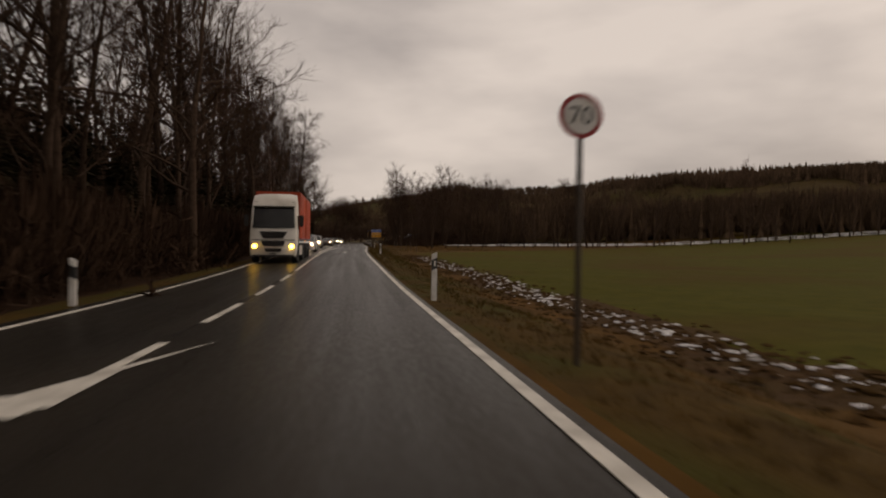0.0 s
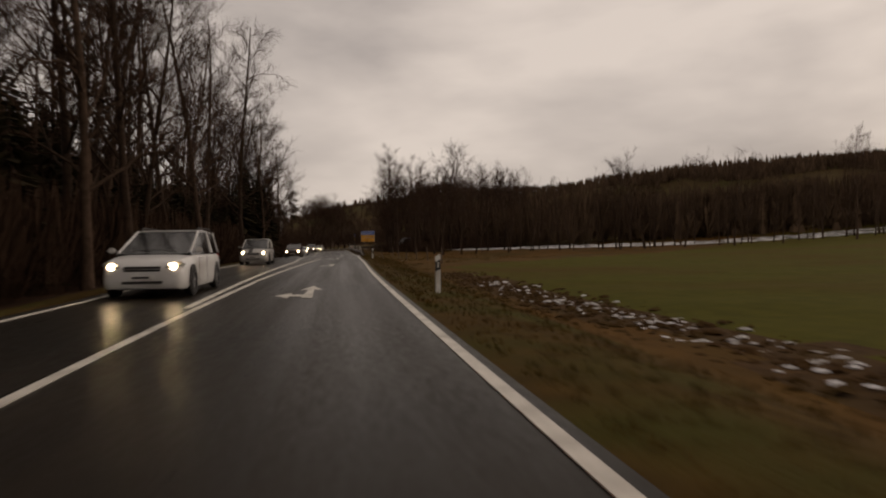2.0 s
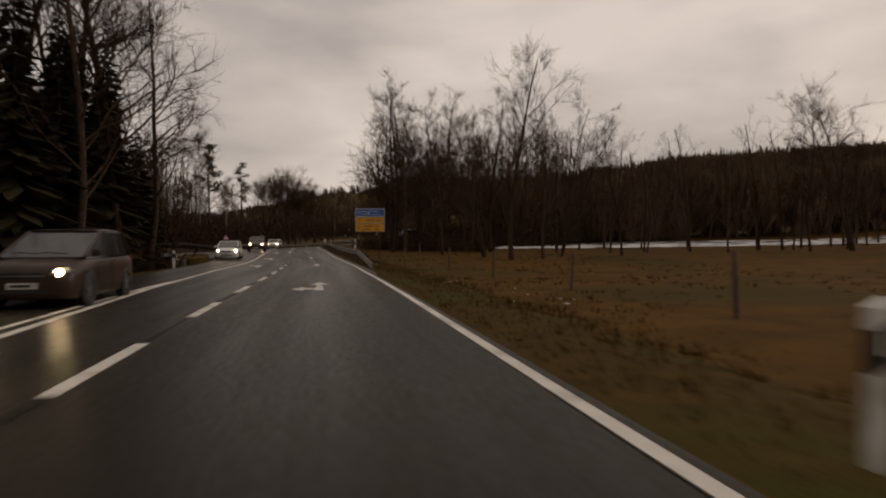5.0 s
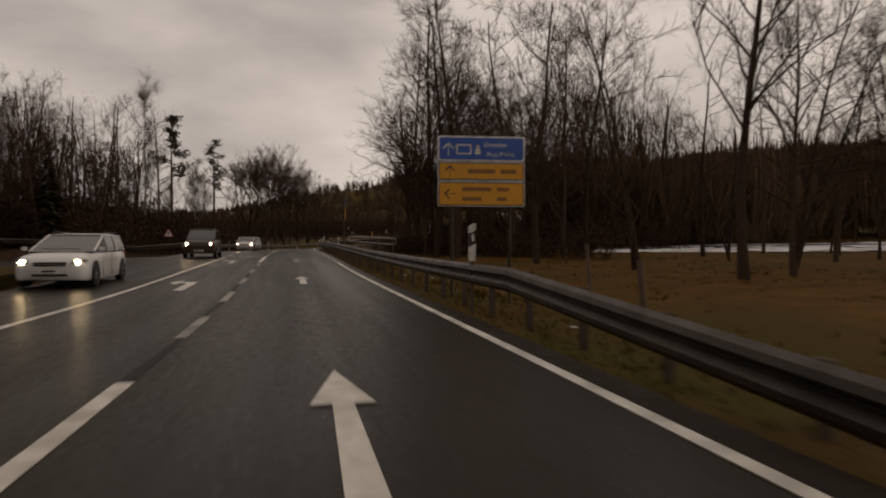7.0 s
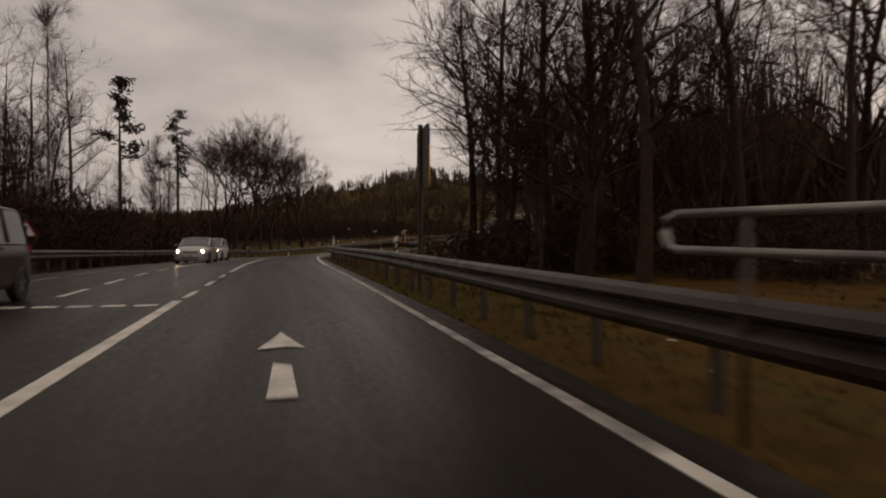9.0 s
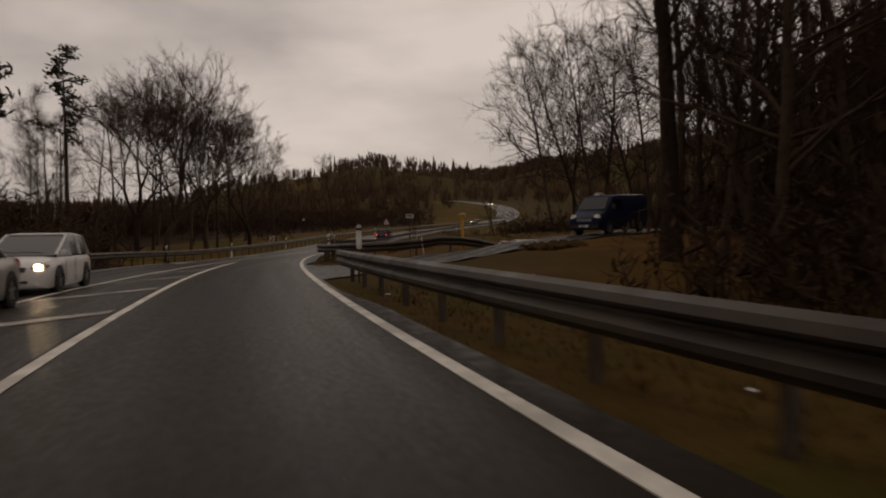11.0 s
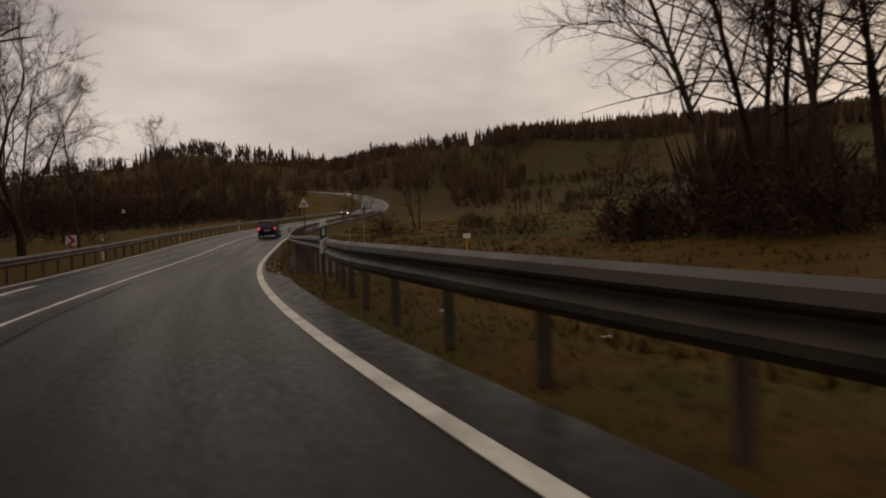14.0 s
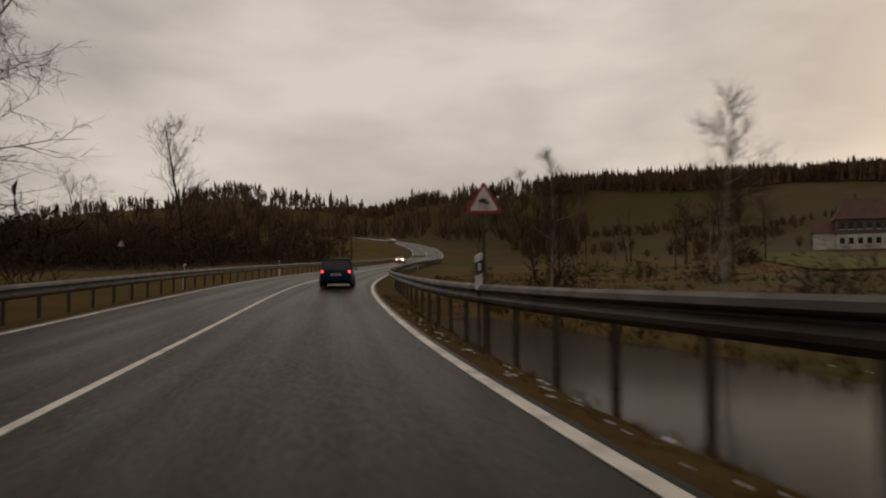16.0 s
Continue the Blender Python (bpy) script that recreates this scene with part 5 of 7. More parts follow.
# young spruces and scrub between the trunks
for row, (l0, n, h0, h1) in enumerate(((4.6, 42, 0.28, 0.50), (7.6, 46, 0.40, 0.66), (11.5, 46, 0.5, 0.8), (17.0, 40, 0.6, 0.95), (24.0, 34, 0.7, 1.0))):
    for k in range(n):
        s = -18 + 208 * (k + rng.uniform(0.1, 0.9)) / n
        extra = 4.5 * float(smooth(108, 140, s))
        p = on_road(s, left_edge(s) + l0 + extra + rng.uniform(-1.0, 1.0))
        if clear_of_lanes(p.x, p.y, 9.5):
            SPRUCE.put(k, p.x, p.y, rng.uniform(h0, h1))
for k in range(30):
    s = -12 + 160 * (k + rng.uniform(0.2, 0.8)) / 30
    p = on_road(s, left_edge(s) + 3.6 + 4.5 * float(smooth(108, 140, s)) + rng.uniform(-0.5, 0.8))
    if clear_of_lanes(p.x, p.y, 9.5):
        SCRUB.put(rng.randrange(3), p.x, p.y, rng.uniform(0.6, 0.95))

for k, (x, y, sc) in enumerate([(-11.0, 150.6, 1.2), (-12.2, 148.0, 1.3), (-11.2, 145.4, 1.25), (-13.2, 151.6, 1.3), (-14.2, 146.6, 1.35), (-12.4, 142.0, 1.3), (-15.6, 150.0, 1.3), (-16.5, 144.0, 1.35)]):
    FOREST.put(k, x, y, sc)
    SPRUCE.put(k, x - 0.9, y + 0.6, 0.6 + 0.12 * (k % 3))
    SPRUCE.put(k + 1, x - 2.2, y - 0.9, 0.85 + 0.1 * (k % 2))
    SCRUB.put(k, x - 0.4, y + 0.2, 0.85)

for k in range(14):                                              # second row behind the first trunks
    s = 8 + 84 * (k + rng.random()) / 14
    p = on_road(s, left_edge(s) + 4.6 + 3.2 * rng.random())
    FOREST.put(k, p.x, p.y, rng.uniform(1.1, 1.45))

# trees beyond the left side road
PINE.put(0, -24.1, 274.2, 1.38)
PINE.put(1, -17.0, 276.0, 1.15)
OAK = Stock([oak_tree("oak_tree", 301 + k, 17.0, 13.0, "old spreading bare oak with a rounded crown") for k in range(2)], "oaks on the slope")
for k, (x, y, sc) in enumerate([(-7.9, 271.0, 1.22), (-11.0, 277.0, 1.15), (0.3, 288.5, 1.05), (-4.2, 278.5, 1.08)]):
    OAK.put(k, x, y, sc)
for x, y, sc, kd in ((0.0, 303.0, 1.1, 1), (4.0, 297.0, 0.75, 2), (-6.5, 294.0, 1.3, 0), (-10.5, 291.0, 1.2, 2)):
    BROAD.put(kd, x, y, sc)
for k, (x, y) in enumerate([(-14.0, 272.0), (-12.6, 275.0), (-6.0, 280.0), (-3.4, 283.0), (-10.0, 282.0), (-1.8, 285.0)]):
    BACKWOOD.put(k, x, y, 0.8 + 0.06 * (k % 3))
for k in range(30):
    y = 208 + 90 * (k + rng.random()) / 30
    x = -24 - 16 * rng.random() + max(0, (y - 235) * 0.14)
    (BIRCH if rng.random() < 0.5 else FOREST).put(rng.randrange(5), x, y, rng.uniform(0.8, 1.1))
BIRCH.put(0, -20.4, 234.0, 1.42)
for k in range(26):
    x, y = rng.uniform(-34, -18.5), rng.uniform(213, 244)
    BACKWOOD.put(k, x, y, rng.uniform(0.85, 1.1))
    if k % 2:
        SCRUB.put(k, x + 1.5, y - 1, rng.uniform(0.9, 1.3))
for k in range(16):
    FOREST.put(k, rng.uniform(-40, -22), rng.uniform(199, 212), rng.uniform(0.75, 1.0))
    SPRUCE.put(k, rng.uniform(-40, -20), rng.uniform(199, 212), rng.uniform(0.5, 0.8))
for row in range(4):
    for k in range(15):
        s = 204 + 48 * (k + rng.random()) / 15
        p = on_road(s, left_edge(s) + 4.6 + 4.2 * row + rng.uniform(-1, 1) + 3.0 * float(s < 216))
        if row == 3 and k % 3 == 0:
            SPRUCE.put(k, p.x, p.y, rng.uniform(0.3, 0.42))
        SCRUB.put(rng.randrange(3), p.x, p.y, rng.uniform(0.8, 1.15) * (1 + 0.28 * row))
for k in range(16):
    BACKWOOD.put(k, rng.uniform(-36, -21), rng.uniform(204, 240), rng.uniform(0.72, 0.95))
for k in range(34):
    x, y = rng.uniform(-75, -32), rng.uniform(190, 300)
    BACKWOOD.put(rng.randrange(5), x, y, rng.uniform(0.7, 1.0))
TALL.put(0, 18.6, 344.0, 0.9)
for k in range(34):                                              # brown thickets on the slope left of the bend
    s = 292 + 115 * (k + rng.random()) / 34
    p = on_road(s, left_edge(s) + 9 + 42 * rng.random())
    SCRUB.put(k, p.x, p.y, rng.uniform(1.3, 2.1))
BROAD.put(1, 9.0, 358.0, 0.8)

# stream-side trees on the right
for k, (x, y, sc, kd) in enumerate([(14.0, 186.0, 1.35, 0), (17.0, 178.0, 1.1, 1), (21.0, 170.5, 1.0, 2), (24.6, 175.0, 1.15, 1), (12.0, 204.0, 1.25, 2), (22.0, 208.0, 1.3, 1), (27.0, 215.0, 1.3, 0)]):
    BROAD.put(kd, x, y, sc)
TALL.put(0, 17.3, 169.0, 1.14)
for k, (x, y, sc) in enumerate([(31.0, 174.0, 0.95), (37.0, 180.0, 0.9), (45.0, 176.0, 0.8), (54.0, 174.0, 1.2), (59.0, 173.5, 1.4), (66.0, 171.0, 1.3), (75.0, 168.0, 1.3), (84.0, 166.0, 1.2), (95.0, 160.0, 1.4), (106.0, 158.0, 1.2)]):
    (ALDER if k % 2 else BROAD).put(k, x, y, sc)
for k in range(84):
    x = 28 + 185 * (k + rng.random()) / 84
    y = 190 - 0.16 * x + rng.uniform(-3, 14)
    (BACKWOOD if k % 8 else ALDER).put(rng.randrange(5), x, y, rng.uniform(0.65, 1.05))
for k in range(22):
    t = (k + rng.random()) / 22
    x, y = 7.5 + 12 * t + rng.uniform(-1.2, 1.2), 214 - 22 * t + rng.uniform(-2, 2)
    SCRUB.put(rng.randrange(3), x, y, rng.uniform(0.6, 1.0))
for k in range(28):
    x = 34 + 110 * (k + rng.random()) / 28
    BACKWOOD.put(rng.randrange(4), x, 240 - 0.25 * x + rng.uniform(-2, 6), rng.uniform(0.5, 0.8))
for k, (x, y, sc) in enumerate([(28.0, 227.0, 1.3), (31.0, 232.0, 1.25), (20.5, 221.5, 1.2), (26.0, 221.0, 1.3), (33.0, 224.0, 1.25), (18.0, 215.0, 1.2), (29.0, 236.5, 1.2)]):
    if clear_of_lanes(x, y, 3.2):
        FOREST.put(k, x, y, sc)
for k, (x, y) in enumerate([(18.2, 228.0), (20.0, 229.5), (22.5, 230.0), (19.0, 224.5), (24.5, 231.0), (21.5, 226.5), (17.5, 221.0), (26.5, 228.5), (22.0, 219.0), (15.5, 212.0)]):
    SCRUB.put(k, x + 1.2, y - 1.5, 1.0 + 0.12 * (k % 3))
for k in range(24):
    x, y = rng.uniform(19, 40), rng.uniform(212, 229)
    if clear_of_lanes(x, y, 5):
        SCRUB.put(k, x, y, rng.uniform(0.9, 1.4))
for k, (x, y, sc) in enumerate([(28.4, 257.6, 1.3), (30.2, 258.8, 1.4), (29.8, 255.6, 1.45), (31.6, 257.4, 1.4), (34.0, 255.2, 1.4), (36.4, 257.0, 1.5), (39.5, 255.0, 1.4), (42.5, 256.4, 1.4), (46.0, 254.0, 1.4), (33.0, 259.5, 1.3), (49.5, 256.5, 1.4)]):
    ALDER.put(k, x, y, sc, rz=rng.uniform(-0.85, -0.3))
for x, y, sc in ((10.2, 201.0, 1.45), (11.0, 206.0, 1.45), (10.5, 211.0, 1.4), (11.2, 197.5, 1.45), (16.5, 199.0, 1.3)):
    FOREST.put(int(x), x, y, sc)
for k in range(24):                                              # thicket under the alders
    SCRUB.put(k, rng.uniform(23, 51), rng.uniform(253, 263), rng.uniform(0.55, 1.0))
for k in range(30):                                              # wood at the foot of the slope
    x = rng.uniform(45, 80)
    y = 253.6 + (x - 3.0) / 1.95 - rng.uniform(0, 9)
    (BACKWOOD if k % 3 else SCRUB).put(k, x, y, rng.uniform(0.5, 0.75) if k % 3 else rng.uniform(1.0, 1.4))
LEANING = Stock([bare_tree("alder_tree", 47, 20, first=0.28, limbs=34, spread=0.33, rise=-0.15, lean=-0.24, r0=0.19, sub=8, twigs=9, label="leaning bare alder with long drooping branches")], "alders along the stream")
LEANING.put(0, 27.2, 259.1, 1.0, rz=-0.84)
BIRCH.put(0, 17.8, 277.2, 0.31)
BIRCH.put(1, 20.7, 286.0, 0.34)
for k in range(64):                                              # bare wood behind the lane
    x, y = rng.uniform(27.5, 52), rng.uniform(224, 246)
    if x > 1.30 * (y - 214.2) and x > 1.55 * (y - 221.6) and clear_of_lanes(x, y, 4):
        BACKWOOD.put(k, x, y, rng.uniform(1.1, 1.4))
EDGE = Stock([bare_tree("roadside_tree", 95, 15, first=0.34, limbs=16, spread=0.20, rise=0.8, r0=0.27, label="stout bare tree beside the lane")], "trees beside the lane")
EDGE.put(0, 17.9, 228.9, 1.0)
EDGE.put(0, 10.6, 219.3, 1.15)
BROAD.put(1, 11.8, 217.2, 1.05)
BROAD.put(2, 12.6, 219.5, 1.0)
for k, (x, y, sc) in enumerate([(18.9, 228.4, 1.0), (19.2, 225.6, 1.05), (20.8, 226.6, 1.1), (22.6, 227.6, 1.1), (20.3, 223.6, 1.1), (24.2, 229.2, 1.1)]):
    FOREST.put(k, x, y, sc)
FOREST.put(2, 34.5, 245.4, 1.2)
FOREST.put(0, 36.2, 246.0, 1.3)
for k, (x, y, sc) in enumerate([(9.8, 209.5, 1.1), (10.2, 204.5, 1.2), (9.6, 214.0, 1.05), (9.8, 199.0, 1.2), (14.5, 206.5, 1.35)]):
    BROAD.put(k, x, y, sc)
for k, (x, y, sc) in enumerate([(20.5, 197.5, 1.3), (24.0, 200.5, 1.4)]):
    FOREST.put(k, x, y, sc)
for x, y, sc in ((168.0, 398.0, 1.35), (176.0, 402.0, 1.15), (188.0, 404.0, 1.1), (150.0, 392.0, 0.9)):
    BROAD.put(int(x), x, y, sc)
TALL.put(1, 44.0, 317.0, 0.62)
for k in range(12):                                              # thicket at the meadow's far hedge
    SCRUB.put(k, rng.uniform(68, 84), rng.uniform(280, 294), rng.uniform(1.1, 1.5))
    BACKWOOD.put(k, rng.uniform(66, 86), rng.uniform(282, 297), rng.uniform(0.4, 0.55))
for k in range(18):
    x, y = rng.uniform(24, 85), rng.uniform(272, 335)
    if x - np.interp(y, R_Y, R_X) > 8 and not open_meadow(x, y):
        SCRUB.put(k, x, y, rng.uniform(0.4, 0.75))
for k in range(22):
    x, y = rng.uniform(30, 100), rng.uniform(300, 380)
    if abs(x - np.interp(y, R_Y, R_X)) > 9 and not open_meadow(x, y):
        BACKWOOD.put(k, x, y, rng.uniform(0.35, 0.6))

# ---------------- woods on the hills ----------------
def woods():
    rnd = random.Random(9)
    vs, fs = [], []
    # deep wood behind the roadside trees, and the wood across the wet meadow
    close = [(rnd.uniform(-150, -46), rnd.uniform(-70, 330)) for _ in range(900)]
    near_wood = [(rnd.uniform(-46, -25), rnd.uniform(-40, 185)) for _ in range(520)]
    near_wood = [q for q in near_wood if clear_of_lanes(q[0], q[1], 11)]
    close += [(q, 243 - 0.25 * q + rnd.uniform(0, 26)) for q in (rnd.uniform(78, 260) for _ in range(380))]

    def spruce_far(x, y, z, h):
        b = len(vs)
        r = h * rnd.uniform(0.11, 0.17)
        for q, rr in ((0.05, 1.0), (0.38, 0.7), (0.68, 0.4)):
            k0 = len(vs)
            for k in range(6):
                a = k * 1.047 + rnd.random()
                j = rnd.uniform(0.7, 1.15)
                vs.append((x + math.cos(a) * r * rr * j, y + math.sin(a) * r * rr * j, z + h * q))
            vs.append((x, y, z + h * min(1.0, q + 0.45)))
            for k in range(6):
                fs.append((k0 + k, k0 + (k + 1) % 6, k0 + 6))

    def leafless_far(x, y, z, h, blades=20, slim=1.0):
        """A leafless crown: a fan of limbs from the bole out to a rounded outline."""
        wide = rnd.uniform(0.24, 0.36)
        for _ in range(blades):
            a, e = rnd.uniform(0, 6.283), rnd.uniform(-0.35, 1.45)
            k = rnd.uniform(0.75, 1.08)
            r, top = h * wide * math.cos(e) * k, h * (0.50 + 0.50 * math.sin(e) * k)
            low = h * rnd.uniform(0.0, 0.30)
            w = h * rnd.uniform(0.020, 0.042) * slim
            ca, sa = math.cos(a), math.sin(a)
            ox, oy = rnd.gauss(0, 0.06) * h, rnd.gauss(0, 0.06) * h
            m = rnd.uniform(0.6, 0.85)
            xm, ym, zm = x + ox + ca * r * m, y + oy + sa * r * m, z + low + (top - low) * m
            b = rnd.uniform(0, 3.14)
            dx, dy = math.cos(b) * w, math.sin(b) * w
            k0 = len(vs)
            vs.extend([(x + ox, y + oy, z + low * 0.5), (xm + dx, ym + dy, zm), (xm - dx, ym - dy, zm), (x + ox + ca * r, y + oy + sa * r, z + top)])
            fs.append((k0, k0 + 1, k0 + 3, k0 + 2))

    spots = []
    for _ in range(2600):
        az, d = rnd.uniform(-4, 46), rnd.uniform(640, 930)
        spots.append((az, d, 7 + d * math.sin(radians(az)), 269 + d * math.cos(radians(az))))
    for _ in range(5200):
        az, d = rnd.uniform(38, 80), rnd.uniform(375, 640)
        spots.append((az, d, 7 + d * math.sin(radians(az)), 269 + d * math.cos(radians(az))))
    for _ in range(26000):
        az = rnd.uniform(-75, 100)
        d = rnd.uniform(95, 640)
        x, y = 7 + d * math.sin(radians(az)), 269 + d * math.cos(radians(az))
        spots.append((az, d, x, y))
    xs, ys = np.array([s_[2] for s_ in spots]), np.array([s_[3] for s_ in spots])
    zs = ground_z(xs, ys)
    i = ((xs[:, None] - R_X[::4]) ** 2 + (ys[:, None] - R_Y[::4]) ** 2)
    rd = np.sqrt(i.min(1))
    near = i.argmin(1) * 4
    uu = (xs - R_X[near]) * np.cos(R_TH[near]) - (ys - R_Y[near]) * np.sin(R_TH[near])
    cz = ground_z(np.array([a for a, b in close]), np.array([b for a, b in close]))
    close_faces = list(zip(close, cz))
    nz = ground_z(np.array([a for a, b in near_wood]), np.array([b for a, b in near_wood]))
    # hedges and thickets on the far meadow
    brush = []
    for _ in range(2600):
        x, y = rnd.uniform(52, 270), rnd.uniform(282, 480)
        if noise.noise((x / 46, y / 30, 3.0)) > 0.20 and not (x < 150 and open_meadow(x, y)):
            brush.append((x, y))
    bz = ground_z(np.array([a for a, b in brush]), np.array([b for a, b in brush]))
    bd = np.sqrt(((np.array([a for a, b in brush])[:, None] - R_X[::4]) ** 2 + (np.array([b for a, b in brush])[:, None] - R_Y[::4]) ** 2).min(1))
    for (x, y), z, d in zip(brush, bz, bd):
        if d > 20:
            leafless_far(x, y, z - 0.4, rnd.uniform(1.8, 4.6), 44, 0.5)
    brush_vs, brush_fs = list(vs), list(fs)
    vs.clear()
    fs.clear()
    edge, tall_edge, slope_edge = [], [], []
    for _ in range(560):                                         # brush along the edge of the roadside wood
        s_ = rnd.uniform(-16, 128)
        p = on_road(s_, left_edge(s_) + 2.7 + 4.5 * float(smooth(108, 140, s_)) + abs(rnd.gauss(0, 1.6)))
        if clear_of_lanes(p.x, p.y, 9.5):
            edge.append((p.x, p.y))
    for _ in range(420):                                         # and of the wood behind the far rail of the bend
        s_ = rnd.uniform(252, 420)
        p = on_road(s_, left_edge(s_) + 24 + 32 * rnd.random() ** 1.5)
        edge.append((p.x, p.y))
    for _ in range(150):                                         # dark wood behind the lane
        x, y = rnd.uniform(30, 66), rnd.uniform(218, 247)
        if x > 1.25 * (y - 214.2) and x > 1.5 * (y - 221.6) and clear_of_lanes(x, y, 4):
            tall_edge.append((x, y))
    for _ in range(110):                                         # and at the foot of the slope
        x = rnd.uniform(44, 84)
        slope_edge.append((x, 253.6 + (x - 3.0) / 1.95 - rnd.uniform(0, 10)))
    for (x, y), z in zip(slope_edge, ground_z(np.array([a for a, b in slope_edge]), np.array([b for a, b in slope_edge]))):
        leafless_far(x, y, z - 0.3, rnd.uniform(4.5, 9), 56, 0.34)
    for (x, y), z in zip(tall_edge, ground_z(np.array([a for a, b in tall_edge]), np.array([b for a, b in tall_edge]))):
        leafless_far(x, y, z - 0.3, rnd.uniform(9, 15), 60, 0.32)
    dark = [(x, 246 - 0.25 * x + rnd.uniform(0, 14)) for x in (rnd.uniform(36, 185) for _ in range(190))]
    for (x, y), z in zip(dark, ground_z(np.array([a for a, b in dark]), np.array([b for a, b in dark]))):   # wood across the wet meadow
        leafless_far(x, y, z - 0.3, (rnd.uniform(10, 12.5) if x < 62 else rnd.uniform(13, 17.5)), 60, 0.32)
    slope_vs, slope_fs = list(vs), list(fs)
    vs.clear()
    fs.clear()
    for (x, y), z in zip(edge, ground_z(np.array([a for a, b in edge]), np.array([b for a, b in edge]))):
        leafless_far(x, y, z - 0.3, rnd.uniform(2.2, 4.4) * (1.0 if y < 200 else 1.25), 64, 0.30)
    edge_vs, edge_fs = list(vs), list(fs)
    vs.clear()
    fs.clear()
    for (x, y), z in close_faces:
        if rnd.random() < 0.4:
            spruce_far(x, y, z - 0.5, rnd.uniform(8, 13))
        else:
            leafless_far(x, y, z - 0.5, rnd.uniform(7, 12))
    for (x, y), z in zip(near_wood, nz):
        (spruce_far if rnd.random() < 0.45 else leafless_far)(x, y, z - 0.5, rnd.uniform(8, 14))
    count = 0
    for (az, d, x, y), z, r, u in zip(spots, zs, rd, uu):
        if r < 26 or (u > 0 and d < 140) or (u < 0 and r < 62 and d < 190):
            continue
        wooded = False
        if az < 26:
            wooded = u < -20 or d > 260
        elif az < 41.5:
            wooded = d > 150
        else:
            wooded = d > 385 + 30 * math.sin(az * 0.35) 
        if not wooded or count > 12500:
            continue
        keep = 1.0 if d > 360 else 0.75
        if rnd.random() > keep:
            continue
        count += 1
        h = rnd.uniform(8, 13) * (0.85 if d < 300 else 1.0) * (0.8 if az < 8 else 1.0)
        conif = noise.noise((x / 90, y / 90, 7.0)) + (0.12 if d > 380 and az > 25 else -0.28)
        if conif + rnd.uniform(-0.25, 0.25) > 0:
            spruce_far(x, y, z - 0.5, h * rnd.uniform(0.75, 1.2))
        else:
            leafless_far(x, y, z - 0.5, h, 16 if d > 300 else 24)
    return vs, fs, brush_vs, brush_fs, edge_vs, edge_fs, slope_vs, slope_fs


vs, fs, bvs, bfs, evs, efs, svs, sfs = woods()
tagged(new("hill_woods", mesh("hill_woods", vs, fs, M_WOODS)), "dark mixed winter woods covering the hills", "woods", kind="stuff")
# darker than the other brush: shade under the trees is put into its colour
tagged(new("wood_edge_brush", mesh("wood_edge_brush", evs, efs, M_TWIG)), "leafless brush along the edge of the woods, coloured darker for shade under the trees", "brush", kind="stuff")
tagged(new("slope_wood", mesh("slope_wood", svs, sfs, M_WOODS)), "bare brown wood at the foot of the slope", "woods", kind="stuff")
tagged(new("meadow_brush", mesh("meadow_brush", bvs, bfs, M_BRUSH)), "low brown leafless hedges and thickets on the slope", "hedge", kind="stuff")


# ---------------- grass, clods, snow ----------------
def verge_grass():
    rnd = random.Random(21)
    vs, fs = [], []
    for _ in range(26000):
        s = rnd.uniform(2, 300)
        u = 0.42 + abs(rnd.gauss(0, 2.6))
        if 217 < s < 231:
            continue
        if s > 142 and u > 5.5:
            continue
        p = on_road(s, -u)
        x, y = p.x, p.y
        h = rnd.uniform(0.03, 0.11) * (0.6 if u < 0.9 else 1.0)
        spots.append((x, y, h))
    xs, ys = np.array([a for a, b, c in spots]), np.array([b for a, b, c in spots])
    zs = ground_z(xs, ys)
    for (x, y, h), z in zip(spots, zs):
        for k in range(3):
            a = rnd.uniform(0, 6.28)
            dx, dy = math.cos(a), math.sin(a)
            ox, oy = rnd.gauss(0, 0.05), rnd.gauss(0, 0.05)
            b = len(vs)
            w = 0.012
            vs += [(x + ox - dy * w, y + oy + dx * w, z - 0.03), (x + ox + dy * w, y + oy - dx * w, z - 0.03), (x + ox + dx * h * 0.6, y + oy + dy * h * 0.6, z + h)]
            fs.append((b, b + 1, b + 2))
    return vs, fs


spots = []
vs, fs = verge_grass()
tagged(new("verge_grass", mesh("verge_grass", vs, fs, M_BLADE)), "short dry brown-green grass along the road verge", "grass", kind="stuff")


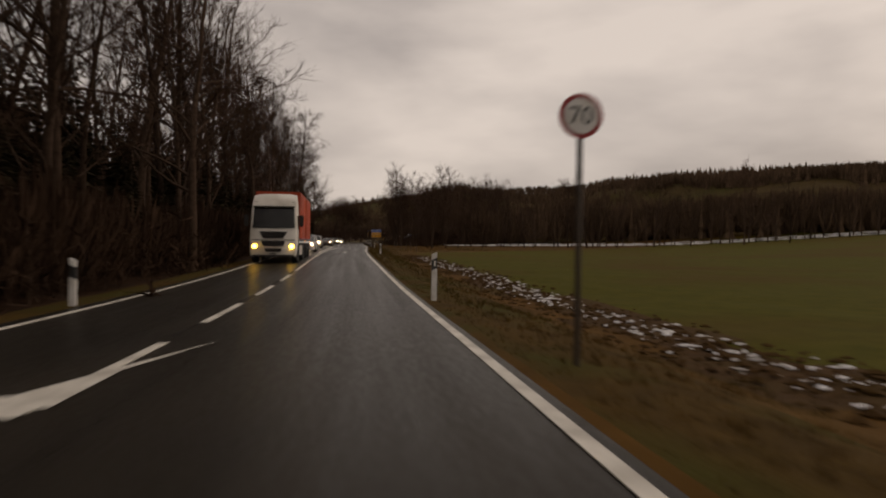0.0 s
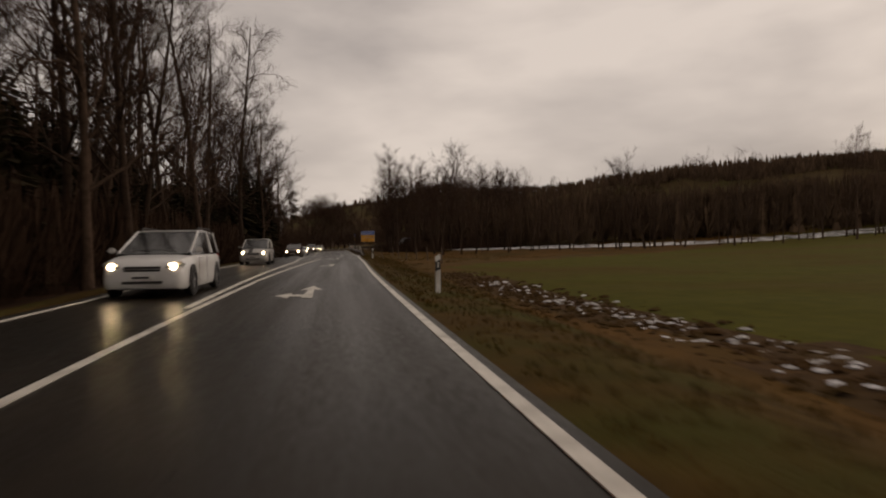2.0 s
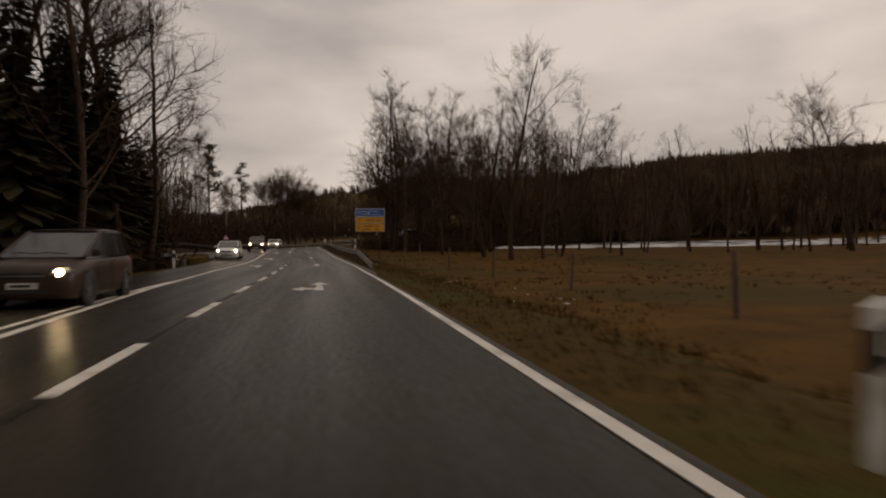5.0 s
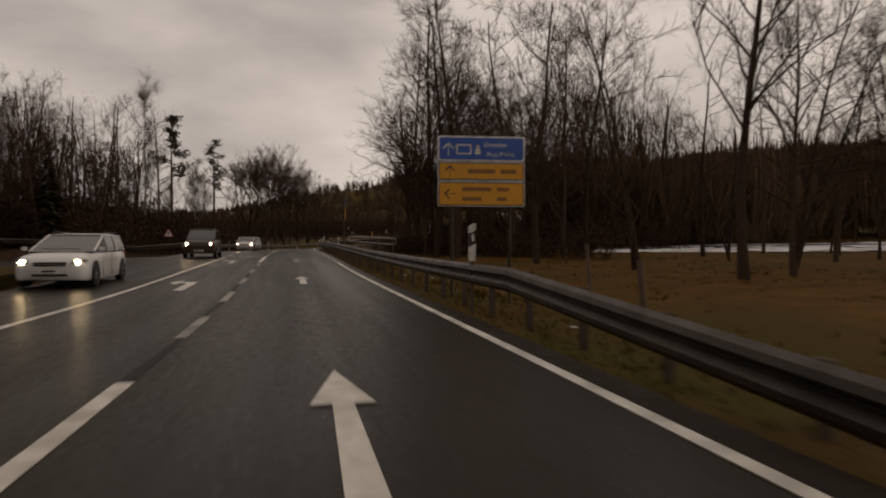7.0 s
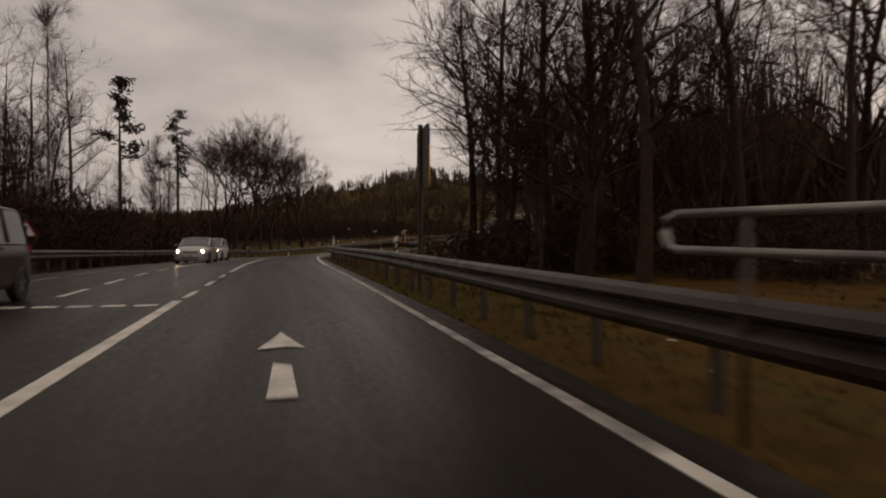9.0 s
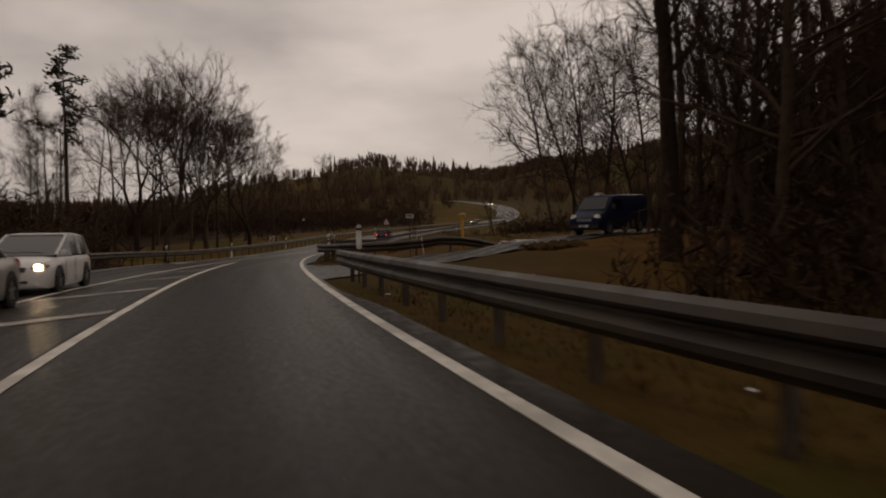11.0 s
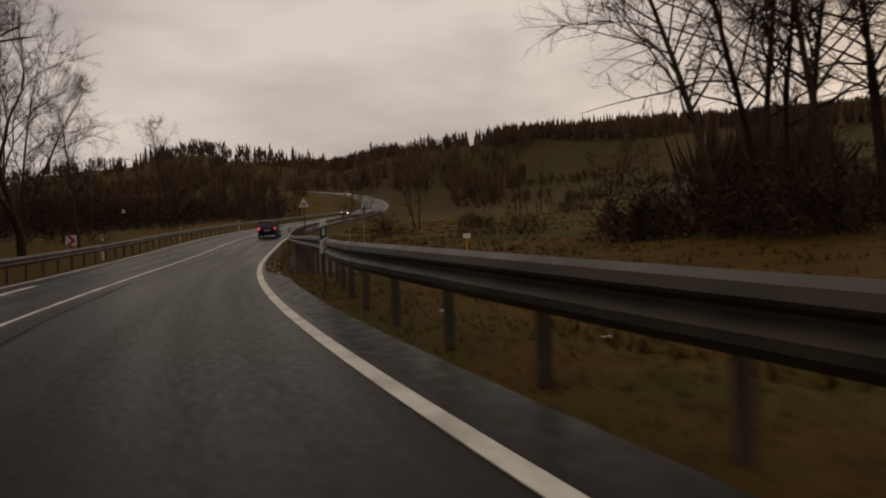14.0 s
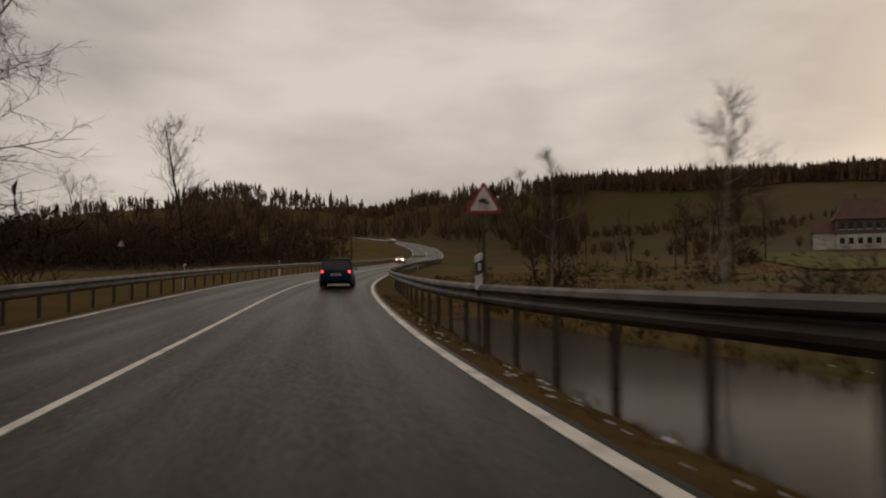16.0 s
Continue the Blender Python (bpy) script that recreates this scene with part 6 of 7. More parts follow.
def meadow_tussocks():
    rnd = random.Random(23)
    at = []
    for _ in range(9000):
        s_, u = rnd.uniform(232, 345), 4.0 + 80 * rnd.random() ** 1.7
        p = on_road(s_, -u)
        if clear_of_lanes(p.x, p.y, 3.0) and noise.noise((p.x / 7, p.y / 7, 1.0)) > -0.25:
            at.append((p.x, p.y))
    for _ in range(3400):
        s_, u = rnd.uniform(104, 206), 2.6 + 26 * rnd.random() ** 1.4
        p = on_road(s_, -u)
        if s_ > 104 + u and noise.noise((p.x / 5, p.y / 5, 2.0)) > -0.1:
            at.append((p.x, p.y))
    vs, fs = [], []
    for (x, y), z in zip(at, ground_z(np.array([a for a, b in at]), np.array([b for a, b in at]))):
        h = rnd.uniform(0.06, 0.18) * (1.0 if y < 215 else 1.5)
        for k in range(5):
            a = rnd.uniform(0, 6.28)
            dx, dy = math.cos(a), math.sin(a)
            ox, oy = rnd.gauss(0, 0.10), rnd.gauss(0, 0.10)
            b = len(vs)
            vs += [(x + ox - dy * 0.03, y + oy + dx * 0.03, z - 0.04), (x + ox + dy * 0.03, y + oy - dx * 0.03, z - 0.04), (x + ox + dx * h * 0.7, y + oy + dy * h * 0.7, z + h * rnd.uniform(0.6, 1.1))]
            fs.append((b, b + 1, b + 2))
    return vs, fs


vs, fs = meadow_tussocks()
tagged(new("meadow_tussocks", mesh("meadow_tussocks", vs, fs, M_BLADE)), "tussocks of dry rough grass on the meadow", "grass", kind="stuff")


def lumps(n, place, size, seed, material, name, label, category, flat=0.5):
    rnd = random.Random(seed)
    vs, fs = [], []
    base = [(1, 0, 0), (0, 1, 0), (-1, 0, 0), (0, -1, 0), (0, 0, 1), (0.7, 0.7, 0.5), (-0.7, 0.7, 0.4), (-0.7, -0.7, 0.5), (0.7, -0.7, 0.4)]
    tri = [(0, 5, 8), (5, 4, 8), (5, 1, 6), (5, 6, 4), (6, 2, 7), (6, 7, 4), (7, 3, 8), (7, 8, 4), (0, 1, 5), (1, 2, 6), (2, 3, 7), (3, 0, 8)]
    pl = [place(rnd) for _ in range(n)]
    xs, ys = np.array([p[0] for p in pl]), np.array([p[1] for p in pl])
    zs = ground_z(xs, ys)
    for (x, y), z in zip(pl, zs):
        r = size * rnd.uniform(0.4, 1.6)
        a = rnd.uniform(0, 6.28)
        b = len(vs)
        k1, k2 = rnd.uniform(0.7, 1.8), rnd.uniform(0.5, 1.0)
        for px, py, pz in base:
            j = rnd.uniform(0.75, 1.25)
            qx, qy = px * r * k1 * j, py * r * k2 * j
            vs.append((x + qx * math.cos(a) - qy * math.sin(a), y + qx * math.sin(a) + qy * math.cos(a), z + 0.02 + pz * r * flat * j))
        fs += [tuple(b + q for q in t) for t in tri]
    return tagged(new(name, mesh(name, vs, fs, material)), label, category, kind="stuff")


def on_strip(s0, s1, u0, u1):
    def f(rnd):
        s = rnd.uniform(s0, s1)
        p = on_road(s, -(u0 + (u1 - u0) * min(1, max(0, rnd.gauss(0.5, 0.22)))))
        return p.x, p.y
    return f


lumps(2100, on_strip(0, 92, 4.0, 8.0), 0.085, 31, M_SOIL, "soil_clods", "brown clods of ploughed soil along the field edge", "soil", 0.7)
lumps(620, on_strip(2, 80, 4.9, 7.6), 0.085, 32, M_SNOW, "snow_remains", "dirty patches of old snow between the clods", "snow", 0.5)
lumps(110, on_strip(120, 300, 1.0, 6.5), 0.05, 33, M_SNOW, "snow_remains", "small scraps of old snow on the verge", "snow", 0.3)


lumps(46, lambda r: (11.0 + r.gauss(0, 0.5), 231.0 + r.gauss(0, 0.35)), 0.10, 38, M_SNOW, "snow_remains", "grey slush heap at the end of the guard rail", "snow", 0.5)
lumps(110, on_strip(257, 292, 0.30, 0.75), 0.028, 37, M_SNOW, "snow_remains", "thin line of slush along the asphalt edge", "snow", 0.3)


def snow_field(rnd):
    x = rnd.uniform(26, 170)
    y = 213 - 0.25 * x + rnd.choice((0, 4, 9, 15, 22)) + rnd.gauss(0, 0.9)
    return x, y


lumps(1300, snow_field, 1.5, 34, M_SNOW, "snow_remains", "long streaks of old snow on the wet meadow behind the trees", "snow", 0.06)

# paved strips outside the edge line, and the wet hollow under the rail
def shoulder(s0, s1, width, material, dz, label):
    vs, fs = strip(s0, s1, lambda s: -0.18 - width * float(smooth(s0, s0 + 5, s)) * (1 - float(smooth(s1 - 5, s1, s))), -0.17, dz, 1.0, 0.25)
    tagged(new("paved_shoulder", mesh("paved_shoulder", vs, fs, material)), label, "road", kind="structure")


shoulder(132, 217, 0.28, M_ASPHALT_OLD, -0.012, "cracked asphalt strip beside the edge line")
shoulder(232, 262, 0.50, M_ASPHALT_OLD, -0.012, "wet asphalt strip beside the edge line in the bend")
vs, fs = strip(259, 298, -4.7, -0.80, 0.0, 1.0)
vs = [Vector((v.x, v.y, -0.16)) for v in vs]
tagged(new("flood_water", mesh("flood_water", vs, fs, M_FLOOD)), "still brown rain water standing in the hollow under the guard rail", "water", kind="structure")


def puddle(x, y, rx, ry, turn, seed, dz=0.057):
    rnd = random.Random(seed)
    pts = []
    for k in range(22):
        a = 2 * math.pi * k / 22
        q = 1 + 0.22 * math.sin(2 * a + seed) + 0.16 * math.sin(3 * a + 2 * seed) + rnd.uniform(-0.06, 0.06)
        px, py = rx * q * math.cos(a), ry * q * math.sin(a)
        pts.append((x + px * math.cos(turn) - py * math.sin(turn), y + px * math.sin(turn) + py * math.cos(turn)))
    zs = ground_z(np.array([p[0] for p in pts]), np.array([p[1] for p in pts]))
    vs = [(p[0], p[1], z + dz) for p, z in zip(pts, zs)]
    tagged(new("puddle", mesh("puddle", vs, [tuple(range(22))], M_WATER)), "shallow rain puddle on worn asphalt", "puddle", "puddles on the asphalt", kind="stuff")


for k, (x, y, rx, ry, a) in enumerate([(3.7, 226.4, 0.5, 0.12, 0.2), (1.4, 228.4, 0.35, 0.05, 0.4)]):
    puddle(x, y, rx, ry, a, k + 1)
lumps(60, lambda r: (r.uniform(9.2, 11.4), 226.3 + r.gauss(0, 0.35)), 0.20, 36, M_SOIL, "soil_heap", "low heap of dark soil beside the lane", "soil", 1.0)


# ---------------- vehicles ----------------
def loft(sections, closed_ends=True):
    """sections: lists of points of equal length, each an open ring from left foot over the top to right foot."""
    bm = bmesh.new()
    rows = [[bm.verts.new(p) for p in sec] for sec in sections]
    n = len(rows[0])
    for a, b in zip(rows, rows[1:]):
        for k in range(n):
            bm.faces.new((a[k], a[(k + 1) % n], b[(k + 1) % n], b[k]))
    if closed_ends:
        bm.faces.new(rows[0][::-1])
        bm.faces.new(rows[-1])
    return bm


def wheel_meshes(r, w):
    bm = bmesh.new()
    prof = [(r * 0.66, -w / 2), (r * 0.93, -w / 2), (r, -w * 0.36), (r, w * 0.36), (r * 0.93, w / 2), (r * 0.66, w / 2)]
    n = 20
    rows = [[bm.verts.new((x, q * math.cos(2 * math.pi * k / n), q * math.sin(2 * math.pi * k / n))) for q, x in prof] for k in range(n)]
    for k in range(n):
        a, b = rows[k], rows[(k + 1) % n]
        for i in range(len(prof)):
            j = (i + 1) % len(prof)
            bm.faces.new((a[i], a[j], b[j], b[i]))
    tyre = mesh_of("tyre", bm, M_TYRE, True)
    bm = bmesh.new()
    cyl(bm, r * 0.67, w * 0.7, (0, 0, 0), 20, turn=TURN_Y)
    for k in range(5):
        box(bm, (0.02, r * 0.10, r * 0.56), (0, 0, 0), 0, Matrix.Rotation(k * 2 * math.pi / 5, 4, "X") @ Matrix.Translation((w * 0.37, 0, r * 0.34)))
        box(bm, (0.02, r * 0.10, r * 0.56), (0, 0, 0), 0, Matrix.Rotation(k * 2 * math.pi / 5, 4, "X") @ Matrix.Translation((-w * 0.37, 0, r * 0.34)))
    rim = mesh_of("rim", bm, M_RIM)
    return tyre, rim


def add_wheel(parent, meshes, x, y, r):
    wl = part("wheel", meshes[0], parent, at=Matrix.Translation((x, y, r)))
    part("rim", meshes[1], wl, "metal rim")


def ring(w, z0, z1, y, crown=0.02, tuck=0.06):
    """Cross-section of a body: sill, bulging side, rounded shoulder, slightly domed top."""
    h = z1 - z0
    half = [(w - tuck, z0), (w - 0.015, z0 + 0.10 * h), (w, z0 + 0.32 * h), (w - 0.004, z0 + 0.62 * h), (w - 0.03, z0 + 0.83 * h), (w - 0.10, z1 - 0.018), (w * 0.62, z1 + crown * 0.7)]
    return [(-x, y, z) for x, z in half] + [(0, y, z1 + crown)] + [(x, y, z) for x, z in half[::-1]]


def car(label, paint, at, length=4.3, width=1.76, height=1.47, tail="hatch", grille=True, lights=True, roof_rails=False, stripe=False, scale=1.0, name="car", belt=0.96, hood=0.90, tall=0.0):
    """A passenger car, its nose towards +y, standing on z = 0."""
    c = thing(name, label, "car", "cars on the road")
    c.matrix_basis = at
    L, w = length / 2, width / 2
    nose, rear = L, -L
    wb_f, wb_r = L - 0.86, -L + 0.78
    b, h = belt + tall, hood + tall
    sill = 0.17 + 0.6 * tall
    secs = [ring(w * 0.78, 0.44, b - 0.20, rear), ring(w * 0.90, 0.30, b - 0.06, rear + 0.04), ring(w * 0.97, 0.24, b + 0.0, rear + 0.22), ring(w, sill + 0.03, b + 0.02, rear + 0.6), ring(w, sill, b, rear + 1.1), ring(w, sill, b, -0.1 * L),
            ring(w, sill, b - 0.01, 0.28 * L), ring(w * 0.99, sill, b - 0.02, 0.44 * L), ring(w * 0.985, sill, h, 0.60 * L), ring(w * 0.97, sill, h - 0.035, 0.76 * L), ring(w * 0.955, sill + 0.01, h - 0.085, nose - 0.26),
            ring(w * 0.92, sill + 0.02, h - 0.15, nose - 0.12), ring(w * 0.84, sill + 0.04, h - 0.23, nose - 0.035), ring(w * 0.72, sill + 0.09, h - 0.31, nose)]
    part("body", mesh_of("body", loft(secs), paint, True), c)
    # cabin
    if tail == "sedan":
        y0, y1, y2, y3 = rear + 0.75, rear + 1.45, -0.06 * L, 0.46 * L
    else:
        y0, y1, y2, y3 = rear + 0.10, rear + (0.55 if tail == "hatch" else 0.40), -0.02 * L, 0.58 * L
    zt = height
    wi, wt_ = w * 0.95, w * 0.79
    gsec = [[(-wi * 0.9, y0, b - 0.05), (-wi * 0.9, y0, b - 0.02), (wi * 0.9, y0, b - 0.02), (wi * 0.9, y0, b - 0.05)],
            [(-wi, y1, b - 0.05), (-wt_, y1, zt - 0.03), (wt_, y1, zt - 0.03), (wi, y1, b - 0.05)],
            [(-wi, y2, b - 0.05), (-wt_, y2, zt - 0.02), (wt_, y2, zt - 0.02), (wi, y2, b - 0.05)],
            [(-wi * 0.95, y3, b - 0.05), (-wi * 0.90, y3, b - 0.02), (wi * 0.90, y3, b - 0.02), (wi * 0.95, y3, b - 0.05)]]
    part("cabin_glass", mesh_of("cabin_glass", loft(gsec), M_GLASS), c, "dark tinted glass")
    rsec = [[(-wt_ - 0.02, y1 - 0.05, zt - 0.055), (-wt_ * 0.86, y1 - 0.05, zt - 0.005), (wt_ * 0.86, y1 - 0.05, zt - 0.005), (wt_ + 0.02, y1 - 0.05, zt - 0.055)],
            [(-wt_ - 0.02, (y1 + y2) / 2, zt - 0.05), (-wt_ * 0.86, (y1 + y2) / 2, zt + 0.03), (wt_ * 0.86, (y1 + y2) / 2, zt + 0.03), (wt_ + 0.02, (y1 + y2) / 2, zt - 0.05)],
            [(-wt_ - 0.02, y2 + 0.04, zt - 0.055), (-wt_ * 0.86, y2 + 0.04, zt), (wt_ * 0.86, y2 + 0.04, zt), (wt_ + 0.02, y2 + 0.04, zt - 0.055)]]
    part("roof", mesh_of("roof", loft(rsec), paint, True), c)
    for sx in (-1, 1):
        for (ya, wa, za), (yb, wb, zb) in (((y3 - 0.02, wi * 0.93, b - 0.02), (y2 + 0.02, wt_, zt - 0.03)), ((y0 + 0.02, wi * 0.92, b - 0.02), (y1 - 0.02, wt_, zt - 0.03)), (((y1 + y2) / 2, wi + 0.003, b - 0.02), ((y1 + y2) / 2 - 0.05, wt_ + 0.004, zt - 0.04))):
            tv, tf = [], []
            ring_tube(tv, tf, [Vector((sx * wa, ya, za)), Vector((sx * wb, yb, zb))], [0.036, 0.030], 5)
            part("pillar", mesh("pillar", tv, tf, paint, True), c)
        mir = boxmesh("mirror", (0.16, 0.10, 0.12), paint, (sx * (w + 0.06), y3 - 0.16, b + 0.06), 0.03)
        part("mirror", mir, c)
        bm = bmesh.new()
        box(bm, (0.40, 0.20, 0.15), (sx * (w - 0.24), nose - 0.135, h - 0.215), 0.05, Matrix.Rotation(-sx * 0.42, 4, "Z") @ Matrix.Rotation(-sx * 0.16, 4, "Y"))
        hl = part("headlight", mesh_of("headlight", bm, M_LAMPGLASS), c, "clear headlight unit")
        part("fog_lamp_recess", boxmesh("fog_lamp_recess", (0.24, 0.08, 0.09), M_CHASSIS, (sx * (w - 0.27), nose - 0.075, 0.36), 0.03, Matrix.Rotation(-sx * 0.35, 4, "Z")), c, "dark fog lamp recess")
        if lights:
            part("lamp", cylmesh("lamp", 0.066, 0.05, M_HEAD, (sx * (w - 0.26), nose - 0.045, h - 0.225), 16, turn=TURN_X), hl, "lit lamp")
        tl_ = part("tail_light", boxmesh("tail_light", (0.20, 0.08, 0.22), M_RED, (sx * (w - 0.17), rear + 0.05, b - 0.15), 0.03), c, "red tail light")
        if lights:
            part("lamp", cylmesh("lamp", 0.055, 0.03, M_TAIL, (sx * (w - 0.17), rear + 0.008, b - 0.15), 14, turn=TURN_X), tl_, "lit red lamp")
        if roof_rails:
            tv, tf = tube([(sx * wt_ * 0.95, y1 + 0.1, zt + 0.02), (sx * wt_ * 0.95, y1 + 0.25, zt + 0.06), (sx * wt_ * 0.95, y2 - 0.25, zt + 0.06), (sx * wt_ * 0.95, y2 - 0.1, zt + 0.02)], 0.016, 6)
            part("roof_rail", mesh("roof_rail", tv, tf, M_CHASSIS), c)
    part("front_bumper", boxmesh("front_bumper", (width * 0.50, 0.08, 0.12), M_CHASSIS, (0, nose - 0.025, 0.335), 0.03), c, "dark lower intake")
    if grille:
        gr = part("grille", boxmesh("grille", (width * 0.44, 0.05, 0.13), M_CHASSIS, (0, nose - 0.018, h - 0.285), 0.02), c, "dark grille")
        part("grille_bar", boxmesh("grille_bar", (width * 0.42, 0.02, 0.022), M_RIM, (0, nose + 0.008, h - 0.28), 0.004), gr)
    fp = part("number_plate", boxmesh("number_plate", (0.52, 0.012, 0.11), M_WHITE, (0, nose + 0.006, 0.44), 0.004), c, "white number plate")
    part("text_bar", boxmesh("text_bar", (0.34, 0.004, 0.05), M_CHASSIS, (0.03, nose + 0.014, 0.44)), fp)
    rp_ = part("number_plate", boxmesh("number_plate", (0.52, 0.012, 0.11), M_WHITE, (0, rear - 0.010, b - 0.30), 0.004), c, "white number plate")
    part("text_bar", boxmesh("text_bar", (0.34, 0.004, 0.05), M_CHASSIS, (0.03, rear - 0.018, b - 0.30)), rp_)
    part("rear_bumper", boxmesh("rear_bumper", (width * 0.88, 0.14, 0.2), M_CHASSIS if tail == "hatch" else paint, (0, rear + 0.05, 0.42), 0.05), c, "rear bumper")
    if stripe:
        ys = [y3, 0.60 * L, 0.76 * L, nose - 0.26, nose - 0.12, nose - 0.03]
        zs = [b + 0.012, h + 0.028, h - 0.007, h - 0.055, h - 0.12, h - 0.20]
        part("bonnet_stripe", mesh("bonnet_stripe", [(x, y, z + 0.006) for y, z in zip(ys, zs) for x in (0.04, 0.26)], [(2 * k, 2 * k + 1, 2 * k + 3, 2 * k + 2) for k in range(5)], M_CHASSIS), c, "dark stripe over the bonnet")
        part("roof_stripe", mesh("roof_stripe", [(x, y, zt + 0.036) for y in (y1, y2) for x in (0.04, 0.26)], [(0, 1, 3, 2)], M_CHASSIS), c, "dark stripe over the roof")
    for sx in (-1, 1):
        for y in (0.20 * L, -0.22 * L):
            part("door_handle", boxmesh("door_handle", (0.03, 0.16, 0.03), paint, (sx * (w + 0.004), y, b - 0.13), 0.008), c)
        for y in (0.34 * L, -0.08 * L):
            part("door_gap", boxmesh("door_gap", (0.006, 0.012, b - sill - 0.16), M_CHASSIS, (sx * w * 0.9985, y, (b + sill) / 2 - 0.02)), c, "dark door gap")
    for sx in (-0.28, 0.22):
        tv, tf = tube([(sx - 0.2, y3 + 0.0, b + 0.045), (sx + 0.28, y3 - 0.06, b + 0.075)], 0.011, 5)
        part("wiper", mesh("wiper", tv, tf, M_CHASSIS), c, "black windscreen wiper")
    tw_ = wheel_meshes(0.315, 0.2)
    for sx in (-1, 1):
        for y in (wb_f, wb_r):
            part("wheel_arch", cylmesh("wheel_arch", 0.365, 0.03, M_CHASSIS, (sx * (w - 0.012), y, 0.34), 20, turn=TURN_Y), c, "dark wheel arch")
    for sx in (-1, 1):
        for y in (wb_f, wb_r):
            add_wheel(c, tw_, sx * (w - 0.075), y, 0.315)
    return c


def facing(s, lat, back=True):
    """Pose on the road; back: towards the oncoming side."""
    p = on_road(s, lat)
    return Matrix.LocRotScale(p + Vector((0, 0, 0.006)), Euler((0, 0, radians(heading(s) + (180 if back else 0)))), (1, 1, 1))


car("dark blue estate car driving ahead with red tail lights lit", M_CARBLUE, facing(307.4, 1.9, False), 4.2, 1.74, 1.50, "wagon", roof_rails=True)
car("white estate car with headlights on", M_CARWHITE, facing(62.6, 5.35), 4.5, 1.76, 1.50, "wagon", roof_rails=True)
car("silver small hatchback with a dark bonnet stripe", M_CARSILVER, facing(86.6, 6.35), 3.7, 1.64, 1.48, "hatch", stripe=True)
car("dark compact car with headlights on", M_CARDARK, facing(122.5, 7.1), 4.1, 1.72, 1.48, "hatch")
car("white estate car with a large dark grille", M_CARWHITE, facing(165.2, 8.6), 4.7, 1.84, 1.44, "wagon", roof_rails=True)
car("dark brown off-road car with headlights on", M_CARDARK, facing(187.2, 7.6), 4.4, 1.82, 1.72, "wagon", tall=0.14)
car("silver saloon with headlights on", M_CARSILVER, facing(215.2, 6.8), 4.5, 1.78, 1.42, "sedan")
car("white hatchback with headlights on", M_CARWHITE, facing(221.8, 7.0), 4.1, 1.74, 1.48, "hatch")
car("dark car with bright headlights on the far road", M_CARDARK, facing(408.0, 6.3), 4.3, 1.76, 1.46, "hatch")
car("silver car far up the road with headlights on", M_CARSILVER, facing(506.0, 6.2), 4.3, 1.76, 1.46, "sedan")


def van(at):
    v = thing("van", "dark blue van with white roof box on the lane", "van")
    v.matrix_basis = at
    w = 0.95
    secs = [ring(w * 0.95, 0.35, 1.90, -2.4, 0.04), ring(w, 0.28, 1.95, -2.2, 0.05), ring(w, 0.26, 1.97, 0.6, 0.05), ring(w, 0.26, 1.93, 1.05, 0.04), ring(w, 0.26, 1.22, 1.75, 0.03), ring(w * 0.97, 0.26, 1.05, 2.15, 0.03), ring(w * 0.90, 0.30, 0.85, 2.42, 0.02)]
    part("body", mesh_of("body", loft(secs), M_CARBLUE, True), v)
    vs = [(-0.80, 1.72, 1.28), (0.80, 1.72, 1.28), (0.70, 1.10, 1.88), (-0.70, 1.10, 1.88)]
    vs = [(a, b + 0.035, c + 0.02) for a, b, c in vs]
    part("windscreen", mesh("windscreen", vs, [(0, 1, 2, 3)], M_GLASS), v, "dark windscreen")
    for sx in (-1, 1):
        part("side_window", boxmesh("side_window", (0.02, 0.9, 0.48), M_GLASS, (sx * (w - 0.005), 0.75, 1.52), 0.006), v, "dark side window")
        part("mirror", boxmesh("mirror", (0.2, 0.1, 0.26), M_CHASSIS, (sx * (w + 0.12), 1.35, 1.42), 0.03), v)
        hl = part("headlight", boxmesh("headlight", (0.34, 0.18, 0.26), M_REFLECT, (sx * 0.68, 2.28, 0.92), 0.06), v, "large clear headlight")
    part("grille", boxmesh("grille", (0.86, 0.06, 0.14), M_RIM, (0, 2.42, 0.78), 0.02), v, "chrome grille")
    part("bumper", boxmesh("bumper", (1.7, 0.2, 0.26), M_CHASSIS, (0, 2.38, 0.46), 0.06), v, "dark bumper")
    npl = part("number_plate", boxmesh("number_plate", (0.52, 0.012, 0.11), M_WHITE, (0, 2.485, 0.48), 0.003), v, "white number plate")
    part("text_bar", boxmesh("text_bar", (0.34, 0.004, 0.05), M_CHASSIS, (0.03, 2.493, 0.48)), npl)
    part("roof_box", boxmesh("roof_box", (0.36, 0.45, 0.14), M_WHITE, (0.1, 0.75, 2.05), 0.05), v, "white box on the roof")
    wm = wheel_meshes(0.33, 0.22)
    for sx in (-1, 1):
        for y in (1.55, -1.5):
            add_wheel(v, wm, sx * (w - 0.08), y, 0.33)
    return v


vz = float(np.interp(14.6, SIDE_R_LINE[:, 0], SIDE_R_LINE[:, 2]))
van(Matrix.LocRotScale((17.2, 233.6, vz + 0.12), Euler((radians(-3), 0, radians(118))), (1, 1, 1)))


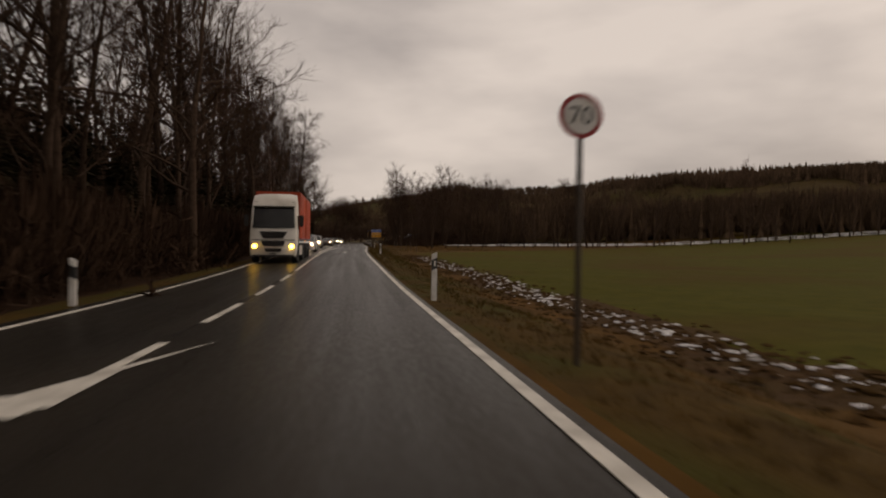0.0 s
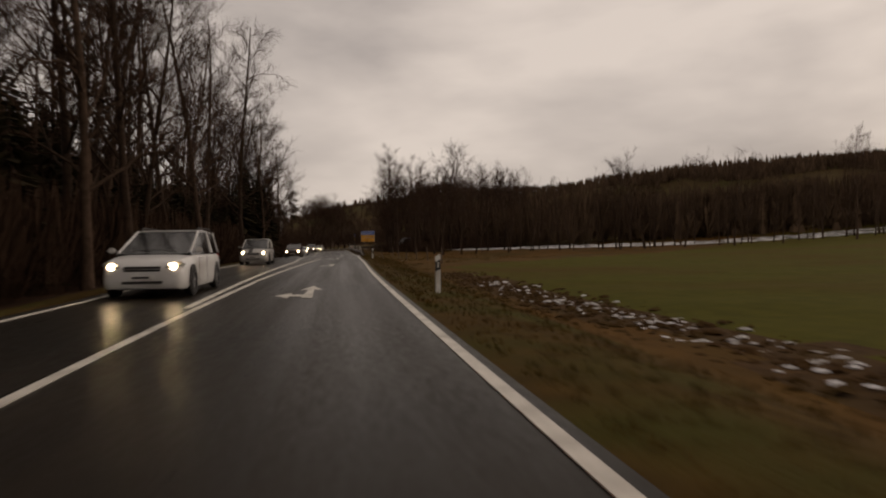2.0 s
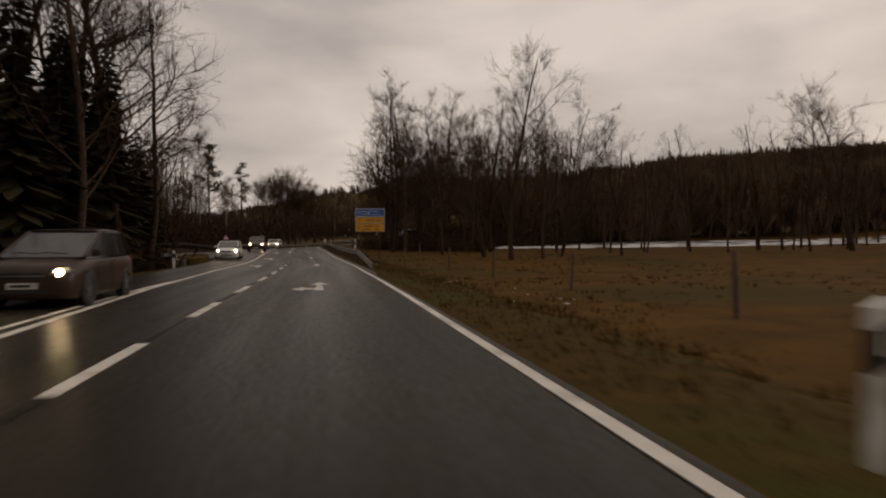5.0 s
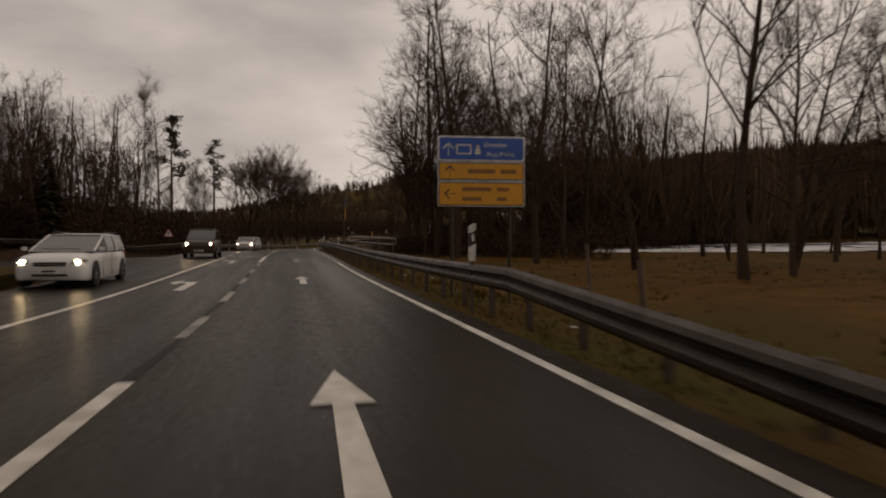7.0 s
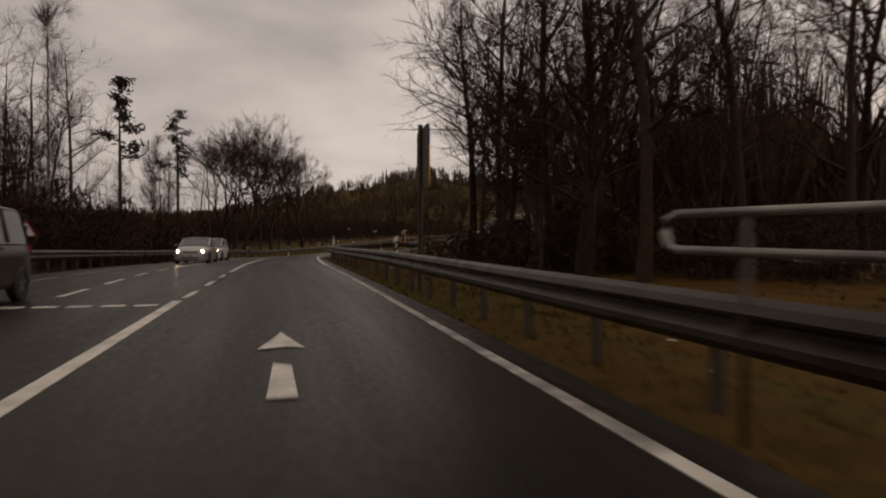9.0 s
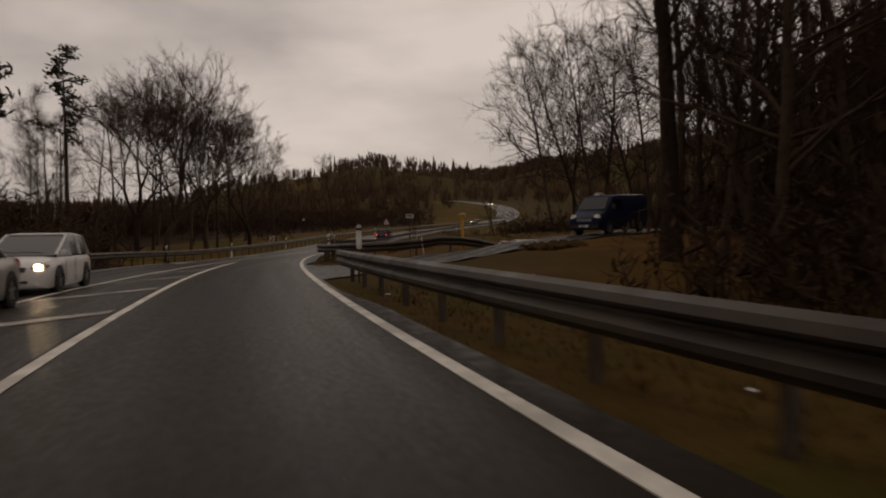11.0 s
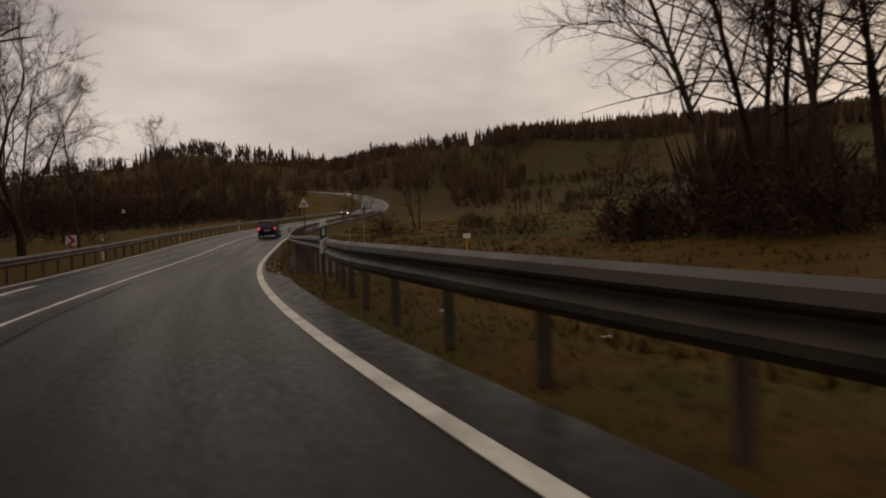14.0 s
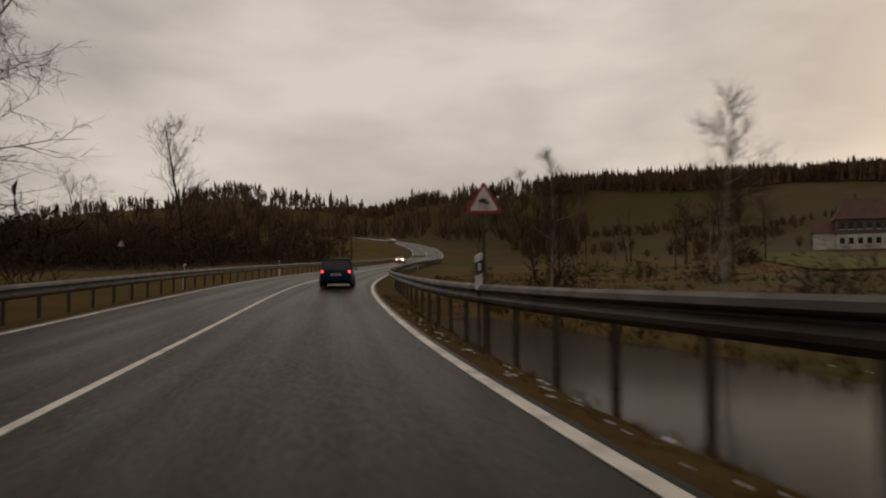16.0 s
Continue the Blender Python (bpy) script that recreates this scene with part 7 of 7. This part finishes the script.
def truck(at):
    """Lorry with trailer, nose towards +y, from y = 0 (nose) back."""
    t = thing("lorry", "white lorry cab pulling orange tarpaulin bodies, headlights on", "lorry")
    t.matrix_basis = at
    w = 1.22
    secs = [ring(w * 0.94, 0.42, 1.2, 0.0, 0.0, 0.1), ring(w * 0.985, 0.38, 1.30, -0.06, 0, 0.06), ring(w, 0.38, 1.62, -0.12, 0.02), ring(w, 0.40, 2.85, -0.42, 0.04), ring(w, 0.45, 3.28, -0.60, 0.04), ring(w * 0.97, 0.5, 3.62, -1.1, 0.05), ring(w * 0.95, 0.6, 3.74, -2.2, 0.05)]
    cab = part("cab", mesh_of("cab", loft(secs), M_TRUCKWHITE, True), t, "white cab")
    ws = [(-1.08, -0.175, 1.86), (1.08, -0.175, 1.86), (1.02, -0.455, 2.92), (-1.02, -0.455, 2.92)]
    part("windscreen", mesh("windscreen", [(a, b + 0.05, c) for a, b, c in ws], [(0, 1, 2, 3)], M_GLASS), cab, "dark windscreen")
    part("sun_visor", boxmesh("sun_visor", (2.1, 0.28, 0.05), M_GLASS, (0, -0.36, 2.99), 0.01, None), cab, "dark sun visor")
    for zc, zh, wa, wb, y in ((1.50, 0.36, 0.50, 0.72, -0.06), (1.06, 0.26, 0.52, 0.62, 0.015), (0.70, 0.18, 0.36, 0.46, 0.015)):
        bm = bmesh.new()
        f = bm.faces.new([bm.verts.new(p) for p in ((-wa, y, zc - zh / 2), (wa, y, zc - zh / 2), (wb, y - 0.03, zc + zh / 2), (-wb, y - 0.03, zc + zh / 2))])
        r = bmesh.ops.extrude_face_region(bm, geom=[f])
        bmesh.ops.translate(bm, vec=(0, 0.035, 0), verts=[v for v in r["geom"] if isinstance(v, bmesh.types.BMVert)])
        g1 = part("grille", mesh_of("grille", bm, M_CHASSIS), cab, "dark tapered grille")
        for q in range(3):
            part("slat", boxmesh("slat", ((wa + wb) * 0.92, 0.02, 0.02), M_STEEL, (0, y + 0.045, zc + zh * (q - 1) * 0.28), 0.004), g1)
    for sx in (-0.45, 0.45):
        part("wiper", boxmesh("wiper", (0.72, 0.02, 0.025), M_CHASSIS, (sx, -0.16, 1.94), 0.005), cab, "black wiper")
    part("bumper_gap", boxmesh("bumper_gap", (2.2, 0.03, 0.035), M_CHASSIS, (0, 0.0, 1.235), 0.004), cab, "dark gap above the bumper")
    part("bumper_lip", boxmesh("bumper_lip", (2.1, 0.10, 0.10), M_CHASSIS, (0, -0.03, 0.42), 0.02), cab, "dark lower bumper lip")
    npl = part("number_plate", boxmesh("number_plate", (0.52, 0.012, 0.11), M_WHITE, (0, 0.012, 0.52), 0.003), cab, "white number plate")
    part("text_bar", boxmesh("text_bar", (0.34, 0.004, 0.05), M_CHASSIS, (0.03, 0.02, 0.52)), npl)
    for sx in (-1, 1):
        hl = part("headlight", boxmesh("headlight", (0.36, 0.14, 0.26), M_REFLECT, (sx * 0.95, -0.055, 0.90), 0.05), cab, "clear headlight unit")
        part("lamp", cylmesh("lamp", 0.11, 0.04, M_HEAD_WARM, (sx * 0.95, 0.025, 0.90), 16, turn=TURN_X), hl, "lit lamp")
        part("mirror", boxmesh("mirror", (0.22, 0.12, 0.62), M_CHASSIS, (sx * (w + 0.20), -0.35, 2.25), 0.05), cab, "dark wing mirror")
        part("mirror_arm", boxmesh("mirror_arm", (0.22, 0.04, 0.04), M_CHASSIS, (sx * (w + 0.06), -0.35, 2.5), 0.01), cab)
        part("door_window", boxmesh("door_window", (0.02, 0.85, 0.7), M_GLASS, (sx * (w - 0.005), -0.98, 2.15), 0.01), cab, "dark side window")
        part("side_skirt", boxmesh("side_skirt", (0.04, 2.2, 0.55), M_TRUCKWHITE, (sx * 1.18, -3.6, 0.66), 0.03), cab, "white side skirt")
        part("step", boxmesh("step", (0.12, 0.7, 0.3), M_CHASSIS, (sx * (w - 0.1), -0.7, 0.42), 0.03), cab)
        part("roof_lamp", boxmesh("roof_lamp", (0.16, 0.05, 0.05), M_REFLECT, (sx * 0.95, -0.50, 3.26), 0.015), cab, "white roof marker lamp")
    for nm, y0, y1 in (("front_body", -2.5, -7.4), ("trailer_body", -8.2, -13.2)):
        L = y0 - y1
        yc = (y0 + y1) / 2
        bodyp = part(nm, boxmesh(nm, (2.44, L, 2.62), M_TARP, (0, yc, 2.62), 0.03), t, "orange tarpaulin body")
        for k in range(3):
            y = y1 + L * (k + 0.5) / 3
            for sx in (-1, 1):
                part("strap", boxmesh("strap", (0.012, 0.05, 2.3), M_TARP, (sx * 1.226, y, 2.55)), bodyp)
        for sx in (-1, 1):
            part("side_board", boxmesh("side_board", (0.03, L - 0.05, 0.10), M_RED, (sx * 1.225, yc, 1.33), 0.005), bodyp, "red lower rail")
            part("marker", boxmesh("marker", (0.03, 0.12, 0.05), M_AMBER, (sx * 1.24, y1 + 0.9, 1.16), 0.006), bodyp, "lit amber side marker")
            part("side_guard", boxmesh("side_guard", (0.04, L * 0.45, 0.10), M_STEEL, (sx * 1.15, yc, 0.72), 0.01), bodyp, "grey side guard")
        part("emblem", mesh("emblem", [(1.234, yc - 1.6 + 3.2 * k / 15, 2.4 + 0.75 * math.sin(math.pi * k / 15) - q) for k in range(16) for q in (0, 0.07)], [(2 * k, 2 * k + 1, 2 * k + 3, 2 * k + 2) for k in range(15)], M_CHASSIS), bodyp, "dark arc on the tarpaulin")
        part("frame", boxmesh("frame", (0.9, L, 0.28), M_CHASSIS, (0, yc, 1.06), 0.02), bodyp, "dark chassis frame")
        part("mudguard", boxmesh("mudguard", (2.4, 0.03, 0.55), M_CHASSIS, (0, y1 + 0.35, 0.75), 0.01), bodyp, "dark mud flap")
    part("drawbar", boxmesh("drawbar", (0.16, 1.6, 0.14), M_CHASSIS, (0, -7.8, 0.75), 0.02), t)
    wm = wheel_meshes(0.5, 0.32)
    for y in (-1.35, -5.3, -6.45, -9.4, -12.0):
        for sx in (-1, 1):
            add_wheel(t, wm, sx * 1.04, y, 0.5)
    return t


truck(facing(37.0, 5.42))

# ---------------- farmhouse on the slope ----------------
HX, HY = 141.6, 342.7
hz = gz(HX, HY)
hs_ = thing("farmhouse", "white farmhouse with dark timber storey and red hip roof", "house")
hs_.matrix_basis = Matrix.LocRotScale((HX, HY, hz), Euler((0, 0, radians(-54))), (0.84, 0.84, 1.08))
part("ground_floor", boxmesh("ground_floor", (11.0, 7.5, 3.2), M_PLASTER, (0, 0, 0.9)), hs_, "white plastered walls")
part("upper_storey", boxmesh("upper_storey", (11.2, 7.7, 2.6), M_TIMBER, (0, 0, 3.8)), hs_, "dark timber cladding")
bm = bmesh.new()
e = [bm.verts.new(p) for p in ((-6.0, -4.3, 5.1), (6.0, -4.3, 5.1), (6.0, 4.3, 5.1), (-6.0, 4.3, 5.1), (-3.6, 0, 9.0), (3.6, 0, 9.0))]
for f in ((0, 1, 5, 4), (1, 2, 5), (2, 3, 4, 5), (3, 0, 4), (3, 2, 1, 0)):
    bm.faces.new([e[i] for i in f])
rf = part("roof", mesh_of("roof", bm, M_TILE), hs_, "red tiled hip roof")
part("chimney", boxmesh("chimney", (0.7, 0.7, 1.8), M_TILE, (-1.2, 0.3, 9.0)), rf)
for z, mset in ((1.3, 6), (3.9, 6)):
    for k in range(mset):
        wd = part("window", boxmesh("window", (0.95, 0.08, 1.15), M_GLASS, (-4.4 + 1.76 * k, -3.80 if z < 3 else -3.88, z)), hs_, "dark window")
        part("frame", boxmesh("frame", (1.1, 0.05, 0.09), M_WHITE, (-4.4 + 1.76 * k, -3.83 if z < 3 else -3.91, z - 0.6)), wd)
part("annex", boxmesh("annex", (4.5, 5.0, 3.2), M_PLASTER, (-7.6, 0.3, 1.3)), hs_, "white annex")
bm = bmesh.new()
e = [bm.verts.new(p) for p in ((-10.2, -2.6, 2.9), (-5.4, -2.6, 2.9), (-5.4, 3.2, 2.9), (-10.2, 3.2, 2.9), (-10.2, 0.3, 4.9), (-5.4, 0.3, 4.9))]
for f in ((0, 1, 5, 4), (1, 2, 5), (2, 3, 4, 5), (3, 0, 4), (3, 2, 1, 0)):
    bm.faces.new([e[i] for i in f])
part("annex_roof", mesh_of("annex_roof", bm, M_TILE), hs_)
for x, y, sc in ((6, -8.5, 0.45), (10.5, -6.5, 0.75), (13.5, -4, 0.65)):
    SPRUCE.put(0, HX + x - 1.5, HY + y + 0.5, sc * 0.62)
